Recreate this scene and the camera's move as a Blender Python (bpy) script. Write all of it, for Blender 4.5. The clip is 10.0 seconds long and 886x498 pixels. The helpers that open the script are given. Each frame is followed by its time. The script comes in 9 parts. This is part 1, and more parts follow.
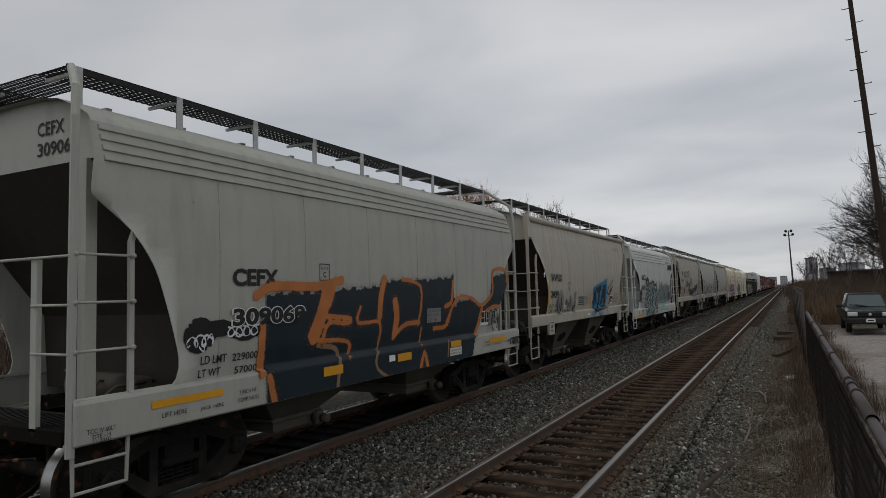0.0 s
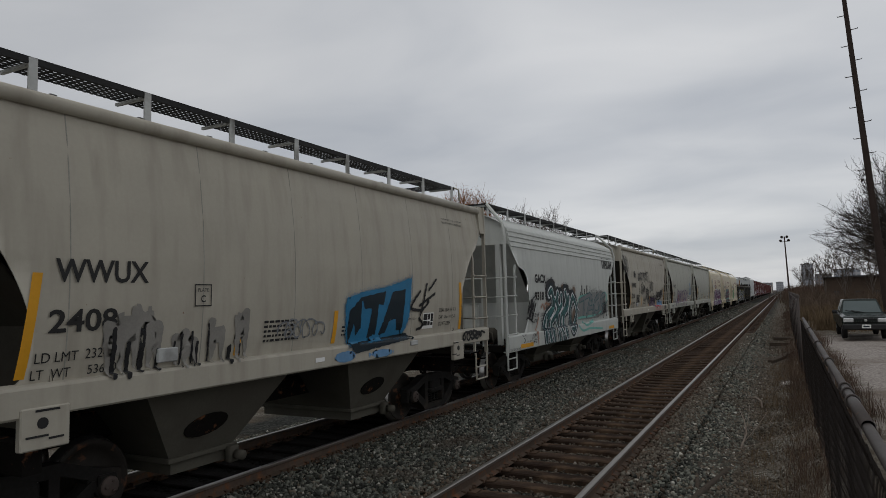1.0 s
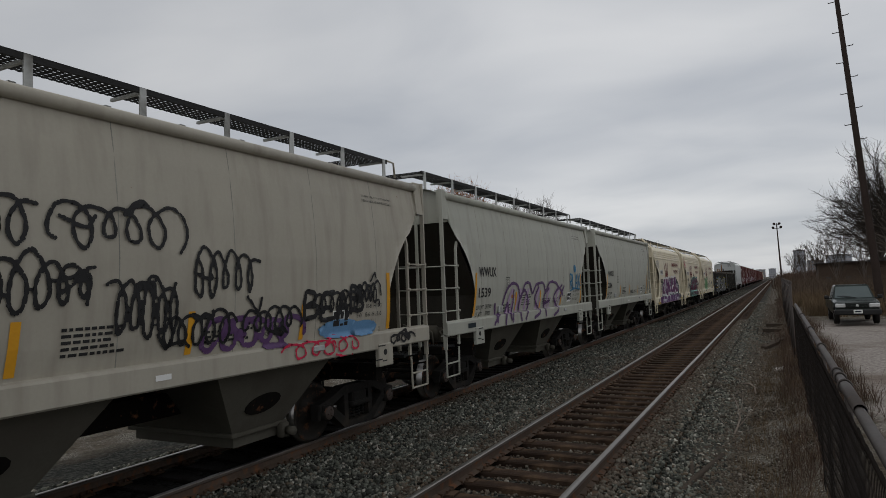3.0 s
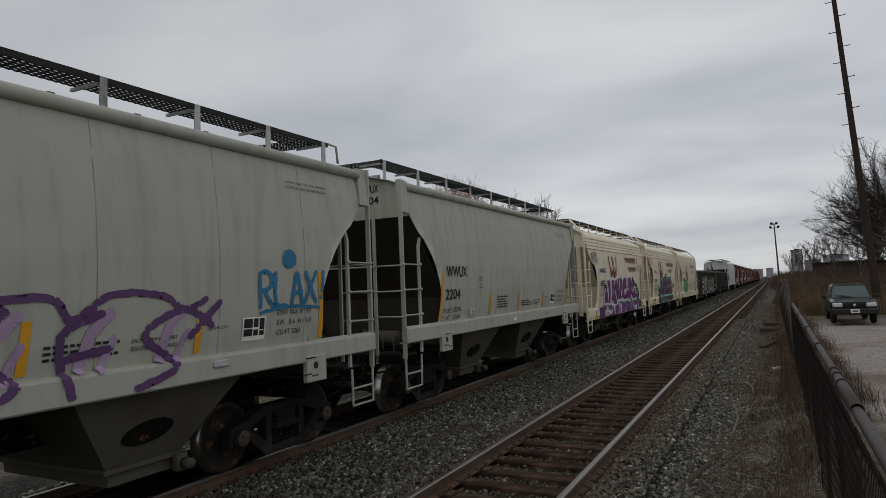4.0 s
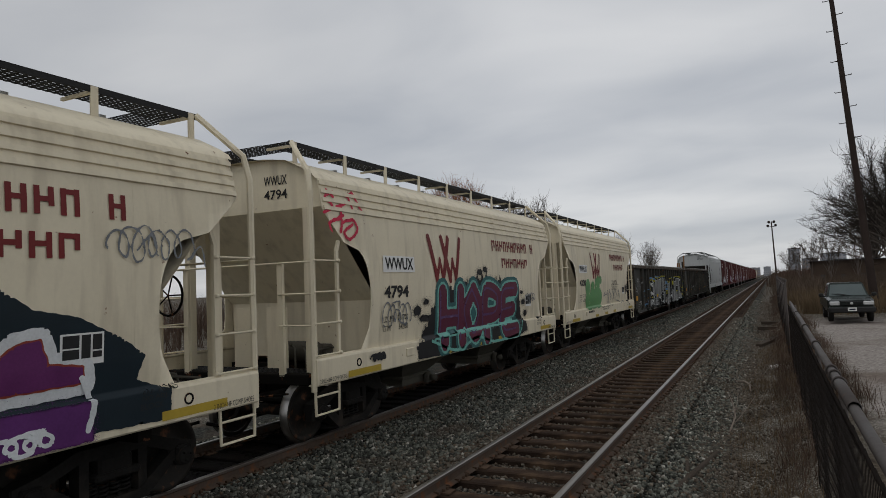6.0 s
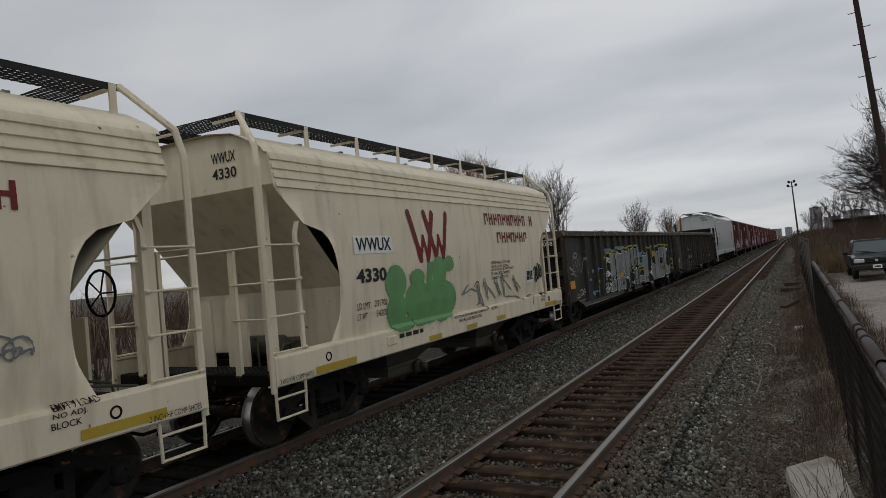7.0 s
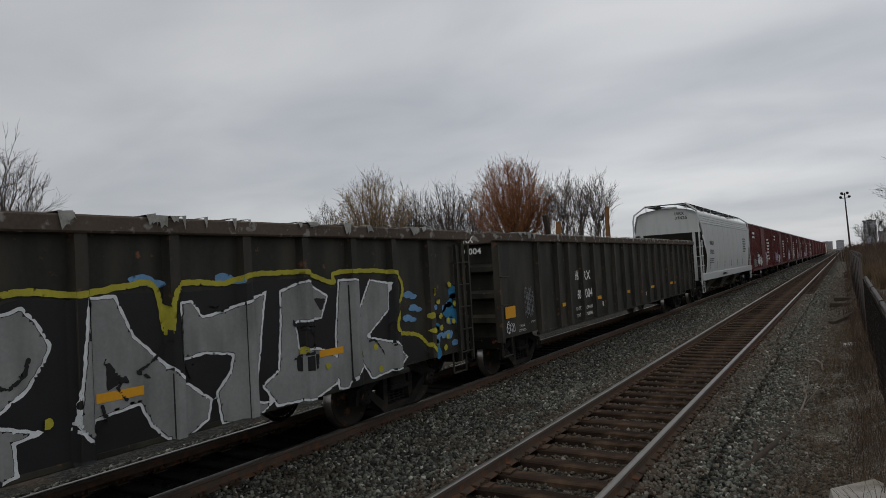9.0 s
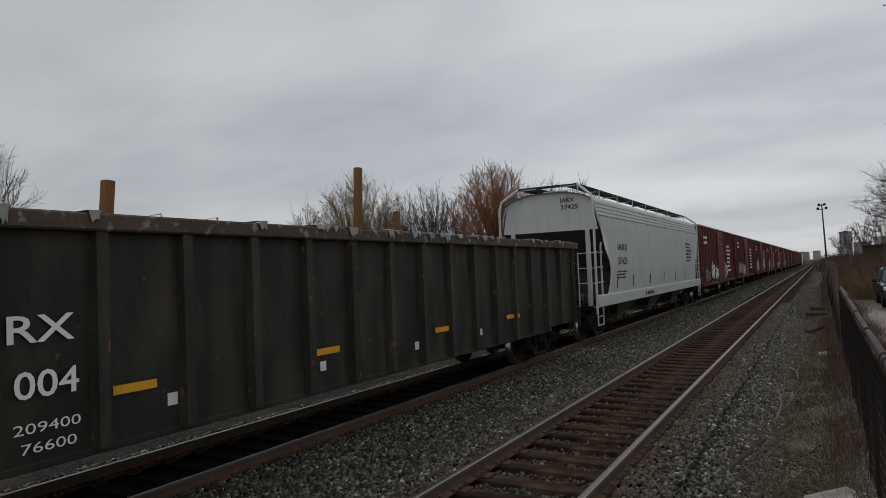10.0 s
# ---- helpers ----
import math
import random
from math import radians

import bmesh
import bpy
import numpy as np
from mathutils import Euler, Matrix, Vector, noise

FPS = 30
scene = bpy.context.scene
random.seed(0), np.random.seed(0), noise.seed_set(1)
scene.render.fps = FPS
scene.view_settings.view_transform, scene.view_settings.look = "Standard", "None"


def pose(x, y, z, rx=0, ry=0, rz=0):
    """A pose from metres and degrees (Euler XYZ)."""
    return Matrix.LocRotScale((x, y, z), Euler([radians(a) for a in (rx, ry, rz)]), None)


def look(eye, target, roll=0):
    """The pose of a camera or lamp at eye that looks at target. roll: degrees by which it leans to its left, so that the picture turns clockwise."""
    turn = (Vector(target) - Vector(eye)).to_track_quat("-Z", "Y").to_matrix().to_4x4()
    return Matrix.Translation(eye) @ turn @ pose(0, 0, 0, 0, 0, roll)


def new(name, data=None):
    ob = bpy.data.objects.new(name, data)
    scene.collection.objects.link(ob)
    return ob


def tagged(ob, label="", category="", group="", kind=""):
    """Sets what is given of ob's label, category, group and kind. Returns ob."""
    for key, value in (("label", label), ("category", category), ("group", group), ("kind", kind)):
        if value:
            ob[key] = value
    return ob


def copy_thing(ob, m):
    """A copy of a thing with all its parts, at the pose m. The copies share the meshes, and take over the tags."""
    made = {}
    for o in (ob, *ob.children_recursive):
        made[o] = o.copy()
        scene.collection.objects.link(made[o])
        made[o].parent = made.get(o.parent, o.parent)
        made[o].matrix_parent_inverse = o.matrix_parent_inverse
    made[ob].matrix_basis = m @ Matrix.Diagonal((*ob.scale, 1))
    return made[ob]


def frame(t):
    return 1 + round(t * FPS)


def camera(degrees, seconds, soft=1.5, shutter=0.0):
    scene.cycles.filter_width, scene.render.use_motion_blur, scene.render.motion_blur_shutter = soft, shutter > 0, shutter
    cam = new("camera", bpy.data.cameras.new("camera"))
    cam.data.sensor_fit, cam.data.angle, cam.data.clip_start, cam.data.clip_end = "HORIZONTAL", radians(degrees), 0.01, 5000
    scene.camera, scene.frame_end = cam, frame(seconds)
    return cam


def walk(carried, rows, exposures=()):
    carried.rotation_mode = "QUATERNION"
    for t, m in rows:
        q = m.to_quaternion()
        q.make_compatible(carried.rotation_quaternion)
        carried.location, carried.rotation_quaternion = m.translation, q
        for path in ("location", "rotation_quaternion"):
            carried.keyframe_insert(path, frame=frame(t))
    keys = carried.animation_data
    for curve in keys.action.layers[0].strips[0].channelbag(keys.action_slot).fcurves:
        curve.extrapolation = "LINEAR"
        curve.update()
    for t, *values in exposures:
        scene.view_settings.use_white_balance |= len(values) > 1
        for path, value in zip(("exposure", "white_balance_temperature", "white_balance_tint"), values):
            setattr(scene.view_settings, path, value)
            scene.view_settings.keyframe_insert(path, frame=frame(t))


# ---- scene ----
# ---------------------------------------------------------------- camera
cam = camera(68.6, 10.0, soft=0.75)
EYE = (0.0, 0.0, 2.21)
PATH = [
    (0.0, 93.86, 1.55, 27.91), (0.5, 93.91, 1.23, 27.61), (1.0, 94.29, 1.41, 27.62), (1.5, 93.56, 1.68, 27.42),
    (2.0, 93.38, 2.04, 27.22), (3.5, 93.51, 2.20, 27.10), (4.0, 93.46, 2.22, 26.96), (4.5, 93.73, 2.21, 27.11),
    (5.0, 93.73, 2.19, 27.05), (5.5, 93.24, 2.34, 26.82), (6.0, 93.34, 2.27, 26.78), (6.2, 93.52, 2.38, 26.74),
    (7.3, 90.98, 5.60, 28.75), (7.5, 91.24, 4.50, 29.15), (8.0, 91.88, 3.40, 31.03), (8.5, 91.18, 4.14, 32.34),
    (9.0, 91.91, 3.26, 31.75), (9.5, 92.01, 4.02, 30.92), (10.0, 92.15, 2.29, 30.19),
]
walk(cam, [(t, pose(*EYE, rx, ry, rz)) for t, rx, ry, rz in PATH])

# ---------------------------------------------------------------- world and sun
SKY_GAIN = 1.0
world = bpy.data.worlds.new("overcast_sky")
scene.world = world
world.use_nodes = True
wn, wl = world.node_tree.nodes, world.node_tree.links
wn.clear()
w_out = wn.new("ShaderNodeOutputWorld")
w_mix = wn.new("ShaderNodeMixShader")
w_sky = wn.new("ShaderNodeBackground")
w_cloud = wn.new("ShaderNodeBackground")
sky = wn.new("ShaderNodeTexSky")
sky.sky_type, sky.sun_disc = "NISHITA", False
sky.sun_elevation, sky.sun_rotation = radians(38), radians(150)
w_sky.inputs["Strength"].default_value = 0.09
wl.new(sky.outputs[0], w_sky.inputs["Color"])
co = wn.new("ShaderNodeTexCoord")
sep = wn.new("ShaderNodeSeparateXYZ")
wl.new(co.outputs["Generated"], sep.inputs[0])
# flat cloud layer: the direction is spread onto a plane overhead
zc = wn.new("ShaderNodeMath"); zc.operation = "MAXIMUM"; zc.inputs[1].default_value = 0.0
za = wn.new("ShaderNodeMath"); za.operation = "ADD"; za.inputs[1].default_value = 0.16
wl.new(sep.outputs["Z"], zc.inputs[0]); wl.new(zc.outputs[0], za.inputs[0])
comb = wn.new("ShaderNodeCombineXYZ")
for k, ax in enumerate("XY"):
    d = wn.new("ShaderNodeMath"); d.operation = "DIVIDE"
    wl.new(sep.outputs[ax], d.inputs[0]); wl.new(za.outputs[0], d.inputs[1])
    wl.new(d.outputs[0], comb.inputs[k])
turn = wn.new("ShaderNodeMapping")
turn.inputs["Rotation"].default_value = (0, 0, radians(-62))
turn.inputs["Scale"].default_value = (0.55, 0.8, 1)
wl.new(comb.outputs[0], turn.inputs["Vector"])
n1 = wn.new("ShaderNodeTexNoise"); n1.inputs["Scale"].default_value = 0.9; n1.inputs["Detail"].default_value = 3; n1.inputs["Roughness"].default_value = 0.45
n2 = wn.new("ShaderNodeTexNoise"); n2.inputs["Scale"].default_value = 2.6; n2.inputs["Detail"].default_value = 4; n2.inputs["Distortion"].default_value = 0.4
wl.new(turn.outputs[0], n1.inputs["Vector"]); wl.new(turn.outputs[0], n2.inputs["Vector"])
avg = wn.new("ShaderNodeMix"); avg.data_type = "FLOAT"; avg.inputs[0].default_value = 0.3
wl.new(n1.outputs["Fac"], avg.inputs[2]); wl.new(n2.outputs["Fac"], avg.inputs[3])
ramp = wn.new("ShaderNodeValToRGB")
ramp.color_ramp.elements[0].position, ramp.color_ramp.elements[0].color = 0.36, (0.43, 0.45, 0.485, 1)
ramp.color_ramp.elements[1].position, ramp.color_ramp.elements[1].color = 0.64, (0.645, 0.65, 0.66, 1)
wl.new(avg.outputs[0], ramp.inputs[0])
w_cloud.inputs["Strength"].default_value = SKY_GAIN
west_dim = wn.new("ShaderNodeMapRange")
west_dim.inputs["From Min"].default_value, west_dim.inputs["From Max"].default_value = -0.95, -0.3
west_dim.inputs["To Min"].default_value, west_dim.inputs["To Max"].default_value = 0.84, 1.06
wl.new(sep.outputs["X"], west_dim.inputs["Value"])
dimmed = wn.new("ShaderNodeVectorMath"); dimmed.operation = "SCALE"
wl.new(ramp.outputs["Color"], dimmed.inputs[0]); wl.new(west_dim.outputs[0], dimmed.inputs["Scale"])
wl.new(dimmed.outputs[0], w_cloud.inputs["Color"])
w_mix.inputs[0].default_value = 0.93
wl.new(w_sky.outputs[0], w_mix.inputs[1]); wl.new(w_cloud.outputs[0], w_mix.inputs[2]); wl.new(w_mix.outputs[0], w_out.inputs["Surface"])

sun_data = bpy.data.lights.new("sun", "SUN")
sun_data.energy, sun_data.angle, sun_data.color = 0.5, radians(25), (1.0, 0.97, 0.93)
sun = new("sun", sun_data)
sun.matrix_world = look((-22, -12, 50), (0, 10, 0))
scene.view_settings.exposure = 0.0

# ---------------------------------------------------------------- materials
def shader(name):
    m = bpy.data.materials.new(name)
    m.use_nodes = True
    t = m.node_tree
    t.nodes["Principled BSDF"].inputs["Specular IOR Level"].default_value = 0.2
    return m, t.nodes, t.links, t.nodes["Principled BSDF"]


def noise_node(n, l, co_out, scale, detail=4, stretch=(1, 1, 1)):
    mp = n.new("ShaderNodeMapping")
    mp.inputs["Scale"].default_value = stretch
    l.new(co_out, mp.inputs["Vector"])
    t = n.new("ShaderNodeTexNoise")
    t.inputs["Scale"].default_value, t.inputs["Detail"].default_value = scale, detail
    l.new(mp.outputs[0], t.inputs["Vector"])
    return t.outputs["Fac"]


def ramp_node(n, l, fac, stops):
    r = n.new("ShaderNodeValToRGB")
    e = r.color_ramp.elements
    while len(e) < len(stops):
        e.new(0.5)
    for el, (p, c) in zip(e, stops):
        el.position, el.color = p, (*c, 1)
    l.new(fac, r.inputs[0])
    return r.outputs["Color"]


def mix_node(n, l, fac, a, b, mode="MIX"):
    m = n.new("ShaderNodeMix")
    m.data_type, m.blend_type = "RGBA", mode
    for sock, val in ((m.inputs[0], fac), (m.inputs[6], a), (m.inputs[7], b)):
        if isinstance(val, (int, float)):
            sock.default_value = val
        elif isinstance(val, tuple):
            sock.default_value = (*val, 1)
        else:
            l.new(val, sock)
    return m.outputs[2]


def surface(name, base, rough=0.6, metal=0.0, vary=0.2, big=1.2, fine=25.0, bump=0.1, dirt=None, dirt_at=(0.5, 0.75), streak=0.0, spots=None, spot_at=(0.68, 0.74), each=0.0):
    """A weathered surface: grain and blotches on the base colour, dirt in patches or vertical streaks, spots of rust."""
    m, n, l, p = shader(name)
    c = n.new("ShaderNodeTexCoord").outputs["Object"]
    lo = tuple(max(0, v * (1 - vary)) for v in base)
    hi = tuple(min(1, v * (1 + vary)) for v in base)
    f_big = noise_node(n, l, c, big)
    f_fine = noise_node(n, l, c, fine, 6)
    col = ramp_node(n, l, f_big, [(0.3, lo), (0.7, hi)])
    col = mix_node(n, l, 0.35, col, ramp_node(n, l, f_fine, [(0.3, lo), (0.7, hi)]))
    if each:
        inf = n.new("ShaderNodeObjectInfo")
        col = mix_node(n, l, each, col, ramp_node(n, l, inf.outputs["Random"], [(0, tuple(v * 0.45 for v in base)), (1, tuple(min(1, v * 1.5) for v in base))]))
    if dirt:
        st = (1, 1, 1) if not streak else (streak, streak, 0.35)
        f = noise_node(n, l, c, 2.2, 5, st)
        mask = ramp_node(n, l, f, [(dirt_at[0], (0, 0, 0)), (dirt_at[1], (1, 1, 1))])
        col = mix_node(n, l, mask, col, dirt)
    if spots:
        f = noise_node(n, l, c, 7.0, 6)
        mask = ramp_node(n, l, f, [(spot_at[0], (0, 0, 0)), (spot_at[1], (1, 1, 1))])
        col = mix_node(n, l, mask, col, spots)
    l.new(col, p.inputs["Base Color"])
    p.inputs["Roughness"].default_value, p.inputs["Metallic"].default_value = rough, metal
    if rough >= 0.74:
        p.inputs["Specular IOR Level"].default_value = 0.04
    rr = ramp_node(n, l, f_big, [(0.25, (rough * 0.8,) * 3), (0.75, (min(1, rough * 1.2),) * 3)])
    l.new(rr, p.inputs["Roughness"])
    if bump:
        b = n.new("ShaderNodeBump")
        b.inputs["Strength"].default_value, b.inputs["Distance"].default_value = bump, 0.02
        l.new(f_fine, b.inputs["Height"])
        l.new(b.outputs[0], p.inputs["Normal"])
    return m


GRIME = (0.075, 0.068, 0.056)
RUST = (0.16, 0.07, 0.035)
M = {}
M["grey"] = surface("grey_car_paint", (0.385, 0.388, 0.335), 0.55, vary=0.06, dirt=(0.27, 0.26, 0.225), dirt_at=(0.48, 0.95), streak=2.5, spots=RUST, spot_at=(0.74, 0.77), bump=0.03)
M["tan_grey"] = surface("warm_grey_car_paint", (0.38, 0.355, 0.295), 0.55, vary=0.06, dirt=(0.26, 0.235, 0.19), dirt_at=(0.48, 0.95), streak=2.5, spots=RUST, spot_at=(0.74, 0.77), bump=0.03)
M["white"] = surface("white_car_paint", (0.47, 0.485, 0.455), 0.5, vary=0.06, dirt=(0.35, 0.355, 0.34), dirt_at=(0.48, 0.95), streak=2.5, spots=RUST, spot_at=(0.72, 0.76), bump=0.03)
M["cream"] = surface("cream_car_paint", (0.69, 0.62, 0.465), 0.5, vary=0.06, dirt=(0.42, 0.36, 0.26), dirt_at=(0.5, 0.95), streak=2.5, spots=RUST, spot_at=(0.71, 0.75), bump=0.03)
M["pale"] = surface("pale_grain_car_paint", (0.44, 0.455, 0.445), 0.5, vary=0.06, dirt=(0.33, 0.34, 0.33), dirt_at=(0.5, 0.95), streak=2.5, spots=RUST, spot_at=(0.74, 0.77), bump=0.03)
M["lightgrey"] = surface("light_grey_car_paint", (0.36, 0.362, 0.318), 0.55, vary=0.07, dirt=(0.27, 0.27, 0.245), dirt_at=(0.48, 0.95), streak=2.5, spots=RUST, spot_at=(0.73, 0.77), bump=0.03)
# underframe: shade beneath the cars put into a near-black colour, with rust spots
M["under"] = surface("shade_dark_underframe", (0.010, 0.009, 0.008), 0.9, vary=0.3, spots=RUST, spot_at=(0.6, 0.7), bump=0.2)
# hopper bottoms: grime patches on a colour lowered for the shade underneath
M["hopper_under"] = surface("grimy_shade_dark_hopper_sheet", (0.085, 0.08, 0.065), 0.75, vary=0.15, dirt=GRIME, dirt_at=(0.45, 0.7), bump=0.08)
# slope sheets: shade of the car-end recess put into the base colour, plus grime
M["slope"] = surface("grimy_shade_dark_slope_sheet", (0.05, 0.046, 0.038), 0.8, vary=0.2, dirt=(0.05, 0.042, 0.033), dirt_at=(0.45, 0.7), streak=1.5, bump=0.05)
M["truck_iron"] = surface("oily_cast_iron", (0.017, 0.016, 0.015), 0.75, vary=0.35, dirt=(0.045, 0.037, 0.03), dirt_at=(0.5, 0.72), bump=0.25)
M["wheel"] = surface("wheel_steel", (0.022, 0.019, 0.016), 0.65, 0.2, vary=0.3, spots=RUST, spot_at=(0.55, 0.7), bump=0.1)
M["tread"] = surface("polished_tread", (0.36, 0.35, 0.34), 0.3, 1.0, vary=0.1, bump=0.0)
M["cap_blue"] = surface("grimy_bearing_cap", (0.055, 0.042, 0.036), 0.6, vary=0.3)
M["grating"] = surface("dark_galvanised_grating", (0.022, 0.022, 0.022), 0.7, 0.1, vary=0.2, bump=0)
M["galv"] = surface("galvanised_bracket", (0.42, 0.43, 0.42), 0.55, 0.1, vary=0.15, dirt=GRIME, dirt_at=(0.55, 0.8), bump=0.03)
M["gondola"] = surface("black_gondola_paint", (0.019, 0.0195, 0.0155), 0.55, vary=0.35, dirt=(0.055, 0.049, 0.037), dirt_at=(0.44, 0.8), streak=1.2, spots=RUST, spot_at=(0.68, 0.75), bump=0.08)
# stakes: side paint lifted in colour for light on their faces; dirt and rust added
M["gondola_rib"] = surface("lit_tone_gondola_stake", (0.026, 0.0255, 0.021), 0.6, vary=0.3, dirt=(0.06, 0.052, 0.04), dirt_at=(0.45, 0.75), streak=1.6, spots=RUST, spot_at=(0.62, 0.72), bump=0.15)
M["gondola_rim"] = surface("rusty_gondola_rim", (0.085, 0.068, 0.055), 0.75, vary=0.3, spots=(0.22, 0.21, 0.19), spot_at=(0.58, 0.66), bump=0.2)
M["scrap"] = surface("grey_shredded_scrap", (0.24, 0.24, 0.22), 0.9, vary=0.4, bump=0.3)
M["boxred"] = surface("oxide_red_boxcar_paint", (0.105, 0.023, 0.020), 0.6, vary=0.22, dirt=(0.06, 0.03, 0.025), dirt_at=(0.5, 0.8), streak=2.0, spots=(0.25, 0.2, 0.18), spot_at=(0.72, 0.78), bump=0.05)
M["black_paint"] = surface("black_stencil_paint", (0.022, 0.022, 0.022), 0.6, vary=0.2, bump=0)
M["white_paint"] = surface("white_stencil_paint", (0.72, 0.72, 0.70), 0.6, vary=0.08, bump=0)
M["red_brown"] = surface("maroon_lettering", (0.16, 0.022, 0.022), 0.55, vary=0.15, bump=0)
M["orange_tape"] = surface("yellow_reflector_tape", (0.62, 0.30, 0.02), 0.45, vary=0.12, bump=0)
M["olive_tape"] = surface("faded_yellow_tape", (0.42, 0.30, 0.04), 0.5, vary=0.12, bump=0)
M["plate_white"] = surface("white_data_plate", (0.60, 0.60, 0.57), 0.6, vary=0.1, bump=0)


def spray(name, base, rough=0.5, vary=0.2):
    return surface(name, base, rough, vary=vary, big=3.0, fine=40, bump=0)


M["s_navy"] = spray("navy_spray", (0.010, 0.019, 0.026))
M["s_brown"] = spray("rust_brown_spray", (0.17, 0.115, 0.08))
M["s_deep"] = spray("deep_teal_spray", (0.012, 0.05, 0.055))
M["s_faded"] = spray("faded_orange_spray", (0.36, 0.20, 0.14))
M["s_beige"] = spray("dull_beige_spray", (0.24, 0.15, 0.085))
M["weld"] = surface("dirty_weld_line", (0.25, 0.245, 0.215), 0.7, vary=0.35, big=2.0, bump=0)
M["s_orange"] = spray("orange_spray", (0.42, 0.15, 0.045))
M["s_black"] = spray("black_spray", (0.016, 0.016, 0.017))
M["s_blue"] = spray("blue_spray", (0.025, 0.16, 0.30))
M["s_sky"] = spray("sky_blue_spray", (0.12, 0.25, 0.42))
M["s_teal"] = spray("teal_spray", (0.035, 0.12, 0.12))
M["s_mint"] = spray("mint_spray", (0.16, 0.42, 0.36))
M["s_white"] = spray("white_spray", (0.62, 0.64, 0.65))
M["s_grey"] = spray("grey_spray", (0.17, 0.18, 0.19))
M["s_smoke"] = spray("smoky_spray", (0.22, 0.21, 0.19))
M["s_purple"] = spray("purple_spray", (0.105, 0.026, 0.135))
M["s_plum"] = spray("plum_spray", (0.125, 0.026, 0.115))
M["s_violet"] = spray("violet_outline_spray", (0.10, 0.05, 0.13))
M["s_maroon"] = spray("maroon_spray", (0.11, 0.022, 0.045))
M["s_rustred"] = spray("rust_red_spray", (0.26, 0.05, 0.03))
M["s_red"] = spray("red_spray", (0.50, 0.02, 0.06))
M["s_green"] = spray("green_spray", (0.13, 0.30, 0.12))
M["s_silver"] = surface("silver_spray", (0.225, 0.23, 0.225), 0.5, vary=0.22, big=1.6, fine=30, dirt=(0.10, 0.10, 0.095), dirt_at=(0.5, 0.85), streak=1.4, bump=0)
M["s_yellow"] = spray("yellow_spray", (0.36, 0.33, 0.035))
M["s_pink"] = spray("pink_haze_spray", (0.36, 0.26, 0.38))

# ---------------------------------------------------------------- mesh helpers
class Build:
    """Collects points and faces, then makes one mesh."""
    def __init__(self):
        self.v, self.f, self.mi = [], [], []

    def add(self, pts, faces, mi=0):
        o = len(self.v)
        self.v.extend(pts)
        self.f.extend([tuple(o + i for i in q) for q in faces])
        self.mi.extend([mi] * len(faces))
        return self

    def box(self, x0, x1, y0, y1, z0, z1, mi=0, bev=0.0):
        if bev:
            b = min(bev, (x1 - x0) / 3, (y1 - y0) / 3, (z1 - z0) / 3)
            bm = bmesh.new()
            bmesh.ops.create_cube(bm, size=1)
            for w in bm.verts:
                w.co = (x0 if w.co.x < 0 else x1, y0 if w.co.y < 0 else y1, z0 if w.co.z < 0 else z1)
            bmesh.ops.bevel(bm, geom=bm.edges[:], offset=b, segments=1, affect="EDGES")
            bm.verts.index_update()
            self.add([tuple(w.co) for w in bm.verts], [[w.index for w in q.verts] for q in bm.faces], mi)
            bm.free()
            return self
        p = [(x, y, z) for z in (z0, z1) for y in (y0, y1) for x in (x0, x1)]
        return self.add(p, [(0, 2, 3, 1), (4, 5, 7, 6), (0, 1, 5, 4), (2, 6, 7, 3), (0, 4, 6, 2), (1, 3, 7, 5)], mi)

    def tube(self, path, r, n=6, mi=0, cap=True, r1=None):
        """A round bar along a path of points; r1: the radius at its end."""
        path = [Vector(p) for p in path]
        rings, pts, faces = len(path), [], []
        side = None
        for i, p in enumerate(path):
            d = (path[min(i + 1, rings - 1)] - path[max(i - 1, 0)]).normalized()
            if side is None:
                side = d.orthogonal().normalized()
            side = (side - d * side.dot(d))
            side = side.normalized() if side.length > 1e-6 else d.orthogonal().normalized()
            up = d.cross(side)
            rr = r if r1 is None else r + (r1 - r) * i / max(1, rings - 1)
            for k in range(n):
                a = 2 * math.pi * k / n
                pts.append(tuple(p + side * (rr * math.cos(a)) + up * (rr * math.sin(a))))
        for i in range(rings - 1):
            for k in range(n):
                k2 = (k + 1) % n
                faces.append((i * n + k, i * n + k2, (i + 1) * n + k2, (i + 1) * n + k))
        if cap:
            faces.append(tuple(range(n - 1, -1, -1)))
            faces.append(tuple((rings - 1) * n + k for k in range(n)))
        return self.add(pts, faces, mi)

    def prism(self, outline, axis, a, b, mi=0):
        """A flat outline pushed from a to b along axis; outlines run in the other two axes, in xyz order."""
        n = len(outline)

        def at(p, w):
            q = list(p)
            q.insert("xyz".index(axis), w)
            return tuple(q)
        pts = [at(p, a) for p in outline] + [at(p, b) for p in outline]
        faces = [tuple(range(n)), tuple(range(2 * n - 1, n - 1, -1))]
        faces += [(i, i + n, (i + 1) % n + n, (i + 1) % n) for i in range(n)]
        return self.add(pts, faces, mi)

    def lathe(self, prof, axis="x", n=24, mi=None, centre=(0, 0, 0)):
        """A profile of (along, radius) turned about an axis."""
        pts, faces, ms = [], [], []
        for a, r in prof:
            for k in range(n):
                t = 2 * math.pi * k / n
                c, s = r * math.cos(t), r * math.sin(t)
                q = (a, c, s) if axis == "x" else ((c, a, s) if axis == "y" else (c, s, a))
                pts.append(tuple(q[j] + centre[j] for j in range(3)))
        o = len(self.v)
        self.v.extend(pts)
        for i in range(len(prof) - 1):
            for k in range(n):
                k2 = (k + 1) % n
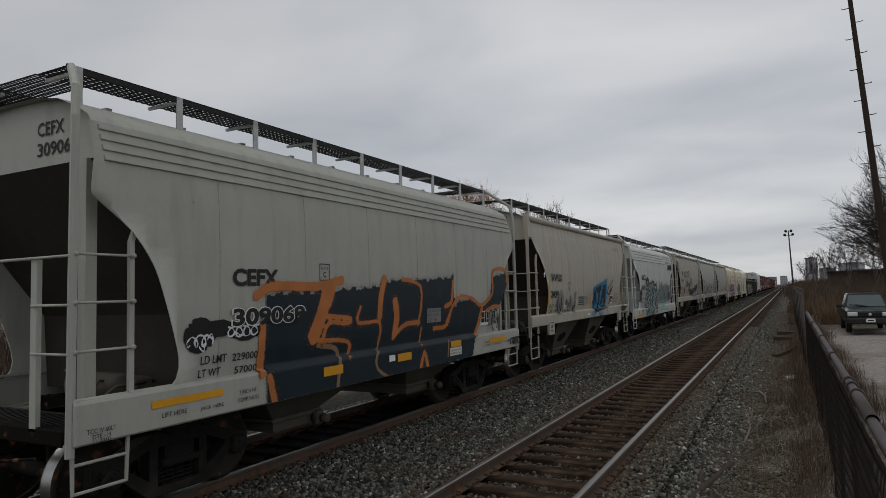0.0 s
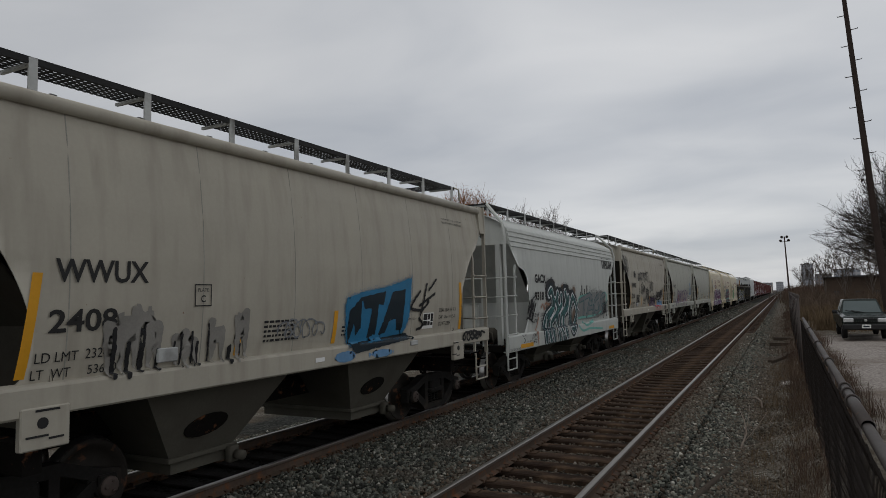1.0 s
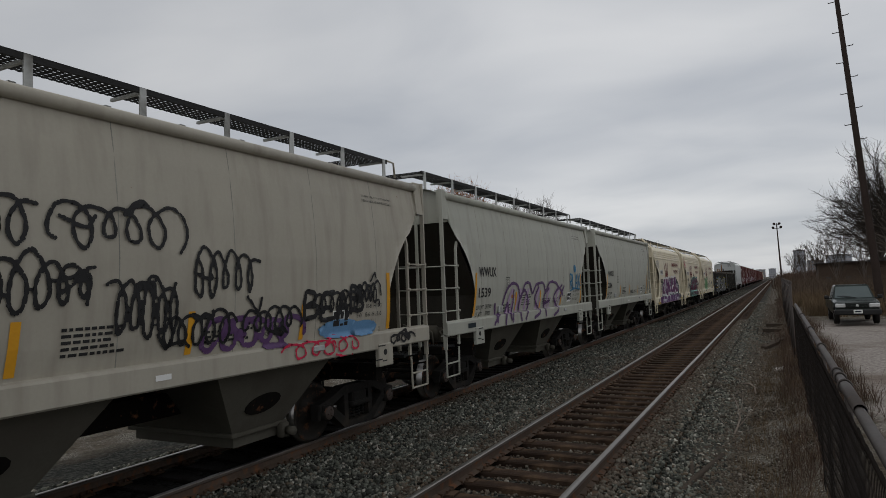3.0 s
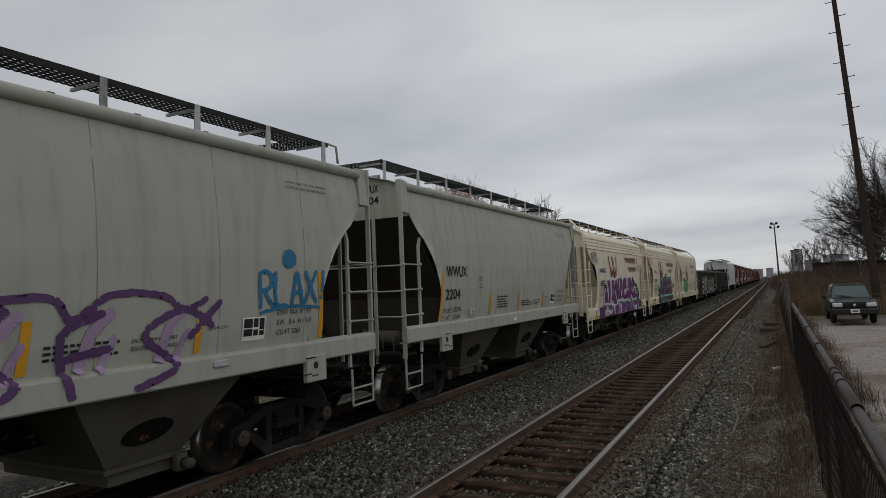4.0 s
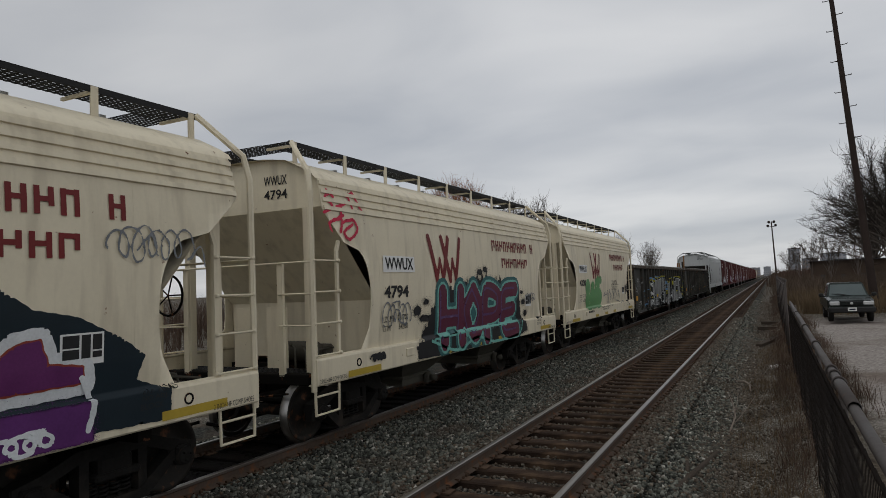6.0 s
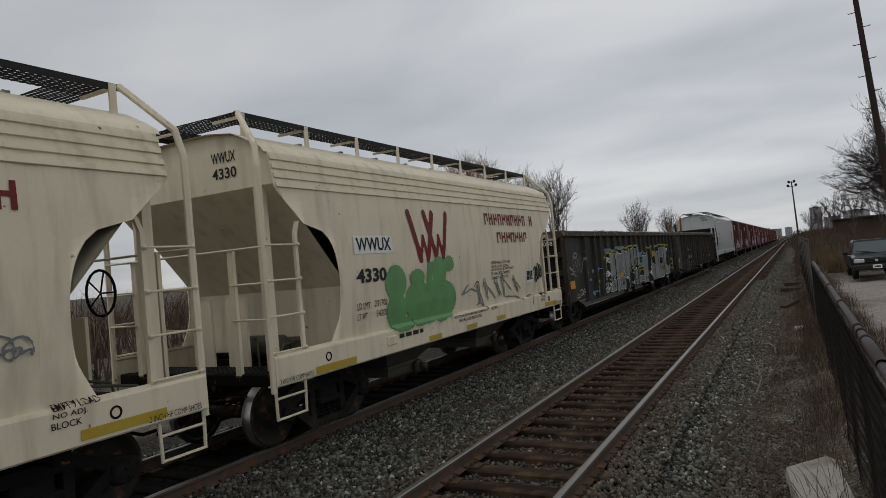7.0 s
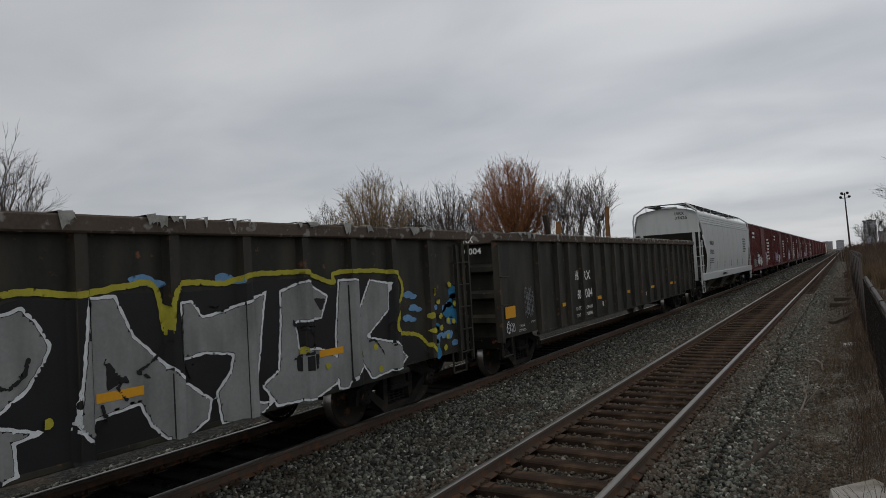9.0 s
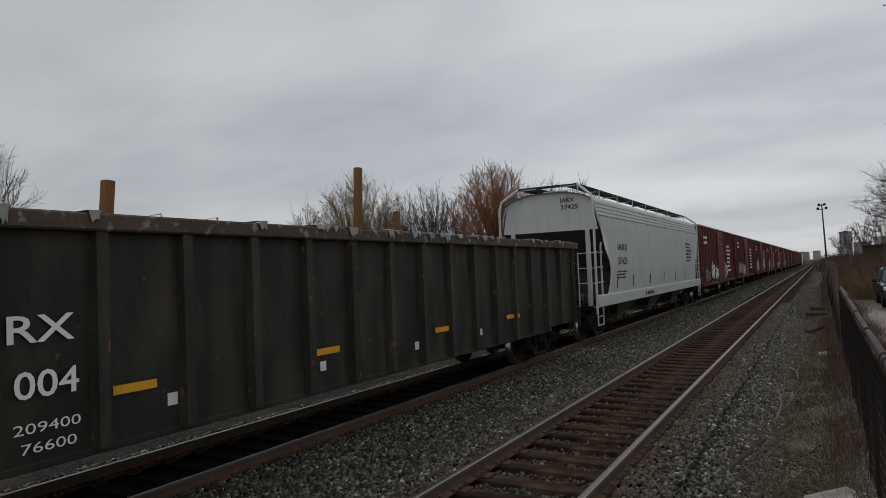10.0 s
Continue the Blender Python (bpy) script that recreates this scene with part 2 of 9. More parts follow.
                self.f.append((o + i * n + k, o + i * n + k2, o + (i + 1) * n + k2, o + (i + 1) * n + k))
                self.mi.append(mi[i] if mi else 0)
        return self

    def mesh(self, name, mats, smooth=False, fix=True):
        me = bpy.data.meshes.new(name)
        me.from_pydata(self.v, [], self.f)
        for m in (mats if isinstance(mats, (list, tuple)) else [mats]):
            me.materials.append(m)
        if any(self.mi):
            me.polygons.foreach_set("material_index", self.mi)
        if smooth:
            me.polygons.foreach_set("use_smooth", [True] * len(me.polygons))
        if fix:
            bm = bmesh.new()
            bm.from_mesh(me)
            bmesh.ops.recalc_face_normals(bm, faces=bm.faces[:])
            bm.to_mesh(me)
            bm.free()
        me.update()
        return me


def part(name, data, parent, label="", at=None):
    """Links a mesh as one part under a thing or under a part."""
    ob = new(name, data)
    ob.parent = parent
    if at is not None:
        ob.matrix_basis = at if isinstance(at, Matrix) else Matrix.Translation(at)
    if label:
        ob["label"] = label
    return ob


def thing(name, label, category, group="", m=None):
    ob = new(name)
    ob.empty_display_size = 0.2
    if m is not None:
        ob.matrix_basis = m
    return tagged(ob, label, category, group)


def quick_mesh(name, verts, faces, mats, smooth=False):
    """One mesh from arrays of points and of equal-sided faces."""
    me = bpy.data.meshes.new(name)
    k = faces.shape[1]
    me.vertices.add(len(verts)); me.vertices.foreach_set("co", np.ascontiguousarray(verts, dtype=np.float32).ravel())
    me.loops.add(faces.size); me.loops.foreach_set("vertex_index", faces.ravel().astype(np.int32))
    me.polygons.add(len(faces)); me.polygons.foreach_set("loop_start", np.arange(len(faces), dtype=np.int32) * k)
    for m in (mats if isinstance(mats, (list, tuple)) else [mats]):
        me.materials.append(m)
    if smooth:
        me.polygons.foreach_set("use_smooth", [True] * len(faces))
    me.update(calc_edges=True)
    me.validate()
    return me
# ---------------------------------------------------------------- ground
NEAR_X, FAR_X, FAR_Z = -2.875, -7.445, -0.11


def ground_height(x, y):
    pts = [(-1600, -1.2), (-60, -1.0), (-13, -0.9), (-10.4, -0.78), (-9.3, -0.40), (-8.6, -0.33), (-6.2, -0.33), (-5.4, -0.37), (-4.5, -0.30), (-4.0, -0.25),
           (-1.75, -0.25), (-1.35, -0.30), (-0.5, -0.50), (0.0, -0.42), (0.45, -0.22), (1.2, -0.05), (6, 0.0), (30, 0.25), (80, 0.6), (1600, 1.0)]
    xs, zs = zip(*pts)
    return np.interp(x, xs, zs)


def band_node(n, l, value, middle, half):
    """One in the middle of a strip of ground, falling to zero at its edges."""
    d = n.new("ShaderNodeMath"); d.operation = "SUBTRACT"; d.inputs[1].default_value = middle
    a = n.new("ShaderNodeMath"); a.operation = "ABSOLUTE"
    r = n.new("ShaderNodeMapRange"); r.inputs["From Min"].default_value, r.inputs["From Max"].default_value = half, 0.0
    l.new(value, d.inputs[0]); l.new(d.outputs[0], a.inputs[0]); l.new(a.outputs[0], r.inputs["Value"])
    return r.outputs[0]


def ground_material():
    m, n, l, p = shader("ballast_dirt_and_gravel")
    tc = n.new("ShaderNodeTexCoord").outputs["Object"]
    s = n.new("ShaderNodeSeparateXYZ")
    l.new(tc, s.inputs[0])
    wob = noise_node(n, l, tc, 0.9, 5)
    fine = noise_node(n, l, tc, 14, 6)
    # x with a ragged edge
    a = n.new("ShaderNodeMath"); a.operation = "MULTIPLY_ADD"; a.inputs[1].default_value = 1.1
    l.new(wob, a.inputs[0]); l.new(s.outputs["X"], a.inputs[2])
    v = n.new("ShaderNodeTexVoronoi"); v.inputs["Scale"].default_value = 21
    l.new(tc, v.inputs["Vector"])
    # stone tones kept dark: shade in the gaps between loose stones, put into colour
    stone = ramp_node(n, l, v.outputs["Color"], [(0.1, (0.010, 0.011, 0.010)), (0.5, (0.026, 0.027, 0.023)), (0.95, (0.07, 0.07, 0.062))])
    stone = mix_node(n, l, ramp_node(n, l, wob, [(0.5, (0, 0, 0)), (0.75, (0.6, 0.6, 0.6))]), stone, (0.10, 0.065, 0.042))
    dirt = ramp_node(n, l, fine, [(0.25, (0.035, 0.027, 0.02)), (0.55, (0.085, 0.07, 0.052)), (0.8, (0.17, 0.15, 0.125))])
    v2 = n.new("ShaderNodeTexVoronoi"); v2.inputs["Scale"].default_value = 55
    l.new(tc, v2.inputs["Vector"])
    grit = ramp_node(n, l, v2.outputs["Color"], [(0.15, (0.03, 0.027, 0.021)), (0.6, (0.125, 0.115, 0.095)), (0.95, (0.38, 0.355, 0.31))])
    dirt = mix_node(n, l, ramp_node(n, l, noise_node(n, l, tc, 1.7, 5), [(0.42, (0, 0, 0)), (0.6, (0.85, 0.85, 0.85))]), dirt, grit)
    lot = ramp_node(n, l, fine, [(0.25, (0.13, 0.112, 0.098)), (0.75, (0.38, 0.345, 0.315))])
    lot = mix_node(n, l, ramp_node(n, l, noise_node(n, l, tc, 0.35, 5), [(0.5, (0, 0, 0)), (0.66, (0.8, 0.8, 0.8))]), lot, (0.13, 0.10, 0.08))
    to_dirt = n.new("ShaderNodeMapRange"); to_dirt.inputs["From Min"].default_value, to_dirt.inputs["From Max"].default_value = -0.75, -0.1
    l.new(a.outputs[0], to_dirt.inputs["Value"])
    to_lot = n.new("ShaderNodeMapRange"); to_lot.inputs["From Min"].default_value, to_lot.inputs["From Max"].default_value = 1.75, 2.1
    l.new(a.outputs[0], to_lot.inputs["Value"])
    far = n.new("ShaderNodeMapRange"); far.inputs["From Min"].default_value, far.inputs["From Max"].default_value = 38, 42
    yy = n.new("ShaderNodeMath"); yy.operation = "MULTIPLY_ADD"; yy.inputs[1].default_value = 9.0
    l.new(wob, yy.inputs[0]); l.new(s.outputs["Y"], yy.inputs[2]); l.new(yy.outputs[0], far.inputs["Value"])
    west = n.new("ShaderNodeMapRange"); west.inputs["From Min"].default_value, west.inputs["From Max"].default_value = -11.5, -12.5
    l.new(a.outputs[0], west.inputs["Value"])
    c = mix_node(n, l, to_dirt.outputs[0], stone, dirt)
    c = mix_node(n, l, to_lot.outputs[0], c, lot)
    fd = n.new("ShaderNodeMath"); fd.operation = "MULTIPLY"
    l.new(far.outputs[0], fd.inputs[0]); l.new(to_lot.outputs[0], fd.inputs[1])
    c = mix_node(n, l, fd.outputs[0], c, dirt)
    c = mix_node(n, l, west.outputs[0], c, dirt)
    # shade under the train, put into the ground colour along the far track
    shade_band = ramp_node(n, l, band_node(n, l, s.outputs["X"], FAR_X, 1.05), [(0.0, (0, 0, 0)), (0.25, (0.9, 0.9, 0.9))])
    c = mix_node(n, l, shade_band, c, (0.008, 0.0075, 0.007))
    l.new(c, p.inputs["Base Color"])
    p.inputs["Roughness"].default_value = 0.9
    p.inputs["Specular IOR Level"].default_value = 0.05
    b = n.new("ShaderNodeBump"); b.inputs["Strength"].default_value, b.inputs["Distance"].default_value = 0.6, 0.03
    l.new(v.outputs["Distance"], b.inputs["Height"]); l.new(b.outputs[0], p.inputs["Normal"])
    return m


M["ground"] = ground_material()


def ground():
    xs = np.concatenate([[-1600, -700, -300, -120, -60, -35, -22, -16], np.arange(-13, 5, 0.25), [5.5, 6.5, 8, 11, 15, 22, 35, 60, 120, 300, 700, 1600]])
    ys = np.concatenate([[-400, -120, -40, -15, -5], np.arange(0, 45, 0.4), np.arange(45, 120, 3), [140, 180, 250, 400, 700, 1200, 2000, 3000]])
    X, Y = np.meshgrid(xs, ys)
    Z = ground_height(X, Y)
    lump = np.vectorize(lambda x, y: noise.noise((x * 0.8, y * 0.8, 3.1)) * 0.045 + noise.noise((x * 2.7, y * 2.7, 9)) * 0.02)
    near = (Y < 120) & (np.abs(X) < 20)
    Z = Z + np.where(near, lump(X, Y), 0) * np.where((X > -8.7) & (X < -1.7), 0.25, 1.0)
    nx, ny = len(xs), len(ys)
    i = np.arange(nx * ny).reshape(ny, nx)
    F = np.stack([i[:-1, :-1], i[:-1, 1:], i[1:, 1:], i[1:, :-1]], -1).reshape(-1, 4)
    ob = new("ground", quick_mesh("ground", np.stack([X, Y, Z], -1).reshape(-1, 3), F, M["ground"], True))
    tagged(ob, "grey ballast, brown dirt and pale gravel lot", "ground", kind="structure")


ground()

# ---------------------------------------------------------------- tracks
M["rail_web"] = surface("rusty_rail_web", (0.085, 0.062, 0.048), 0.75, vary=0.25, spots=RUST, spot_at=(0.5, 0.7), bump=0.1)
M["rail_head"] = surface("polished_rail_head", (0.24, 0.225, 0.205), 0.36, 1.0, vary=0.1, bump=0.0)
M["rail_dull"] = surface("dull_worn_rail_edge", (0.10, 0.08, 0.068), 0.6, 0.3, vary=0.2, bump=0.0)
M["tie"] = surface("weathered_tie_timber", (0.034, 0.023, 0.017), 0.9, vary=0.45, big=2.0, fine=30, dirt=(0.105, 0.069, 0.044), dirt_at=(0.48, 0.72), bump=0.6, each=0.5)
# far-track ties: near-black colour carries the shade below the cars
M["tie_shaded"] = surface("shade_dark_tie_timber", (0.012, 0.010, 0.009), 0.85, vary=0.4, big=2.0, fine=30, bump=0.5, each=0.3)
M["plate"] = surface("rusty_tie_plate", (0.075, 0.05, 0.035), 0.85, vary=0.3, bump=0.2)


def rail_mesh(y0, y1):
    half = [(0.075, -0.172), (0.075, -0.160), (0.013, -0.135), (0.009, -0.06), (0.035, -0.045), (0.0365, -0.012), (0.028, -0.002), (0.012, 0.0)]
    outline = [(-x, z) for x, z in half] + [(x, z) for x, z in reversed(half)]
    b = Build()
    ys = [y0, y1]
    n = len(outline)
    for k in range(n):
        (xa, za), (xb, zb) = outline[k], outline[(k + 1) % n]
        top = min(za, zb)
        mi = 1 if top >= -0.0121 else (2 if top >= -0.046 else 0)
        b.add([(xa, ys[0], za), (xb, ys[0], zb), (xb, ys[1], zb), (xa, ys[1], za)], [(0, 1, 2, 3)], mi)
    return b.mesh("rail", [M["rail_web"], M["rail_head"], M["rail_dull"]])


def tie_mesh(seed, mat="tie"):
    """One squared timber with worn, uneven edges."""
    rnd = random.Random(seed)
    b = Build()
    xs = [-1.3, -1.0, -0.5, 0, 0.5, 1.0, 1.3]
    rings = []
    for x in xs:
        w, h = 0.115 + rnd.uniform(-0.008, 0.006), rnd.uniform(-0.012, 0.004)
        o = rnd.uniform(-0.01, 0.01)
        rings.append([(x, o - w, -0.18), (x, o - w, h - 0.015), (x, o - w + 0.018, h), (x, o + w - 0.018, h), (x, o + w, h - 0.015), (x, o + w, -0.18)])
    pts = [p for r in rings for p in r]
    faces = [(i * 6 + k, i * 6 + k + 1, (i + 1) * 6 + k + 1, (i + 1) * 6 + k) for i in range(len(xs) - 1) for k in range(5)]
    faces += [tuple(range(5, -1, -1)), tuple((len(xs) - 1) * 6 + k for k in range(6))]
    return b.add(pts, faces).mesh("sleeper", M[mat])


RAIL_MESH = rail_mesh(-40, 900)


def track(x, z, first, count, far_to, name, label):
    t = thing(name, label, "railway track", m=pose(x, 0, z))
    t["kind"] = "structure"
    for s in (-0.755, 0.755):
        part("rail", RAIL_MESH, t, "steel rail with a bright worn head", (s, 0, 0))
    # the far track takes the ties darkened for the train's shade
    timber = "tie" if x > -5 else "tie_shaded"
    meshes = [tie_mesh(k, timber) for k in range(6)]
    rnd = random.Random(int(abs(x) * 10))
    step = 0.54
    for k in range(count):
        y = first + k * step + rnd.uniform(-0.02, 0.02)
        part("sleeper", meshes[rnd.randrange(6)], t, "", pose(rnd.uniform(-0.04, 0.04), y, -0.176 + rnd.uniform(-0.006, 0.006), 0, 0, rnd.uniform(-0.8, 0.8)))
    b, pl = Build(), Build()
    y = first + count * step
    while y < far_to:
        b.box(-1.3, 1.3, y - 0.11, y + 0.11, -0.34, -0.176)
        y += step
    if b.v:
        o = part("sleepers", b.mesh("sleepers", M[timber]), t)
        o["kind"] = "stuff"
    for k in range(min(count, 120)):
        y = first + k * step
        for s in (-0.755, 0.755):
            pl.box(s - 0.19, s + 0.19, y - 0.09, y + 0.09, -0.176, -0.158)
            for q in (-1, 1):
                for e in (-0.05, 0.05):
                    pl.box(s + q * 0.095 - 0.014, s + q * 0.095 + 0.014, y + e - 0.014, y + e + 0.014, -0.158, -0.125)
            for e in (-0.15, 0.14):
                pl.box(s - 0.085, s + 0.085, y + e - 0.012, y + e + 0.012, -0.178, -0.135)
    o = part("tie_plates", pl.mesh("tie_plates", M["plate"], fix=False), t, "rusty plates, spikes and anchors")
    o["kind"] = "stuff"


track(NEAR_X, 0.0, 2.0, 250, 420, "track_near", "empty railway track of rusty rails on worn timber ties")
track(FAR_X, FAR_Z, 0.6, 90, 60, "track_far", "railway track under the passing freight train")

# ---------------------------------------------------------------- ballast stones
def stone_material(name, rusty):
    m, n, l, p = shader(name)
    g = n.new("ShaderNodeNewGeometry")
    c = ramp_node(n, l, g.outputs["Random Per Island"], [(0.0, (0.010, 0.011, 0.0105)), (0.4, (0.052, 0.056, 0.046)), (0.8, (0.225, 0.232, 0.195)), (0.92, (0.125, 0.085, 0.052)), (1.0, (0.58, 0.56, 0.49))])
    tc = n.new("ShaderNodeTexCoord").outputs["Object"]
    rust = ramp_node(n, l, noise_node(n, l, tc, 0.8, 4), [(0.52 - rusty, (0, 0, 0)), (0.72 - rusty, (0.6, 0.6, 0.6))])
    c = mix_node(n, l, rust, c, (0.095, 0.06, 0.04))
    l.new(mix_node(n, l, 0.3, c, ramp_node(n, l, noise_node(n, l, tc, 60, 3), [(0.3, (0.02, 0.02, 0.018)), (0.7, (0.15, 0.148, 0.13))])), p.inputs["Base Color"])
    p.inputs["Roughness"].default_value = 0.85
    p.inputs["Specular IOR Level"].default_value = 0.05
    return m


M["stone"] = stone_material("crushed_stone", 0.0)
M["stone_rusty"] = stone_material("rust_stained_stone", 0.36)
M["stone_dusty"] = stone_material("dirt_stained_gravel", 0.30)
# stones between the far rails, blackened in colour for the shade there
M["stone_shaded"] = surface("shade_dark_stone", (0.013, 0.012, 0.011), 0.8, vary=0.4, bump=0.2)
rs = np.random.RandomState(4)
OCTA = np.array([(1, 0, 0), (-1, 0, 0), (0, 1, 0), (0, -1, 0), (0, 0, 1), (0, 0, -1)], float)
OCTF = np.array([(0, 2, 4), (2, 1, 4), (1, 3, 4), (3, 0, 4), (2, 0, 5), (1, 2, 5), (3, 1, 5), (0, 3, 5)])
CUBE = np.array([(x, y, z) for x in (-1, 1) for y in (-1, 1) for z in (-1, 1)], float) * 0.72
CUBF = np.array([(0, 1, 3), (0, 3, 2), (4, 6, 7), (4, 7, 5), (0, 4, 5), (0, 5, 1), (2, 3, 7), (2, 7, 6), (0, 2, 6), (0, 6, 4), (1, 5, 7), (1, 7, 3)])


def scatter_stones(name, label, xs, ys, zs, size, mat):
    """Angular stones, each a twisted block of its own."""
    n = len(xs)
    ax = rs.normal(size=(n, 4)); ax /= np.linalg.norm(ax, axis=1)[:, None]
    w, x, y, z = ax.T
    R = np.stack([1 - 2 * (y * y + z * z), 2 * (x * y - z * w), 2 * (x * z + y * w), 2 * (x * y + z * w), 1 - 2 * (x * x + z * z), 2 * (y * z - x * w), 2 * (x * z - y * w), 2 * (y * z + x * w), 1 - 2 * (x * x + y * y)], -1).reshape(n, 3, 3)
    sc = size[:, None] * rs.uniform(0.55, 1.25, (n, 3))
    V = CUBE[None] * rs.uniform(0.6, 1.25, (n, 8, 3)) * sc[:, None, :]
    V = np.einsum("nij,nkj->nki", R, V) + np.stack([xs, ys, zs], -1)[:, None, :]
    F = (CUBF[None] + (np.arange(n) * 8)[:, None, None]).reshape(-1, 3)
    ob = new(name, quick_mesh(name, V.reshape(-1, 3), F, mat))
    return tagged(ob, label, "ballast", kind="stuff")


def ballast():
    X, Y, S = [], [], []

    def strip(x0, x1, y0, y1, gap, size):
        k = int((x1 - x0) * (y1 - y0) / (gap * gap))
        X.append(rs.uniform(x0, x1, k)); Y.append(rs.uniform(y0, y1, k)); S.append(size * rs.uniform(0.6, 1.25, k))
    strip(-6.55, -3.75, 4.2, 13, 0.044, 0.031)
    strip(-6.55, -3.75, 13, 26, 0.052, 0.031)
    strip(-6.55, -3.75, 26, 60, 0.09, 0.042); strip(-6.55, -3.75, 60, 140, 0.17, 0.075)
    strip(-1.98, -0.55, 4.6, 14, 0.038, 0.027)
    strip(-1.98, -0.4, 14, 32, 0.050, 0.032)
    strip(-0.9, 0.4, 5.5, 28, 0.055, 0.018); strip(-1.98, 0.3, 28, 70, 0.11, 0.04)
    strip(-3.55, -2.2, 4.8, 20, 0.048, 0.024); strip(-3.55, -2.2, 20, 40, 0.085, 0.03)
    strip(-9.6, -8.3, 3.0, 16, 0.065, 0.032)
    strip(-8.1, -6.75, 3.0, 18, 0.09, 0.028)
    # shoulders heaped over the tie ends
    k0 = sum(len(a) for a in X)
    strip(-2.02, -1.45, 4.5, 16, 0.036, 0.028); strip(-2.02, -1.45, 16, 40, 0.055, 0.034)
    strip(-4.32, -3.78, 4.5, 16, 0.036, 0.028); strip(-4.32, -3.78, 16, 40, 0.055, 0.034)
    strip(-6.6, -6.0, 3.5, 16, 0.036, 0.028); strip(-6.6, -6.0, 16, 40, 0.055, 0.034)
    x, y, s = np.concatenate(X), np.concatenate(Y), np.concatenate(S)
    z = ground_height(x, y) + s * 0.35
    heap = np.arange(len(x)) >= k0
    z = np.where(heap, np.where(x < -5, -0.30, -0.185) + s * 0.3 + rs.uniform(-0.02, 0.012, len(x)), z)
    between = ((x > -3.5) & (x < -2.2)) | ((x > -8.1) & (x < -6.75))
    z = np.where(between, np.where(x > -5, -0.238, -0.34) + rs.uniform(-0.03, 0.012, len(x)), z)
    # stones that get the colour darkened for the train's shade
    train_shade = np.abs(x - FAR_X) < 0.8
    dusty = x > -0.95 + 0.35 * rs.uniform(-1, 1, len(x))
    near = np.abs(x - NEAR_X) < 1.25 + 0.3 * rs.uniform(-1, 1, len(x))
    for k, nm, lb, mt in ((train_shade, "oily_ballast", "crushed stone between the rails, colour darkened for the train's shade", "stone_shaded"), (dusty, "dirty_gravel", "brown dirt-stained gravel beside the fence", "stone_dusty"), (~near & ~train_shade & ~dusty, "ballast_stones", "loose grey crushed-stone ballast", "stone"), (near, "rusty_ballast", "rust-stained crushed stone round the rails", "stone_rusty")):
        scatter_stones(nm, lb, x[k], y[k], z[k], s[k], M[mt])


ballast()
# ---------------------------------------------------------------- train: running gear
SPEED = 13.9
WHEEL_R = 0.457
wheelsets = []


def wheelset_mesh():
    r = WHEEL_R
    b = Build()
    for s in (-1, 1):
        prof = [(0.60, 0.09), (0.64, 0.12), (0.66, 0.17), (0.70, r - 0.10), (0.685, r - 0.055), (0.685, r + 0.024), (0.705, r + 0.026), (0.722, r + 0.002), (0.815, r - 0.004), (0.820, r - 0.06), (0.76, r - 0.10), (0.735, 0.20), (0.80, 0.13), (0.81, 0.09)]
        b.lathe([(s * a, q) for a, q in prof], n=32, mi=[0, 0, 0, 0, 1, 1, 1, 1, 0, 0, 0, 0, 0])
    b.lathe([(-1.06, 0.0), (-1.06, 0.075), (-0.7, 0.085), (0.7, 0.085), (1.06, 0.075), (1.06, 0.0)], n=12)
    for s in (-1, 1):
        b.lathe([(s * 1.02, 0.11), (s * 1.15, 0.105), (s * 1.16, 0.085), (s * 1.165, 0.0)], n=16, mi=[0, 2, 2])
        for k in range(3):
            a = 2 * math.pi * k / 3
            c, q = 0.055 * math.cos(a), 0.055 * math.sin(a)
            b.tube([(s * 1.155, c, q), (s * 1.185, c, q)], 0.016, 6, 2)
    return b


WB = wheelset_mesh()
WHEELSET = WB.mesh("wheelset", [M["wheel"], M["tread"], M["truck_iron"]], True)
WHEELSET_BLUE = WB.mesh("wheelset", [M["wheel"], M["tread"], M["cap_blue"]], True)


def side_frame_mesh():
    """A cast side frame: arched top chord, sloping tension members, columns and bearing jaws."""
    b = Build()
    h = 0.889
    t = 0.09
    top = [(-h - 0.17, 0.60), (-h + 0.10, 0.66), (-0.42, 0.80), (0.42, 0.80), (h - 0.10, 0.66), (h + 0.17, 0.60), (h + 0.17, 0.50), (h - 0.12, 0.53), (0.40, 0.67), (-0.40, 0.67), (-h + 0.12, 0.53), (-h - 0.17, 0.50)]
    b.prism(top, "x", 1.0 - t, 1.0 + t)
    for s in (-1, 1):
        b.prism([(s * (h - 0.16), 0.54), (s * (h - 0.03), 0.50), (s * 0.42, 0.14), (s * 0.30, 0.24)], "x", 1.0 - t, 1.0 + t)
        b.prism([(s * 0.29, 0.20), (s * 0.40, 0.20), (s * 0.40, 0.70), (s * 0.29, 0.70)], "x", 1.0 - t * 0.9, 1.0 + t * 0.9)
        b.prism([(s * (h - 0.20), 0.55), (s * (h - 0.13), 0.55), (s * (h - 0.12), 0.36), (s * (h - 0.18), 0.38)], "x", 1.0 - t * 0.8, 1.0 + t * 0.8)
        b.prism([(s * (h + 0.11), 0.56), (s * (h + 0.18), 0.60), (s * (h + 0.18), 0.36), (s * (h + 0.12), 0.36)], "x", 1.0 - t * 0.8, 1.0 + t * 0.8)
    b.prism([(-0.44, 0.13), (0.44, 0.13), (0.34, 0.23), (-0.34, 0.23)], "x", 1.0 - t, 1.0 + t)
    return b.mesh("side_frame", M["truck_iron"])


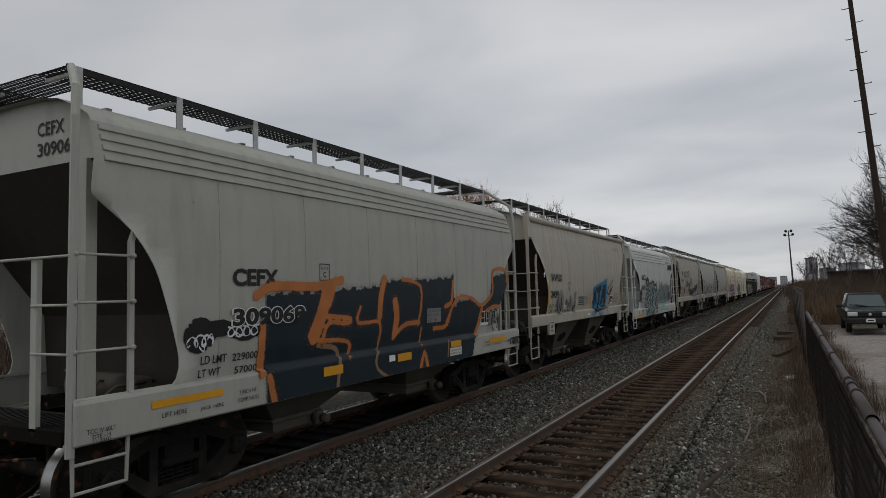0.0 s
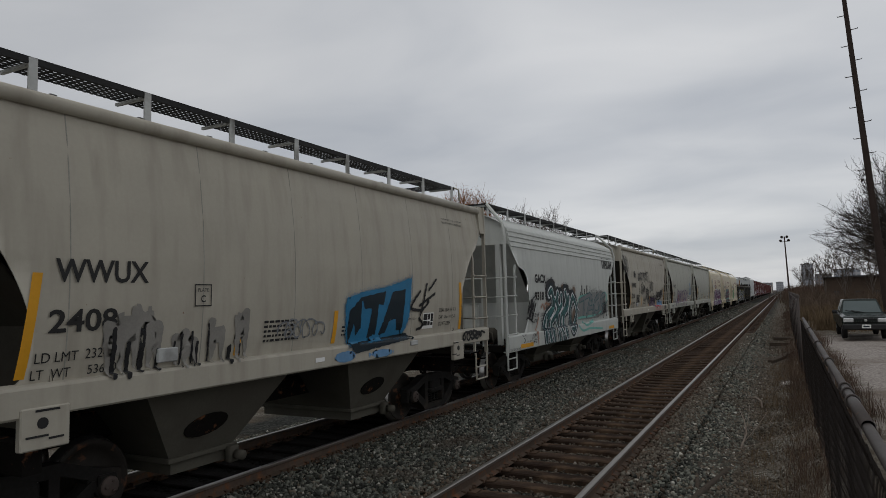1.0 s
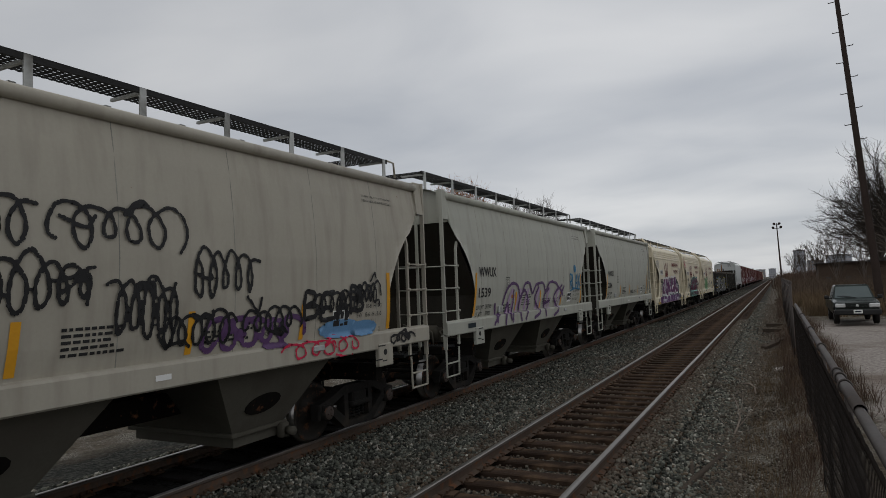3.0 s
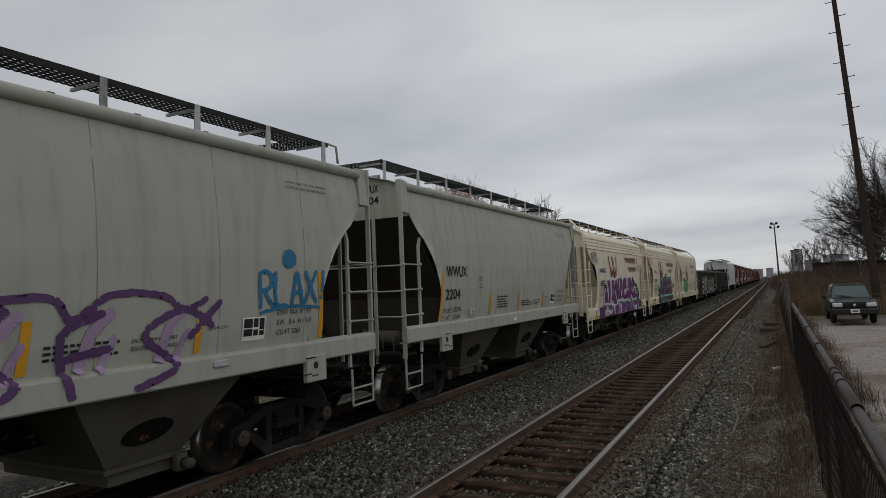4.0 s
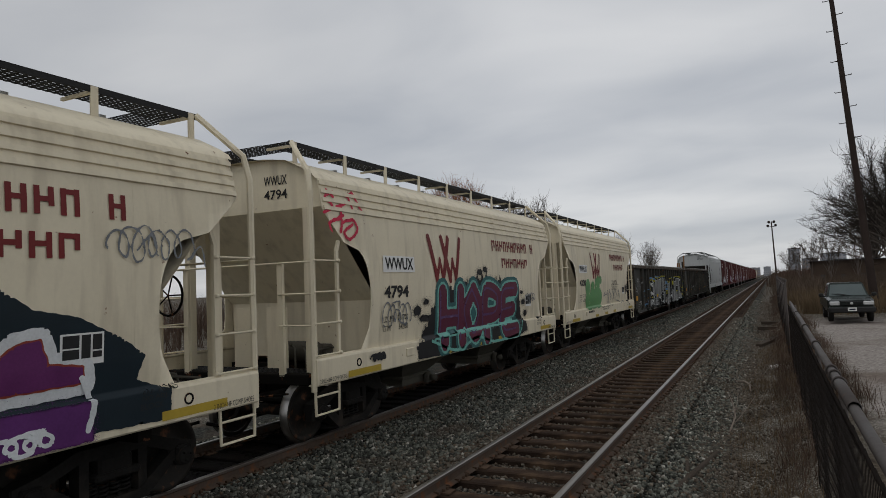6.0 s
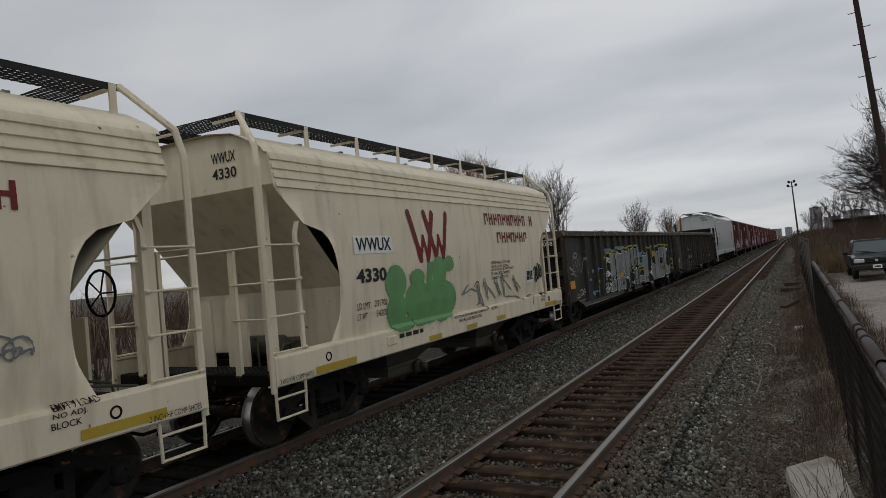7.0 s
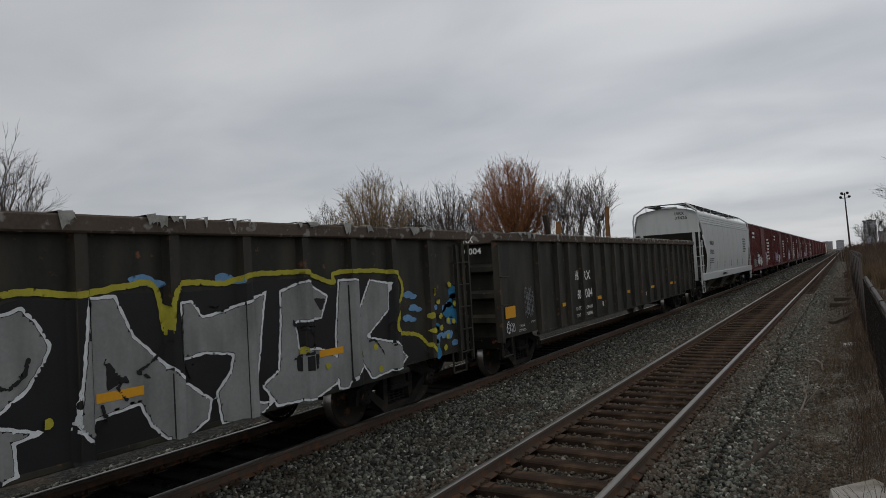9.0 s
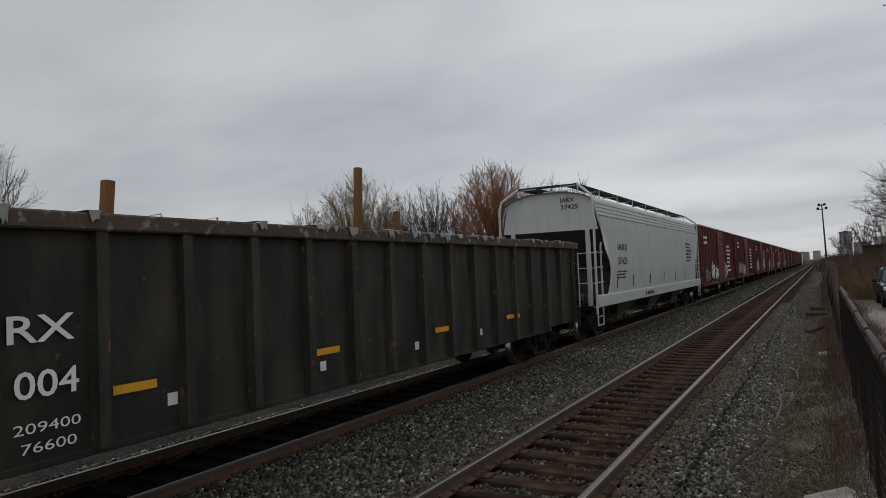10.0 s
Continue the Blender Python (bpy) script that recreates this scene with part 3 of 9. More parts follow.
def mirrored(me):
    c = me.copy()
    c.transform(Matrix.Diagonal((-1, 1, 1, 1)))
    c.flip_normals()
    return c


SIDE_FRAME = side_frame_mesh()
SIDE_FRAME_M = mirrored(SIDE_FRAME)


def coil_mesh():
    b = Build()
    b.tube([(0.055 * math.cos(a), 0.055 * math.sin(a), 0.0265 * a / 6.283 * 1.7) for a in [k * math.pi / 5 for k in range(46)]], 0.016, 5)
    return b.mesh("spring", M["truck_iron"], True)


COIL = coil_mesh()
BOLSTER = Build().box(-1.12, 1.12, -0.20, 0.20, 0.46, 0.68, bev=0.03).box(-1.16, 1.16, -0.27, 0.27, 0.44, 0.52, bev=0.02).mesh("bolster", M["truck_iron"])
ADAPTER = Build().box(0.93, 1.13, -0.11, 0.11, 0.46, 0.58, bev=0.02).lathe([(0.90, 0.105), (0.92, 0.125), (1.08, 0.125), (1.10, 0.10)], n=16, centre=(0, 0, WHEEL_R)).mesh("bearing_adapter", M["truck_iron"])
ADAPTER_M = mirrored(ADAPTER)
BRAKE = Build().tube([(-0.85, 0, 0.36), (0.85, 0, 0.36)], 0.035, 6).tube([(-0.85, 0, 0.36), (0, 0.16, 0.40), (0.85, 0, 0.36)], 0.025, 6).box(0.68, 0.84, 0.0, 0.07, 0.22, 0.56, bev=0.02).box(-0.84, -0.68, 0.0, 0.07, 0.22, 0.56, bev=0.02).mesh("brake_beam", M["under"])


def bogies(car, centres, blue=False):
    for c in centres:
        for s, me in ((1, SIDE_FRAME), (-1, SIDE_FRAME_M)):
            fr = part("side_frame", me, car, "", (0, c, 0))
            for q in (-0.2, -0.07, 0.07, 0.2):
                part("spring", COIL, fr, "", (s * 0.97, q, 0.225))
        part("bolster", BOLSTER, car, "", (0, c, 0))
        for q in (-0.889, 0.889):
            wheelsets.append(part("wheelset", WHEELSET_BLUE if blue else WHEELSET, car, "steel wheels on an axle", (0, c + q, WHEEL_R)))
            for me in (ADAPTER, ADAPTER_M):
                part("bearing_adapter", me, car, "", (0, c + q, 0))
        part("brake_beam", BRAKE, car, "", pose(0, c + 0.36, 0, 0, 0, 0))
        part("brake_beam", BRAKE, car, "", pose(0, c - 0.36, 0, 0, 0, 180))


def coupler_mesh():
    b = Build()
    b.box(-0.09, 0.09, -0.45, 0.6, 0.74, 0.92, bev=0.02)
    b.prism([(-0.16, -0.42), (0.14, -0.38), (0.20, -0.60), (0.05, -0.66), (0.02, -0.56), (-0.12, -0.55), (-0.2, -0.66)], "z", 0.68, 0.98)
    b.tube([(0.28, -0.05, 0.82), (0.33, -0.3, 0.56), (0.25, -0.52, 0.46), (0.1, -0.62, 0.5)], 0.026, 6)
    b.tube([(-0.9, -0.02, 0.86), (0.25, -0.08, 0.76), (1.1, -0.02, 0.86)], 0.018, 6)
    return b.mesh("coupler", M["under"])


COUPLER = coupler_mesh()

# ---------------------------------------------------------------- train: covered hoppers
def curve_pts(pts, k=6):
    """A smooth run of points through the given ones."""
    out = []
    P = [pts[0]] + list(pts) + [pts[-1]]
    for i in range(1, len(P) - 2):
        p0, p1, p2, p3 = [np.array(q, float) for q in P[i - 1:i + 3]]
        for j in range(k):
            t = j / k
            out.append(tuple(0.5 * ((2 * p1) + (-p0 + p2) * t + (2 * p0 - 5 * p1 + 4 * p2 - p3) * t * t + (-p0 + 3 * p1 - 3 * p2 + p3) * t ** 3)))
    out.append(tuple(pts[-1]))
    return out


class Kind:
    """The shape of one kind of covered hopper: side profile, end outline, sill."""
    def __init__(self, L, side, outline, sill, roof_z, board_z, ribbed, post_top):
        self.L, self.side, self.outline, self.sill, self.roof_z, self.board_z, self.ribbed, self.post_top = L, side, outline, sill, roof_z, board_z, ribbed, post_top

    def hw(self, z):
        zs, ws = zip(*[(b, a) for a, b in self.side])
        return float(np.interp(z, zs, ws))


SMOOTH = Kind(11.35,
              [(1.52, 1.60), (1.575, 1.9), (1.61, 2.3), (1.622, 2.8), (1.60, 3.3), (1.545, 3.8), (1.47, 4.20)],
              [(0.24, 4.22), (0.26, 3.72), (0.62, 3.32)] + curve_pts([(0.72, 3.28), (1.10, 2.86), (1.36, 2.35), (1.42, 1.95), (1.38, 1.72), (1.28, 1.60)], 4),
              (1.36, 1.66, 1.60), 4.55, 4.80, False, 4.32)
RIBBED = Kind(11.45,
              [(1.55, 1.36), (1.59, 1.7), (1.615, 2.2), (1.622, 2.7), (1.61, 3.2), (1.585, 3.55), (1.48, 4.02)],
              [(0.30, 4.02), (0.27, 3.52), (0.76, 3.06)] + curve_pts([(0.84, 3.03), (1.16, 2.95), (1.36, 2.72), (1.46, 2.35), (1.44, 1.8), (1.30, 1.50), (1.22, 1.36)], 4),
              (0.97, 1.38, 1.62), 4.42, 4.66, True, 4.14)
CYL = Kind(11.15,
           [(1.55, 1.36), (1.59, 1.7), (1.615, 2.2), (1.622, 2.9), (1.61, 3.4), (1.585, 3.72), (1.46, 4.12)],
           [(0.22, 4.12), (0.20, 3.72), (0.15, 3.36)] + curve_pts([(0.58, 3.05), (0.85, 2.69), (1.02, 2.25), (1.19, 1.70), (1.18, 1.48), (1.08, 1.36)], 4),
           (0.99, 1.42, 1.62), 4.5, 4.80, True, 4.45)
GRAIN = Kind(19.2,
             [(1.55, 1.45), (1.59, 1.8), (1.62, 2.3), (1.622, 3.0), (1.61, 3.6), (1.585, 3.95), (1.46, 4.42)],
             [(0.30, 4.42), (0.28, 3.80), (0.62, 3.40)] + curve_pts([(0.9, 2.9), (1.35, 2.5), (1.45, 2.1), (1.38, 1.75), (1.25, 1.45)], 4),
             (1.10, 1.47, 1.62), 4.75, 4.98, True, 4.6)


def seam_places(kind):
    return np.linspace(1.75, kind.L - 1.75, 6 if kind.L < 15 else 10)


def side_sheet(kind, s):
    """One bowed side of thin plate, cut to the end outline at both ends, with weld seams."""
    b = Build()
    zs = sorted({round(z, 3) for _, z in kind.side} | {round(float(z), 3) for z in np.linspace(kind.side[0][1], kind.side[-1][1], 26)})
    oz = sorted(kind.outline, key=lambda p: p[1])
    L = kind.L
    seams = seam_places(kind)
    us = sorted(set(np.linspace(0, L, 30)) | {q + d for q in seams for d in (-0.3, -0.16, -0.08, -0.03, 0, 0.03, 0.08, 0.16, 0.3)})
    rows = []
    for z in zs:
        u0 = float(np.interp(z, [p[1] for p in oz], [p[0] for p in oz]))
        full = min(1.0, (z - kind.side[0][1]) / 0.3, (kind.side[-1][1] - z) / 0.5)
        row = []
        for u in us:
            dip = sum(math.exp(-((u - q) / 0.11) ** 2) for q in seams) * 0.011 * full
            row.append((s * (kind.hw(z) - dip), min(max(u, u0), L - u0), z))
        rows.append(row)
    n = len(us)
    pts = [p for r in rows for p in r]
    inner = [(x - s * 0.012, y, z) for x, y, z in pts]
    faces = [(i * n + k, i * n + k + 1, (i + 1) * n + k + 1, (i + 1) * n + k) for i in range(len(zs) - 1) for k in range(n - 1)]
    m = len(pts)
    allf = faces + [tuple(m + q for q in reversed(f)) for f in faces]
    edge = [(i * n, (i + 1) * n) for i in range(len(zs) - 1)] + [(i * n + n - 1, (i + 1) * n + n - 1) for i in range(len(zs) - 1)]
    allf += [(a, c, c + m, a + m) for a, c in edge]
    b.add(pts + inner, allf)
    return b


def seam_build(kind, us):
    b = Build()
    z0, z1 = kind.side[0][1] + 0.05, kind.side[-1][1] - 0.05
    if kind.ribbed:
        z1 = kind.side[-2][1] - 0.03
    for u in us:
        zs = np.linspace(z0, z1, 12)
        for s in (-1, 1):
            pts = []
            for z in zs:
                w = kind.hw(z)
                w -= 0.011 * min(1.0, (z - kind.side[0][1]) / 0.3, (kind.side[-1][1] - z) / 0.5)
                pts += [(s * (w + 0.001), u - 0.007, z), (s * (w + 0.004), u, z), (s * (w + 0.001), u + 0.007, z)]
            b.add(pts, [q for i in range(11) for q in ((i * 3, i * 3 + 1, i * 3 + 4, i * 3 + 3), (i * 3 + 1, i * 3 + 2, i * 3 + 5, i * 3 + 4))])
    return b


def grating_build(kind):
    """Running boards of open grating on both sides of the roof and across the ends."""
    b = Build()
    L, z = kind.L, kind.board_z
    for s in (-1, 1):
        x0, x1 = sorted((s * 0.42, s * 0.98))
        b.box(x1 - 0.03 if s > 0 else x0, x1 if s > 0 else x0 + 0.03, 0.30, L - 0.30, z - 0.07, z)
        for x in np.arange(x0 + 0.02, x1 - 0.01, 0.07):
            b.box(x, x + 0.026, 0.32, L - 0.32, z - 0.016, z - 0.004)
        for y in np.arange(0.32, L - 0.3, 0.085):
            b.box(x0, x1, y, y + 0.036, z - 0.014, z - 0.006)
    for y0 in (0.30, L - 0.85):
        for x in np.arange(-0.42, 0.42, 0.062):
            b.box(x, x + 0.012, y0, y0 + 0.55, z - 0.016, z - 0.004)
        for y in np.arange(y0, y0 + 0.55, 0.075):
            b.box(-0.42, 0.42, y, y + 0.022, z - 0.014, z - 0.006)
    return b


RUNG_S = Build().tube([(0, 0.0, 0), (0, 0.62, 0)], 0.013, 6).tube([(0.01, 0.0, 0), (0.045, 0.0, 0)], 0.03, 8).tube([(0.01, 0.62, 0), (0.045, 0.62, 0)], 0.03, 8)


def covered_hopper(kind, paint, name, label, slope_paint, boards, brackets):
    """One covered hopper with its body, roof, sills, end cages, ladders, hoppers and running gear, standing at its near end."""
    L = kind.L
    z0s, z1s, ws = kind.sill
    car = thing(name, label, "freight car", "freight cars of the train")
    for s in (1, -1):
        part("side_sheet", side_sheet(kind, s).mesh("side_sheet", M[paint], True), car)
    part("weld_seams", seam_build(kind, seam_places(kind)).mesh("weld_seams", M["weld" if paint in ("lightgrey", "grey", "tan_grey") else paint], True, False), car)["kind"] = "stuff"
    # roof with a rounded shoulder
    wt, zt = kind.side[-1]
    n = 14
    b = Build()
    if kind.ribbed:
        ring = [(wt, zt), (wt - 0.05, zt + 0.07), (wt - 0.22, zt + 0.17), (wt - 0.55, kind.roof_z - 0.07), (0.5, kind.roof_z - 0.01), (0, kind.roof_z)]
    else:
        ring = [(wt, zt), (wt - 0.03, zt + 0.05), (wt - 0.3, zt + 0.17), (wt - 0.7, kind.roof_z - 0.09), (0.4, kind.roof_z - 0.015), (0, kind.roof_z)]
    ring = ring + [(-x, z) for x, z in reversed(ring[:-1])]
    a0 = 0.24
    b.add([(x, y, z) for y in (a0, L - a0) for x, z in ring], [(k, k + 1, len(ring) + k + 1, len(ring) + k) for k in range(len(ring) - 1)])
    part("roof", b.mesh("roof", M[paint], True), car)
    # roof hatches
    hb = Build().box(-0.3, 0.3, 0.7, L - 0.7, kind.roof_z - 0.02, kind.roof_z + 0.10, bev=0.03)
    for y in np.linspace(1.2, L - 1.2, 9):
        hb.box(-0.36, 0.36, y - 0.04, y + 0.04, kind.roof_z + 0.05, kind.roof_z + 0.14)
    part("roof_hatch", hb.mesh("roof_hatch", M["galv"]), car, "long grey roof hatch")
    # eaves
    if kind.ribbed:
        za, zb = kind.side[-2][1], kind.side[-1][1]
        for s in (1, -1):
            for k, f in enumerate((0.03, 0.30, 0.57, 0.84)):
                zz = za + (zb - za) * f
                h = (zb - za) * 0.085
                w = kind.hw(zz)
                rb = Build().prism([(s * (w - 0.02), zz - h), (s * (w + 0.03), zz - h * 0.5), (s * (w + 0.018), zz + h * 0.9), (s * (w - 0.03), zz + h)], "y", 0.30, L - 0.30)
                part("eave_rib", rb.mesh("eave_rib", M[paint]), car)
    else:
        for s in (1, -1):
            part("eave_tube", Build().tube([(s * (wt + 0.02), 0.24, zt + 0.02), (s * (wt + 0.02), L - 0.24, zt + 0.02)], 0.075, 12).mesh("eave_tube", M[paint], True), car)
    # side sills
    for s in (1, -1):
        sb = Build()
        x0, x1 = sorted((s * (ws - 0.16), s * ws))
        e0, e1 = sorted((s * (ws - 0.02), s * (ws + 0.004)))
        sb.prism([(s * (ws - 0.10), z1s), (s * (ws - 0.015), z1s - 0.02), (s * ws, z1s - 0.05), (s * ws, z0s + 0.02), (s * (ws - 0.02), z0s), (s * (ws - 0.16), z0s), (s * (ws - 0.16), z0s + 0.02), (s * (ws - 0.04), z0s + 0.03), (s * (ws - 0.06), z1s - 0.06), (s * (ws - 0.10), z1s - 0.03)], "y", 0.0, L)
        part("side_sill", sb.mesh("side_sill", M[paint]), car)
    # ends: top wall, slope sheet, bulkhead, posts, platform
    for near in (True, False):
        def Y(u):
            return u if near else L - u
        eb = Build()
        wtop = kind.post_top - 0.1
        bend = 3.68 if not kind.ribbed else (3.5 if kind is GRAIN else kind.side[-2][1] + 0.05)
        u1 = 0.34
        ring2 = [(x * 0.985, z) for x, z in ring if True]
        face = ring2 + [(-kind.hw(bend) * 0.985, bend), (kind.hw(bend) * 0.985, bend)]
        eb.add([(x, Y(u1), z) for x, z in face] + [(x, Y(u1 + 0.02), z) for x, z in face],
               [tuple(range(len(face))), tuple(range(2 * len(face) - 1, len(face) - 1, -1))])
        part("end_wall", eb.mesh("end_wall", M[paint]), car)
        ub, zb2 = 1.62, 2.15
        sl = Build()
        wa, wb = kind.hw(bend) - 0.02, kind.hw(zb2) - 0.02
        sl.add([(-wa, Y(u1), bend), (wa, Y(u1), bend), (wb, Y(ub), zb2), (-wb, Y(ub), zb2), (-wa, Y(u1 + 0.03), bend), (wa, Y(u1 + 0.03), bend), (wb, Y(ub + 0.03), zb2), (-wb, Y(ub + 0.03), zb2)],
               [(0, 1, 2, 3), (7, 6, 5, 4)])
        sl.add([(-wb, Y(ub), zb2), (wb, Y(ub), zb2), (1.5, Y(ub), 1.2), (-1.5, Y(ub), 1.2), (-wb, Y(ub + 0.03), zb2), (wb, Y(ub + 0.03), zb2), (1.5, Y(ub + 0.03), 1.2), (-1.5, Y(ub + 0.03), 1.2)], [(0, 1, 2, 3), (7, 6, 5, 4)])
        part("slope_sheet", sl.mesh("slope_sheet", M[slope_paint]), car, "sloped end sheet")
        fb = Build()
        ya, yb = sorted((Y(0.02), Y(1.66)))
        pz = 1.10 if kind.ribbed else 1.12
        fb.box(-1.45, 1.45, *sorted((Y(0.0), Y(0.16))), pz - 0.12, pz + 0.04, bev=0.015)
        fb.box(-0.2, 0.2, ya, yb, pz - 0.32, pz)
        fb.box(-1.45, 1.45, *sorted((Y(1.45), Y(1.62))), pz - 0.28, pz)
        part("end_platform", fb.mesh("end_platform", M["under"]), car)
        gp = Build()
        for x in np.arange(-1.4, 1.4, 0.09):
            gp.box(x, x + 0.03, *sorted((Y(0.16), Y(0.62))), pz, pz + 0.03)
        gp.box(-1.42, 1.42, *sorted((Y(0.60), Y(0.64))), pz - 0.02, pz + 0.035)
        part("crossover_grating", gp.mesh("crossover_grating", M["grating"]), car)
        part("coupler", COUPLER, car, "", pose(0, 0, 0) if near else pose(0, L, 0, 0, 0, 180))
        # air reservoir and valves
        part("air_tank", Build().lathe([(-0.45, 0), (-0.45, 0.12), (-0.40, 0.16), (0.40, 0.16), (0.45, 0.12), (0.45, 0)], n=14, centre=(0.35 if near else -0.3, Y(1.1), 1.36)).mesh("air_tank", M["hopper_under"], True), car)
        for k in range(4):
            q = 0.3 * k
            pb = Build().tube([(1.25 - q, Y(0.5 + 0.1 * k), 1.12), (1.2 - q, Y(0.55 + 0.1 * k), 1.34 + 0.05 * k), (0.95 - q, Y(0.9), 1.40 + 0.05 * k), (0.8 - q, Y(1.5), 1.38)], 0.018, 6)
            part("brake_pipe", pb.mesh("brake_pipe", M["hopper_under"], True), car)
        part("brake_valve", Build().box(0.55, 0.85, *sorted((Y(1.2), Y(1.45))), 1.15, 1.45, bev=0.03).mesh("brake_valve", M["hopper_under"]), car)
        for s in (1, -1):
            xo = ws - 0.03
            pbld = Build()
            x0, x1 = sorted((s * (xo - 0.075), s * xo))
            # corner post with its bent head
            if kind.ribbed:
                top = kind.post_top
                pbld.tube([(s * (xo - 0.03), Y(0.0), 0.9), (s * (xo - 0.03), Y(0.02), top - 0.35), (s * (xo - 0.09), Y(0.06), top - 0.05), (s * 0.98, Y(0.34), kind.board_z - 0.02)], 0.042, 6)
            else:
                pbld.box(x0, x1, *sorted((Y(0.0), Y(0.035))), 1.10, kind.post_top)
                pbld.prism([(s * (xo - 0.12), 3.72), (s * (xo + 0.0), 3.72), (s * (xo - 0.05), kind.post_top), (s * (xo - 0.14), kind.post_top)], "y", Y(0.03), Y(0.27))
            part("corner_post", pbld.mesh("corner_post", M[paint]), car)
            eb2 = Build()
            xi = xo - 0.62
            if kind.ribbed:
                eb2.box(*sorted((s * xi - 0.05, s * xi + 0.05)), *sorted((Y(0.0), Y(0.05))), pz, 2.75)
                eb2.box(*sorted((s * (xo - 0.28), s * (xo - 0.40))), *sorted((Y(0.30), Y(0.42))), pz, bend)
                if kind is RIBBED:
                    eb2.box(*sorted((s * 0.15, s * 0.55)), *sorted((Y(0.62), Y(0.66))), pz, 2.1)
            else:
                eb2.box(*sorted((s * xi - 0.03, s * xi + 0.03)), *sorted((Y(0.0), Y(0.03))), pz - 0.12, 3.85)
            part("end_post", eb2.mesh("end_post", M[paint]), car)
            lad = Build()
            ltop = 3.25 if not kind.ribbed else 3.05
            lx = xo - 0.03
            lad.box(*sorted((s * (lx - 0.03), s * (lx + 0.012))), *sorted((Y(0.60), Y(0.655))), (1.16 if not kind.ribbed else 1.0), ltop - 0.12)
            lad.prism([(Y(0.60), ltop - 0.12), (Y(0.655), ltop - 0.12), (Y(0.72), ltop + 0.05), (Y(0.665), ltop + 0.05)], "x", s * (lx - 0.03), s * (lx + 0.012))
            # step stirrup
            lad.tube([(s * lx, Y(0.02), 1.12), (s * lx, Y(0.03), 0.56), (s * lx, Y(0.58), 0.56), (s * lx, Y(0.6), 1.12)], 0.022, 6)
            lad.tube([(s * lx, Y(0.03), 0.82), (s * lx, Y(0.58), 0.82)], 0.016, 6)
            lo = part("ladder", lad.mesh("ladder", M[paint]), car)
            for zz in (1.40, 1.86, 2.32, 2.78):
                r1 = Build().tube([(s * (lx + 0.02), Y(0.02), zz), (s * (lx + 0.02), Y(0.64), zz)], 0.014, 6)
                for q in (0.02, 0.63):
                    r1.tube([(s * (lx - 0.02), Y(q), zz), (s * (lx + 0.045), Y(q), zz)], 0.026, 8)
                part("rung", r1.mesh("rung", M[paint], True), lo)
                if zz > 1.5:
                    r2 = Build().tube([(s * xi, Y(-0.02), zz - 0.02), (s * (xo - 0.02), Y(-0.02), zz - 0.02)], 0.014, 6)
                    part("rung", r2.mesh("rung", M[paint], True), lo)
        part("crossover_rail", Build().tube([(-0.95, Y(-0.01), 2.76), (0.95, Y(-0.01), 2.76)], 0.016, 6).mesh("crossover_rail", M[paint], True), car)
    # hand brake wheel on the far end
    hbw = Build().tube([(0.55 + 0.26 * math.cos(a), L - 0.45, 2.35 + 0.26 * math.sin(a)) for a in [k * math.pi / 10 for k in range(21)]], 0.016, 6, 0, False)
    for k in range(5):
        a = k * 2 * math.pi / 5
        hbw.tube([(0.55, L - 0.45, 2.35), (0.55 + 0.26 * math.cos(a), L - 0.45, 2.35 + 0.26 * math.sin(a))], 0.010, 5)
    part("brake_wheel", hbw.mesh("brake_wheel", M["under"], True), car)
    # discharge hoppers
    nh = 2 if L < 15 else 3
    span = (L - 3.2) / nh
    for k in range(nh):
        c = L / 2 + (k - (nh - 1) / 2) * (3.6 if nh == 2 else 4.9)
        t = 1.22 if nh == 2 else 1.9
        zt2, zb3 = z0s + 0.12, (0.52 if not kind.ribbed else 0.62)
        wbt, wtp = 0.98, 1.45
        hbld = Build()
        hbld.add([(-wtp, c - t, zt2), (wtp, c - t, zt2), (wtp, c + t, zt2), (-wtp, c + t, zt2), (-wbt, c - 0.5, zb3), (wbt, c - 0.5, zb3), (wbt, c + 0.5, zb3), (-wbt, c + 0.5, zb3)],
                 [(0, 1, 5, 4), (1, 2, 6, 5), (2, 3, 7, 6), (3, 0, 4, 7), (4, 5, 6, 7)])
        ho = part("discharge_hopper", hbld.mesh("discharge_hopper", M["hopper_under"]), car, "grimy sloped discharge hopper, colour darkened for underside shade")
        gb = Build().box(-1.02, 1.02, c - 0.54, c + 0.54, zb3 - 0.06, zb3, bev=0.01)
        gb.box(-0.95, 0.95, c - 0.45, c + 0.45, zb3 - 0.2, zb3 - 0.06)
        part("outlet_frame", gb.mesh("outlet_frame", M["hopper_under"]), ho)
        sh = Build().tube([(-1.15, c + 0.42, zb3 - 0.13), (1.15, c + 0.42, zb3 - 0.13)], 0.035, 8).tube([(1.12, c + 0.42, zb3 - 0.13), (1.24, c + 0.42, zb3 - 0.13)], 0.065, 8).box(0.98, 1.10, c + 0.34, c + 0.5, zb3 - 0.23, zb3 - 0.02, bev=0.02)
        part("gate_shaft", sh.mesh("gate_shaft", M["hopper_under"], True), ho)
        if not kind.ribbed:
            hx = 1.18
            hc = Build()
            ov = [(c + 0.2 * math.cos(a) * 1.6 - 0.1 + 0.05 * math.sin(a), 0.86 + 0.14 * math.sin(a)) for a in [q * math.pi / 8 for q in range(16)]]
            f = lambda z: wbt + (wtp - wbt) * (z - zb3) / (zt2 - zb3)
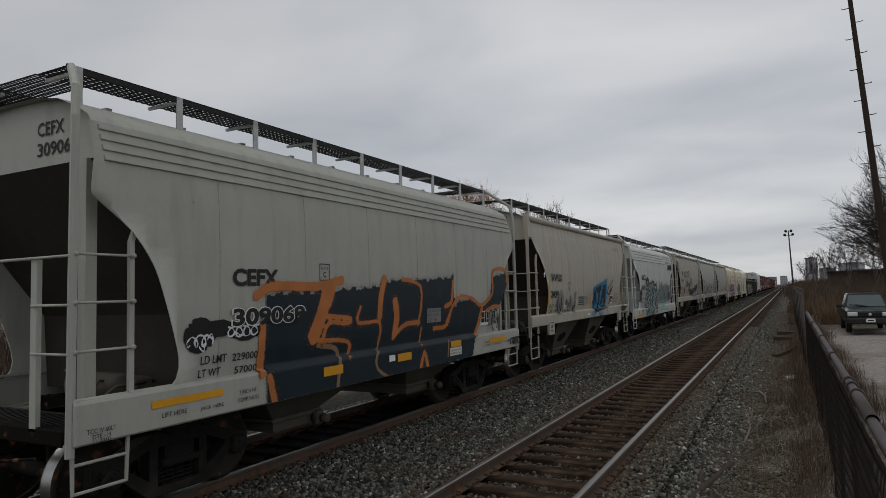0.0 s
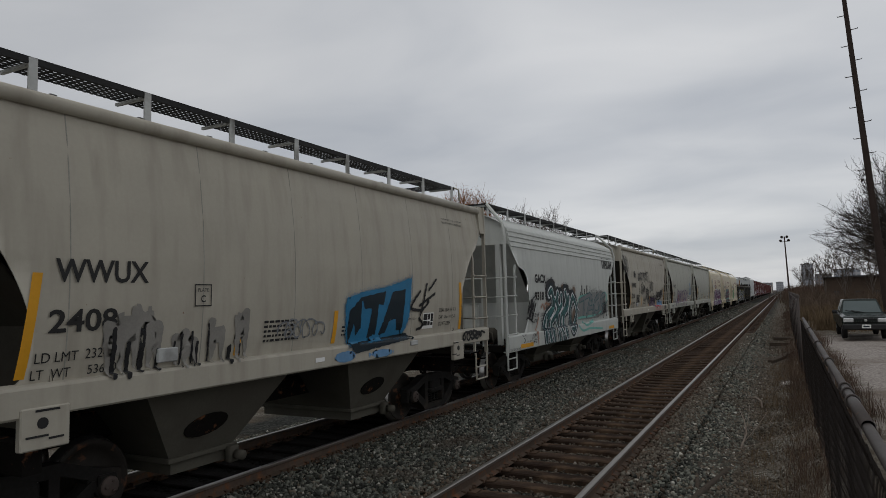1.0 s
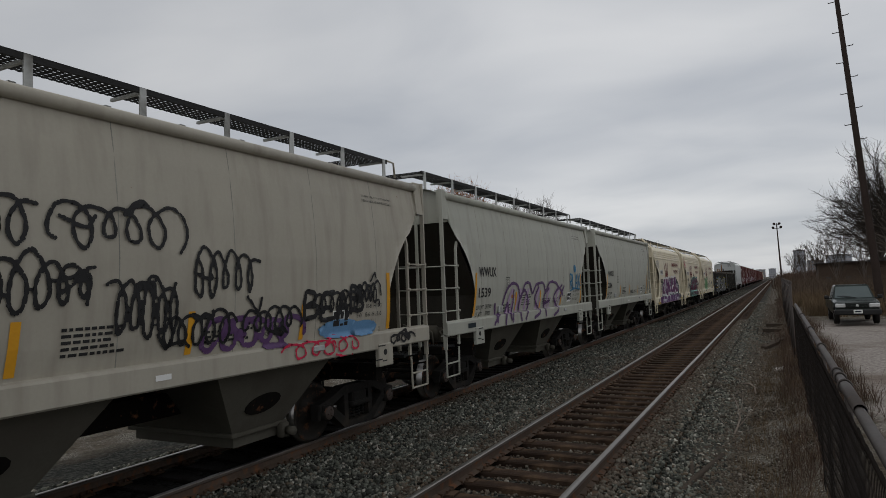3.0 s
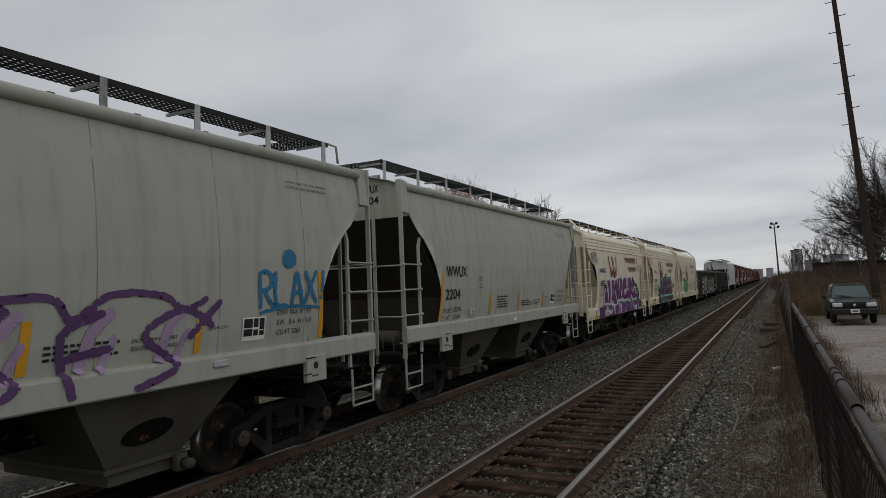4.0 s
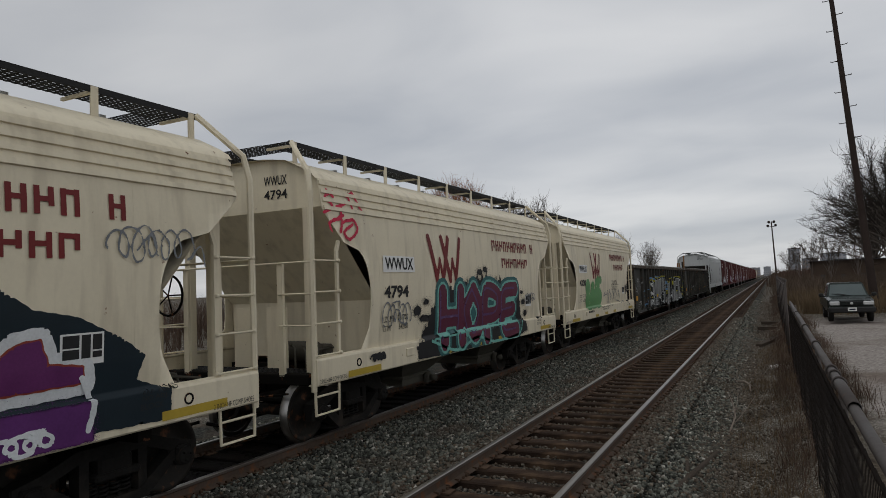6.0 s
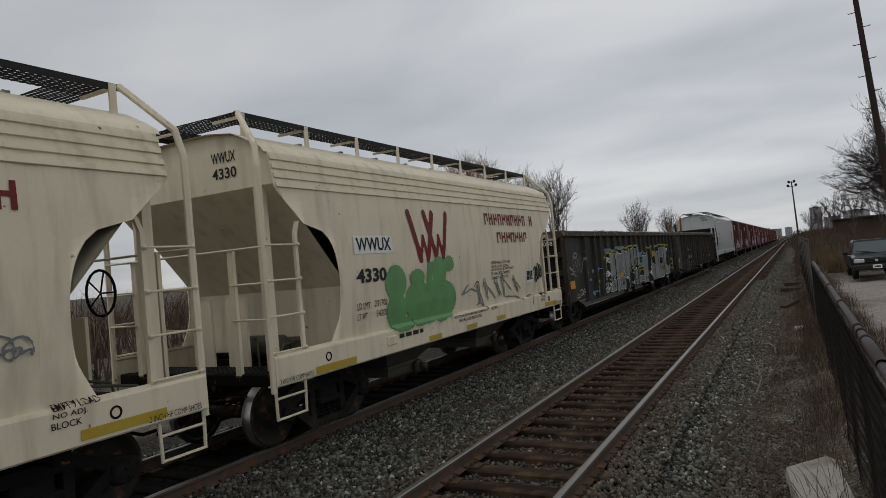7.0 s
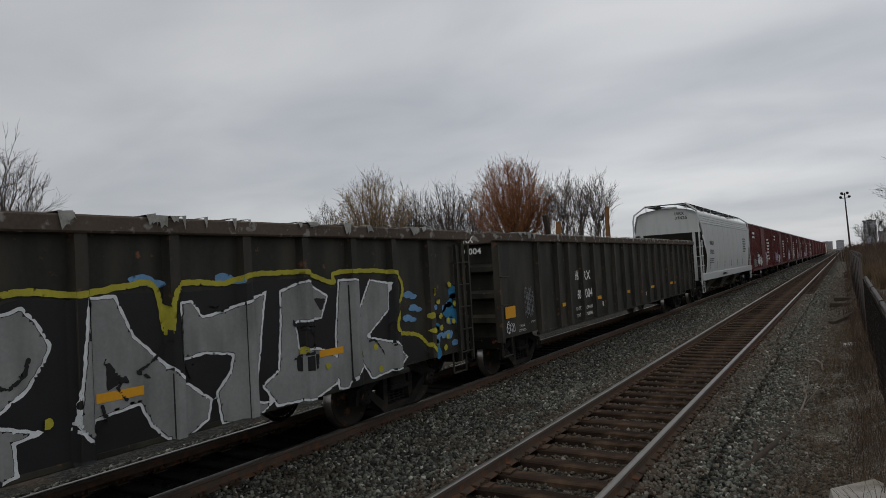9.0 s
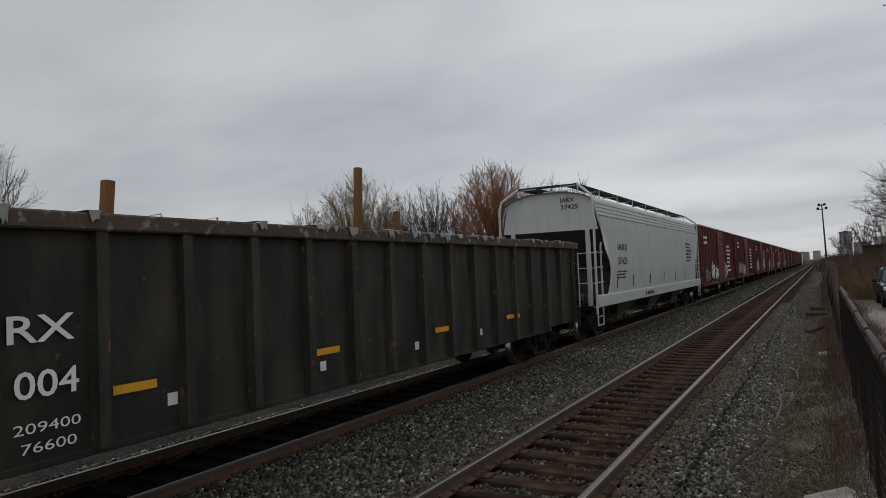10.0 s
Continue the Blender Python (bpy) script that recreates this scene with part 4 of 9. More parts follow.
            hc.add([(f(z) + 0.02, y, z) for y, z in ov] + [(f(z) - 0.01, y, z) for y, z in ov], [tuple(range(16))] + [(i, (i + 1) % 16, (i + 1) % 16 + 16, i + 16) for i in range(16)])
            part("inspection_cover", hc.mesh("inspection_cover", M["under"]), ho)
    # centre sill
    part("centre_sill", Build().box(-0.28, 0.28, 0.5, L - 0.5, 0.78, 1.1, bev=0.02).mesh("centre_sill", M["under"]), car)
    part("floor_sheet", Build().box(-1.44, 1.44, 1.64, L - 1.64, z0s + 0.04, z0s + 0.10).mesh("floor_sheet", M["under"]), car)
    # jacking pads
    if not kind.ribbed:
        for u in (1.55, L - 1.55):
            part("jacking_pad", Build().box(ws - 0.06, ws + 0.018, u - 0.22, u + 0.22, z0s - 0.28, z0s + 0.09, bev=0.012).mesh("jacking_pad", M[paint]), car)
            part("pad_hole", Build().tube([(ws + 0.016, u - 0.03, z0s - 0.05), (ws + 0.023, u - 0.03, z0s - 0.05)], 0.05, 12).mesh("pad_hole", M["black_paint"]), car)
    # running boards and brackets
    g = part("running_board", grating_build(kind).mesh("running_board", M[boards], fix=False), car, "dark open-grate running boards")
    for y in np.linspace(0.42, L - 0.42, 9):
        for s in (1, -1):
            bb = Build().box(*sorted((s * 0.965, s * 0.985)), y - 0.045, y + 0.045, kind.roof_z - 0.17, kind.board_z - 0.005)
            bb.box(*sorted((s * 0.42, s * 0.98)), y - 0.02, y + 0.02, kind.board_z - 0.075, kind.board_z - 0.04)
            part("bracket", bb.mesh("bracket", M[brackets]), g, "", (0, 0, 0))
    # end grab frame over the roof
    if not kind.ribbed:
        for s in (1, -1):
            gf = Build().tube([(s * 0.97, L - 0.30, kind.board_z - 0.01), (s * 0.97, L - 0.06, kind.board_z - 0.02), (s * 0.97, L - 0.02, kind.board_z - 0.30)], 0.02, 6)
            part("grab_iron", gf.mesh("grab_iron", M[paint], True), car)
    bogies(car, (1.62, L - 1.62), blue=(name == "covered_hopper" and not kind.ribbed))
    return car


# ---------------------------------------------------------------- train: gondolas and box cars
GPOSTS = [2.02, 3.2, 3.93] + [3.93 + 0.965 * k for k in range(1, 15)] + [18.45]


def gondola(label):
    L, zb, zt = 19.8, 0.86, 3.02
    car = thing("gondola", label, "freight car", "freight cars of the train")
    posts = GPOSTS

    def low(u):
        return zb if u < 2.0 or u > L - 2.0 else 0.79
    for s in (1, -1):
        b = Build()
        for a, c, z in ((0.12, 2.05, zb), (2.05, L - 2.05, 0.79), (L - 2.05, L - 0.12, zb)):
            b.box(*sorted((s * 1.44, s * 1.46)), a, c, z, zt - 0.12)
        part("side_sheet", b.mesh("side_sheet", M["gondola"]), car)
        part("bottom_sill", Build().box(*sorted((s * 1.40, s * 1.475)), 2.0, L - 2.0, 0.75, 0.82, bev=0.01).mesh("bottom_sill", M["gondola"]), car)
        part("top_rail", Build().box(*sorted((s * 1.40, s * 1.60)), 0.0, L, zt - 0.17, zt, bev=0.02).mesh("top_rail", M["gondola_rim"]), car, "dented rusty top rail with torn scraps")
        for p in posts:
            z = low(p)
            pm = Build().prism([(s * 1.455, p - 0.085), (s * 1.56, p - 0.06), (s * 1.56, p + 0.06), (s * 1.455, p + 0.085)], "z", z + 0.02, zt - 0.165)
            part("side_post", pm.mesh("side_post", M["gondola_rib"]), car)
        # end corner posts and ladders
        for near in (True, False):
            def Y(u):
                return u if near else L - u
            part("corner_post", Build().box(*sorted((s * 1.36, s * 1.50)), *sorted((Y(0.10), Y(0.2))), zb - 0.06, zt - 0.16).mesh("corner_post", M["gondola_rib"]), car)
            lad = Build()
            if not near:
                for q in (0.45, 0.02):
                    lad.box(*sorted((s * 1.50, s * 1.56)), *sorted((Y(q), Y(q + 0.05))), 0.7, zt - 0.25)
            for zz in ((0.85, 1.25, 1.65, 2.05, 2.45) if not near else (1.55, 2.12)):
                lad.tube([(s * 1.52, Y(0.05), zz), (s * 1.55, Y(0.08), zz), (s * 1.55, Y(0.48), zz), (s * 1.46, Y(0.5), zz)], 0.013, 6)
            lad.tube([(s * 1.45, Y(0.15), zb), (s * 1.45, Y(0.17), 0.5), (s * 1.45, Y(0.6), 0.5), (s * 1.45, Y(0.62), zb)], 0.022, 6)
            part("ladder", lad.mesh("ladder", M["gondola"]), car)
    # ends
    for near in (True, False):
        def Y(u):
            return u if near else L - u
        eb = Build().box(-1.45, 1.45, *sorted((Y(0.28), Y(0.32))), zb - 0.1, zt - 0.1)
        part("end_wall", eb.mesh("end_wall", M["gondola"]), car)
        part("end_rail", Build().box(-1.5, 1.5, *sorted((Y(0.1), Y(0.36))), zt - 0.2, zt + 0.03, bev=0.02).mesh("end_rail", M["gondola_rim"]), car)
        for zz in (1.25, 1.75, 2.3):
            part("end_rib", Build().prism([(Y(0.30), zz - 0.12), (Y(0.14), zz - 0.05), (Y(0.14), zz + 0.05), (Y(0.30), zz + 0.12)], "x", -1.38, 1.38).mesh("end_rib", M["gondola"]), car)
        part("coupler", COUPLER, car, "", pose(0, 0, 0) if near else pose(0, L, 0, 0, 0, 180))
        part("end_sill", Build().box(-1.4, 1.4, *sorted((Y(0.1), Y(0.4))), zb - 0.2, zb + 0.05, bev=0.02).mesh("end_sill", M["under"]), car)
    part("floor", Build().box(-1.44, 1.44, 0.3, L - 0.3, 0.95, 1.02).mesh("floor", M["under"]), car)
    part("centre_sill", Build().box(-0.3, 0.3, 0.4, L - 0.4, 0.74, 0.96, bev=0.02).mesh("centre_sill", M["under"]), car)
    bogies(car, (1.80, L - 1.80))
    return car


def rim_scraps(car, seed, L=19.8):
    """Torn grey scraps that hang over the rim."""
    rnd = random.Random(seed)
    b = Build()
    u = 0.8
    while u < L - 1:
        u += rnd.expovariate(1 / 0.42)
        w, d = rnd.uniform(0.02, 0.16), rnd.uniform(0.04, 0.15)
        for k in range(3 if w > 0.12 else 1):
            ua, ub = u + rnd.uniform(-0.06, 0.06), u + w + rnd.uniform(-0.05, 0.05)
            zz = rnd.uniform(0.0, 0.02)
            dz = d * rnd.uniform(0.5, 1.2)
            b.add([(1.35, ua, 3.03 + zz), (1.35, ub, 3.03 + zz * 0.6), (1.61, ub, 3.03 + rnd.uniform(0, 0.03)), (1.61, ua, 3.04), (1.625 + rnd.uniform(0, 0.02), ua + 0.02, 3.03 - dz), (1.63, (ua + ub) / 2, 3.03 - dz * 0.7), (1.62, ub - 0.02, 3.03 - dz * rnd.uniform(0.4, 1)), (1.48, (ua + ub) / 2, 3.04 + zz)],
                  [(0, 1, 7), (1, 2, 7), (2, 3, 7), (3, 0, 7), (3, 5, 4), (3, 2, 5), (2, 6, 5)])
    o = part("rim_scrap", b.mesh("rim_scrap", M["scrap"]), car, "grey torn scraps caught on the rim")
    o["kind"] = "stuff"


def box_car(label):
    L, zb, zt = 16.6, 1.05, 4.55
    car = thing("box_car", label, "freight car", "freight cars of the train")
    for s in (1, -1):
        part("side_wall", Build().box(*sorted((s * 1.45, s * 1.50)), 0.1, L - 0.1, zb, zt).mesh("side_wall", M["boxred"]), car)
        for u in list(np.arange(0.5, 6.6, 0.62)) + list(np.arange(L - 0.5, L - 6.6, -0.62)):
            part("rib", Build().prism([(s * 1.495, u - 0.07), (s * 1.55, u - 0.04), (s * 1.55, u + 0.04), (s * 1.495, u + 0.07)], "z", zb + 0.06, zt - 0.1).mesh("rib", M["boxred"]), car)
        d = part("door", Build().box(*sorted((s * 1.53, s * 1.58)), L / 2 - 1.5, L / 2 + 1.5, zb + 0.05, zt - 0.25, bev=0.01).mesh("door", M["boxred"]), car)
        for zz in np.linspace(zb + 0.4, zt - 0.6, 6):
            part("door_rib", Build().box(*sorted((s * 1.575, s * 1.61)), L / 2 - 1.4, L / 2 + 1.4, zz - 0.05, zz + 0.05, bev=0.012).mesh("door_rib", M["boxred"]), d)
        part("side_sill", Build().box(*sorted((s * 1.44, s * 1.54)), 0.05, L - 0.05, zb - 0.12, zb + 0.06, bev=0.01).mesh("side_sill", M["boxred"]), car)
        for e in (0.05, L - 0.6):
            lad = Build()
            for q in (e, e + 0.5):
                lad.box(*sorted((s * 1.56, s * 1.58)), q, q + 0.05, 0.8, zt - 0.2)
            for zz in np.arange(1.0, 4.3, 0.42):
                lad.tube([(s * 1.57, e, zz), (s * 1.57, e + 0.55, zz)], 0.014, 5)
            part("ladder", lad.mesh("ladder", M["boxred"]), car)
    for y in (0.05, L - 0.12):
        part("end_wall", Build().box(-1.5, 1.5, y, y + 0.07, zb, zt).mesh("end_wall", M["boxred"]), car)
    for y in np.linspace(0, L, 2):
        for zz in np.linspace(zb + 0.4, zt - 0.3, 6):
            part("end_rib", Build().box(-1.4, 1.4, y - 0.05, y + 0.05, zz - 0.08, zz + 0.08, bev=0.03).mesh("end_rib", M["boxred"]), car)
    part("roof", Build().prism([(-1.55, zt - 0.06), (1.55, zt - 0.06), (1.55, zt), (0, zt + 0.16), (-1.55, zt)], "y", 0, L).mesh("roof", M["galv"]), car, "dull metal roof")
    part("centre_sill", Build().box(-0.3, 0.3, 0.3, L - 0.3, 0.68, 1.05).mesh("centre_sill", M["under"]), car)
    for y, r in ((0, 0), (L, 180)):
        part("coupler", COUPLER, car, "", pose(0, y, 0, 0, 0, r))
    bogies(car, (2.2, L - 2.2))
    return car


# ---------------------------------------------------------------- train: the consist, by each car's near end at the start
GREY_LABEL = "smooth-sided grey covered hopper car %s"
CREAM_LABEL = "cream covered hopper car %s"
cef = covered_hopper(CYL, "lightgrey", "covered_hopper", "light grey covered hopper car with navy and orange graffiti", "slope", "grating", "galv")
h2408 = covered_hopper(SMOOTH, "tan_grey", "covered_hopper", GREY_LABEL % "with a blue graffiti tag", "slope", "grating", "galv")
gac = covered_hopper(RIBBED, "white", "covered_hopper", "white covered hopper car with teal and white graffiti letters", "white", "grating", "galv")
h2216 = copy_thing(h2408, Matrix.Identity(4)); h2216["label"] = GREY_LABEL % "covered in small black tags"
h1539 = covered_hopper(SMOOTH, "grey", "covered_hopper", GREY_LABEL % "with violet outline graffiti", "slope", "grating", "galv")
h2204 = copy_thing(h1539, Matrix.Identity(4)); h2204["label"] = GREY_LABEL % "clean of graffiti"
w4352 = covered_hopper(RIBBED, "cream", "covered_hopper", CREAM_LABEL % "with a large purple bubble-letter piece", "cream", "grating", "cream")
w4794 = copy_thing(w4352, Matrix.Identity(4)); w4794["label"] = CREAM_LABEL % "with a teal and maroon graffiti piece"
w4330 = copy_thing(w4352, Matrix.Identity(4)); w4330["label"] = CREAM_LABEL % "with a patchy green graffiti blot"
g1 = gondola("black ribbed gondola car with silver and yellow graffiti letters")
g2 = copy_thing(g1, Matrix.Identity(4)); g2["label"] = "black ribbed gondola car carrying old timber posts"
rim_scraps(g1, 3)
rim_scraps(g2, 8)
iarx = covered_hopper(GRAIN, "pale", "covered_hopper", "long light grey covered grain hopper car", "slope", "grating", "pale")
TRAIN = [(cef, 3.73), (h2408, 15.88), (gac, 28.38), (h2216, 41.12), (h1539, 53.24), (h2204, 65.63), (w4352, 78.25), (w4794, 90.88), (w4330, 103.42), (g1, 115.88), (g2, 136.85), (iarx, 158.3)]
box = box_car("oxide red ribbed box car with pale graffiti along its foot")
TRAIN.append((box, 178.7))
for k in range(1, 13):
    TRAIN.append((copy_thing(box, Matrix.Identity(4)), 178.7 + 17.75 * k))
tail = copy_thing(w4352, Matrix.Identity(4)); tail["label"] = "cream covered hopper car at the end of the train"
TRAIN.append((tail, 178.7 + 17.75 * 13))
for car, y in TRAIN:
    car.matrix_basis = pose(FAR_X, y, FAR_Z)
# ---------------------------------------------------------------- lettering and spray paint on the cars
def hopper_face(kind):
    """Where a point (u, z) of the camera-side flank lies, off metres proud of it."""
    def place(u, z, off):
        z0, z1, w = kind.sill
        return ((w if z < z1 else kind.hw(z)) + off, u, z)
    return place


def gondola_face(u, z, off):
    d = min(abs(u - p) for p in GPOSTS)
    x = 1.56 if d < 0.062 else (1.56 - (d - 0.062) / 0.026 * 0.10 if d < 0.088 else 1.46)
    return (x + off, u, z)


glyph_cache = {}


def glyph_mesh(s, bold):
    """Flat outline letters from the built-in font, as points and faces in a unit box."""
    if (s, bold) not in glyph_cache:
        cu = bpy.data.curves.new("letters", "FONT")
        cu.body, cu.resolution_u, cu.offset = s, 3, bold
        ob = bpy.data.objects.new("letters", cu)
        me = bpy.data.meshes.new_from_object(ob)
        v = np.array([p.co[:2] for p in me.vertices])
        f = [tuple(p.vertices) for p in me.polygons]
        bpy.data.objects.remove(ob); bpy.data.curves.remove(cu); bpy.data.meshes.remove(me)
        lo, hi = v.min(0), v.max(0)
        glyph_cache[(s, bold)] = ((v - lo) / (hi - lo), f)
    return glyph_cache[(s, bold)]


def letters(car, place, s, u0, u1, z0, z1, mat="black_paint", bold=0.02, name="lettering", off=0.010):
    v, f = glyph_mesh(s, bold)
    b = Build().add([place(u0 + x * (u1 - u0), z0 + y * (z1 - z0), off) for x, y in v], f)
    return part(name, b.mesh(name, M[mat], fix=False), car, "painted lettering")


def patch(b, place, u0, u1, z0, z1, off, shear=0.0):
    nu, nz = max(1, int((u1 - u0) / 0.12)), max(1, int((z1 - z0) / 0.12))
    pts = [place(u0 + (u1 - u0) * i / nu + shear * j / nz, z0 + (z1 - z0) * j / nz, off) for j in range(nz + 1) for i in range(nu + 1)]
    b.add(pts, [(j * (nu + 1) + i, j * (nu + 1) + i + 1, (j + 1) * (nu + 1) + i + 1, (j + 1) * (nu + 1) + i) for j in range(nz) for i in range(nu)])


def panel(car, place, u0, u1, z0, z1, mat, name="decal", off=0.009, shear=0.0, label=""):
    b = Build()
    patch(b, place, u0, u1, z0, z1, off, shear)
    return part(name, b.mesh(name, M[mat], fix=False), car, label)


def small_print(car, place, u0, u1, z0, z1, rows, seed, mat="black_paint"):
    """Rows of stencilled words too small to read, as short bars."""
    rnd = random.Random(seed)
    b = Build()
    h = (z1 - z0) / rows
    for r in range(rows):
        u, z = u0, z1 - (r + 0.8) * h
        end = u1 - rnd.uniform(0, 0.3) * (u1 - u0)
        while u < end:
            w = rnd.uniform(0.6, 1.6) * h
            patch(b, place, u, min(u + w, u1), z, z + h * 0.5, 0.009)
            u += w + h * 0.35
    ob = part("stencil_print", b.mesh("stencil_print", M[mat], fix=False), car)
    ob["kind"] = "stuff"
    return ob


def chart_box(car, place, u0, u1, z0, z1):
    panel(car, place, u0, u1, z0, z1, "white_paint", "data_panel", 0.009, label="white-edged data panel")
    w, h = u1 - u0, z1 - z0
    b = Build()
    for a, c, d, e in ((0.05, 0.42, 0.55, 0.94), (0.05, 0.42, 0.20, 0.50), (0.47, 0.68, 0.20, 0.94), (0.73, 0.95, 0.45, 0.94), (0.73, 0.95, 0.20, 0.40)):
        patch(b, place, u0 + a * w, u0 + c * w, z0 + d * h, z0 + e * h, 0.013)
    part("data_blocks", b.mesh("data_blocks", M["black_paint"], fix=False), car)


def plate_c(car, place, u0, u1, z0, z1):
    b = Build()
    t = 0.013
    for a in ((u0, u1, z0, z0 + t), (u0, u1, z1 - t, z1), (u0, u0 + t, z0, z1), (u1 - t, u1, z0, z1)):
        patch(b, place, *a, 0.010)
    part("plate_frame", b.mesh("plate_frame", M["black_paint"], fix=False), car)
    w = u1 - u0
    letters(car, place, "PLATE", u0 + 0.18 * w, u1 - 0.18 * w, z1 - 0.085, z1 - 0.045, bold=0)
    letters(car, place, "C", u0 + 0.36 * w, u1 - 0.36 * w, z0 + 0.045, z0 + 0.125)


PS, PR, PC, PG, PI = hopper_face(SMOOTH), hopper_face(RIBBED), hopper_face(CYL), gondola_face, hopper_face(GRAIN)


class Spray:
    """Spray paint in one colour: all its strokes, blots and fields are laid on the flank as one thin skin."""
    def __init__(self, car, place, mat, level, seed=0):
        self.car, self.place, self.mat = car, place, mat
        self.off = 0.0075 + 0.0035 * level
        self.fuzz = 0.0
        self.rnd = random.Random(seed)
        self.segs, self.blots, self.fields, self.shapes = [], [], [], []
        self.grow, self.noise = 0.0, 0.006
        self.low = {PS: 1.365, PR: 0.978, PC: 0.998, PG: 0.76}.get(place, 0.0)

    def stroke(self, pts, w, smooth=True, w1=None):
        p = curve_pts([(float(a), float(c)) for a, c in pts], 5) if smooth and len(pts) > 2 else [tuple(q) for q in pts]
        n = len(p) - 1
        w1 = w if w1 is None else w1
        for k in range(n):
            self.segs.append((*p[k], *p[k + 1], (w + (w1 - w) * k / n) / 2, (w + (w1 - w) * (k + 1) / n) / 2))
        return self

    def fill(self, *shapes):
        self.shapes.extend(shapes)
        return self

    def blob(self, u, z, ru, rz, rough=0.12):
        self.blots.append((u, z, ru, rz))
        return self

    def area(self, top, bottom, step=0.06, ragged=0.02):
        self.fields.append((top, bottom, ragged))
        self.fuzz = 1.0
        return self

    def drips(self, u0, u1, z0, z1, n, w=0.03):
        for _ in range(n):
            u = self.rnd.uniform(u0, u1)
            z = self.rnd.uniform(z0 + 0.3 * (z1 - z0), z1)
            self.stroke([(u, z), (u + self.rnd.uniform(-0.02, 0.02), z0 + self.rnd.uniform(0, 0.3) * (z1 - z0))], w * self.rnd.uniform(0.5, 1.5), False)
        return self

    def reach(self, U, Z):
        """How far each point lies outside the paint; below zero it is inside."""
        D = np.full(U.shape, 9.0)
        for x0, y0, x1, y1, r0, r1 in self.segs:
            r = max(r0, r1) + 0.1
            sel = (U > min(x0, x1) - r) & (U < max(x0, x1) + r) & (Z > min(y0, y1) - r) & (Z < max(y0, y1) + r)
            if not sel.any():
                continue
            u, z = U[sel], Z[sel]
            dx, dy = x1 - x0, y1 - y0
            t = np.clip(((u - x0) * dx + (z - y0) * dy) / max(dx * dx + dy * dy, 1e-9), 0, 1)
            D[sel] = np.minimum(D[sel], np.hypot(u - x0 - t * dx, z - y0 - t * dy) - (r0 + (r1 - r0) * t))
        for u, z, ru, rz in self.blots:
            q = np.hypot((U - u) / ru, (Z - z) / rz)
            D = np.minimum(D, (q - 1) * min(ru, rz))
        for top, bot, rag in self.fields:
            zt = np.interp(U, [p[0] for p in top], [p[1] for p in top])
            zb = np.interp(U, [p[0] for p in bot], [p[1] for p in bot])
            wob = rag * (np.sin(U * 23.0 + 1.3) + 0.7 * np.sin(U * 57.0) + 0.5 * np.sin(U * 9.1))
            D = np.minimum(D, np.maximum(np.maximum(Z - zt - wob, zb - Z), np.maximum(top[0][0] - U, U - top[-1][0])))
        for sh in self.shapes:
            q = np.array(sh)
            sel = (U > q[:, 0].min() - 0.4) & (U < q[:, 0].max() + 0.4) & (Z > q[:, 1].min() - 0.4) & (Z < q[:, 1].max() + 0.4)
            u, z = U[sel], Z[sel]
            d, odd = np.full(u.shape, 9.0), np.zeros(u.shape, bool)
            for (x0, y0), (x1, y1) in zip(q, np.roll(q, -1, 0)):
                dx, dy = x1 - x0, y1 - y0
                t = np.clip(((u - x0) * dx + (z - y0) * dy) / max(dx * dx + dy * dy, 1e-9), 0, 1)
                d = np.minimum(d, np.hypot(u - x0 - t * dx, z - y0 - t * dy))
                if dy:
                    odd ^= ((y0 > z) != (y1 > z)) & (u < x0 + (z - y0) * dx / dy)
            D[sel] = np.minimum(D[sel], np.where(odd, -d, d))
        return np.maximum(D - self.grow + self.noise * np.sin(U * 31 + Z * 17) * np.sin(Z * 41 - U * 13), self.low - Z)

    def done(self, label="sprayed graffiti"):
        us, zs, thin = [], [], 9.0
        for x0, y0, x1, y1, r0, r1 in self.segs:
            r = max(r0, r1)
            us += [x0 - r, x0 + r, x1 - r, x1 + r]; zs += [y0 - r, y0 + r, y1 - r, y1 + r]
            thin = min(thin, r)
        for u, z, ru, rz in self.blots:
            us += [u - ru * 1.1, u + ru * 1.1]; zs += [z - rz * 1.1, z + rz * 1.1]
            thin = min(thin, ru, rz)
        for top, bot, rag in self.fields:
            us += [p[0] for p in top]; zs += [p[1] + 2 * rag for p in top] + [p[1] for p in bot]
            thin = min(thin, 0.09)
        for sh in self.shapes:
            us += [q[0] for q in sh]; zs += [q[1] for q in sh]
            thin = min(thin, 0.035)
        m = 0.05 + max(0.0, self.grow)
        u0, u1, z0, z1 = min(us) - m, max(us) + m, min(zs) - m, max(zs) + m
        h = max(min(thin * 0.75, 0.045), 0.009, math.sqrt((u1 - u0) * (z1 - z0) / 60000))
        nu, nz = int((u1 - u0) / h) + 2, int((z1 - z0) / h) + 2
        U, Z = np.meshgrid(u0 + np.arange(nu) * h, z0 + np.arange(nz) * h)
        D = self.reach(U, Z)
        gz, gu = np.gradient(D, h)
        g = np.maximum(np.hypot(gu, gz), 0.3)
        near = np.abs(D) < 0.62 * h
        U2, Z2 = np.where(near, U - D * gu / g ** 2, U), np.where(near, Z - D * gz / g ** 2, Z)
        inside = (D < 0) | near
        quad = inside[:-1, :-1] & inside[:-1, 1:] & inside[1:, 1:] & inside[1:, :-1]
        idx = np.arange(nu * nz).reshape(nz, nu)
        F = np.stack([idx[:-1, :-1][quad], idx[:-1, 1:][quad], idx[1:, 1:][quad], idx[1:, :-1][quad]], 1)
        if not len(F):
            return None
        used, inv = np.unique(F, return_inverse=True)
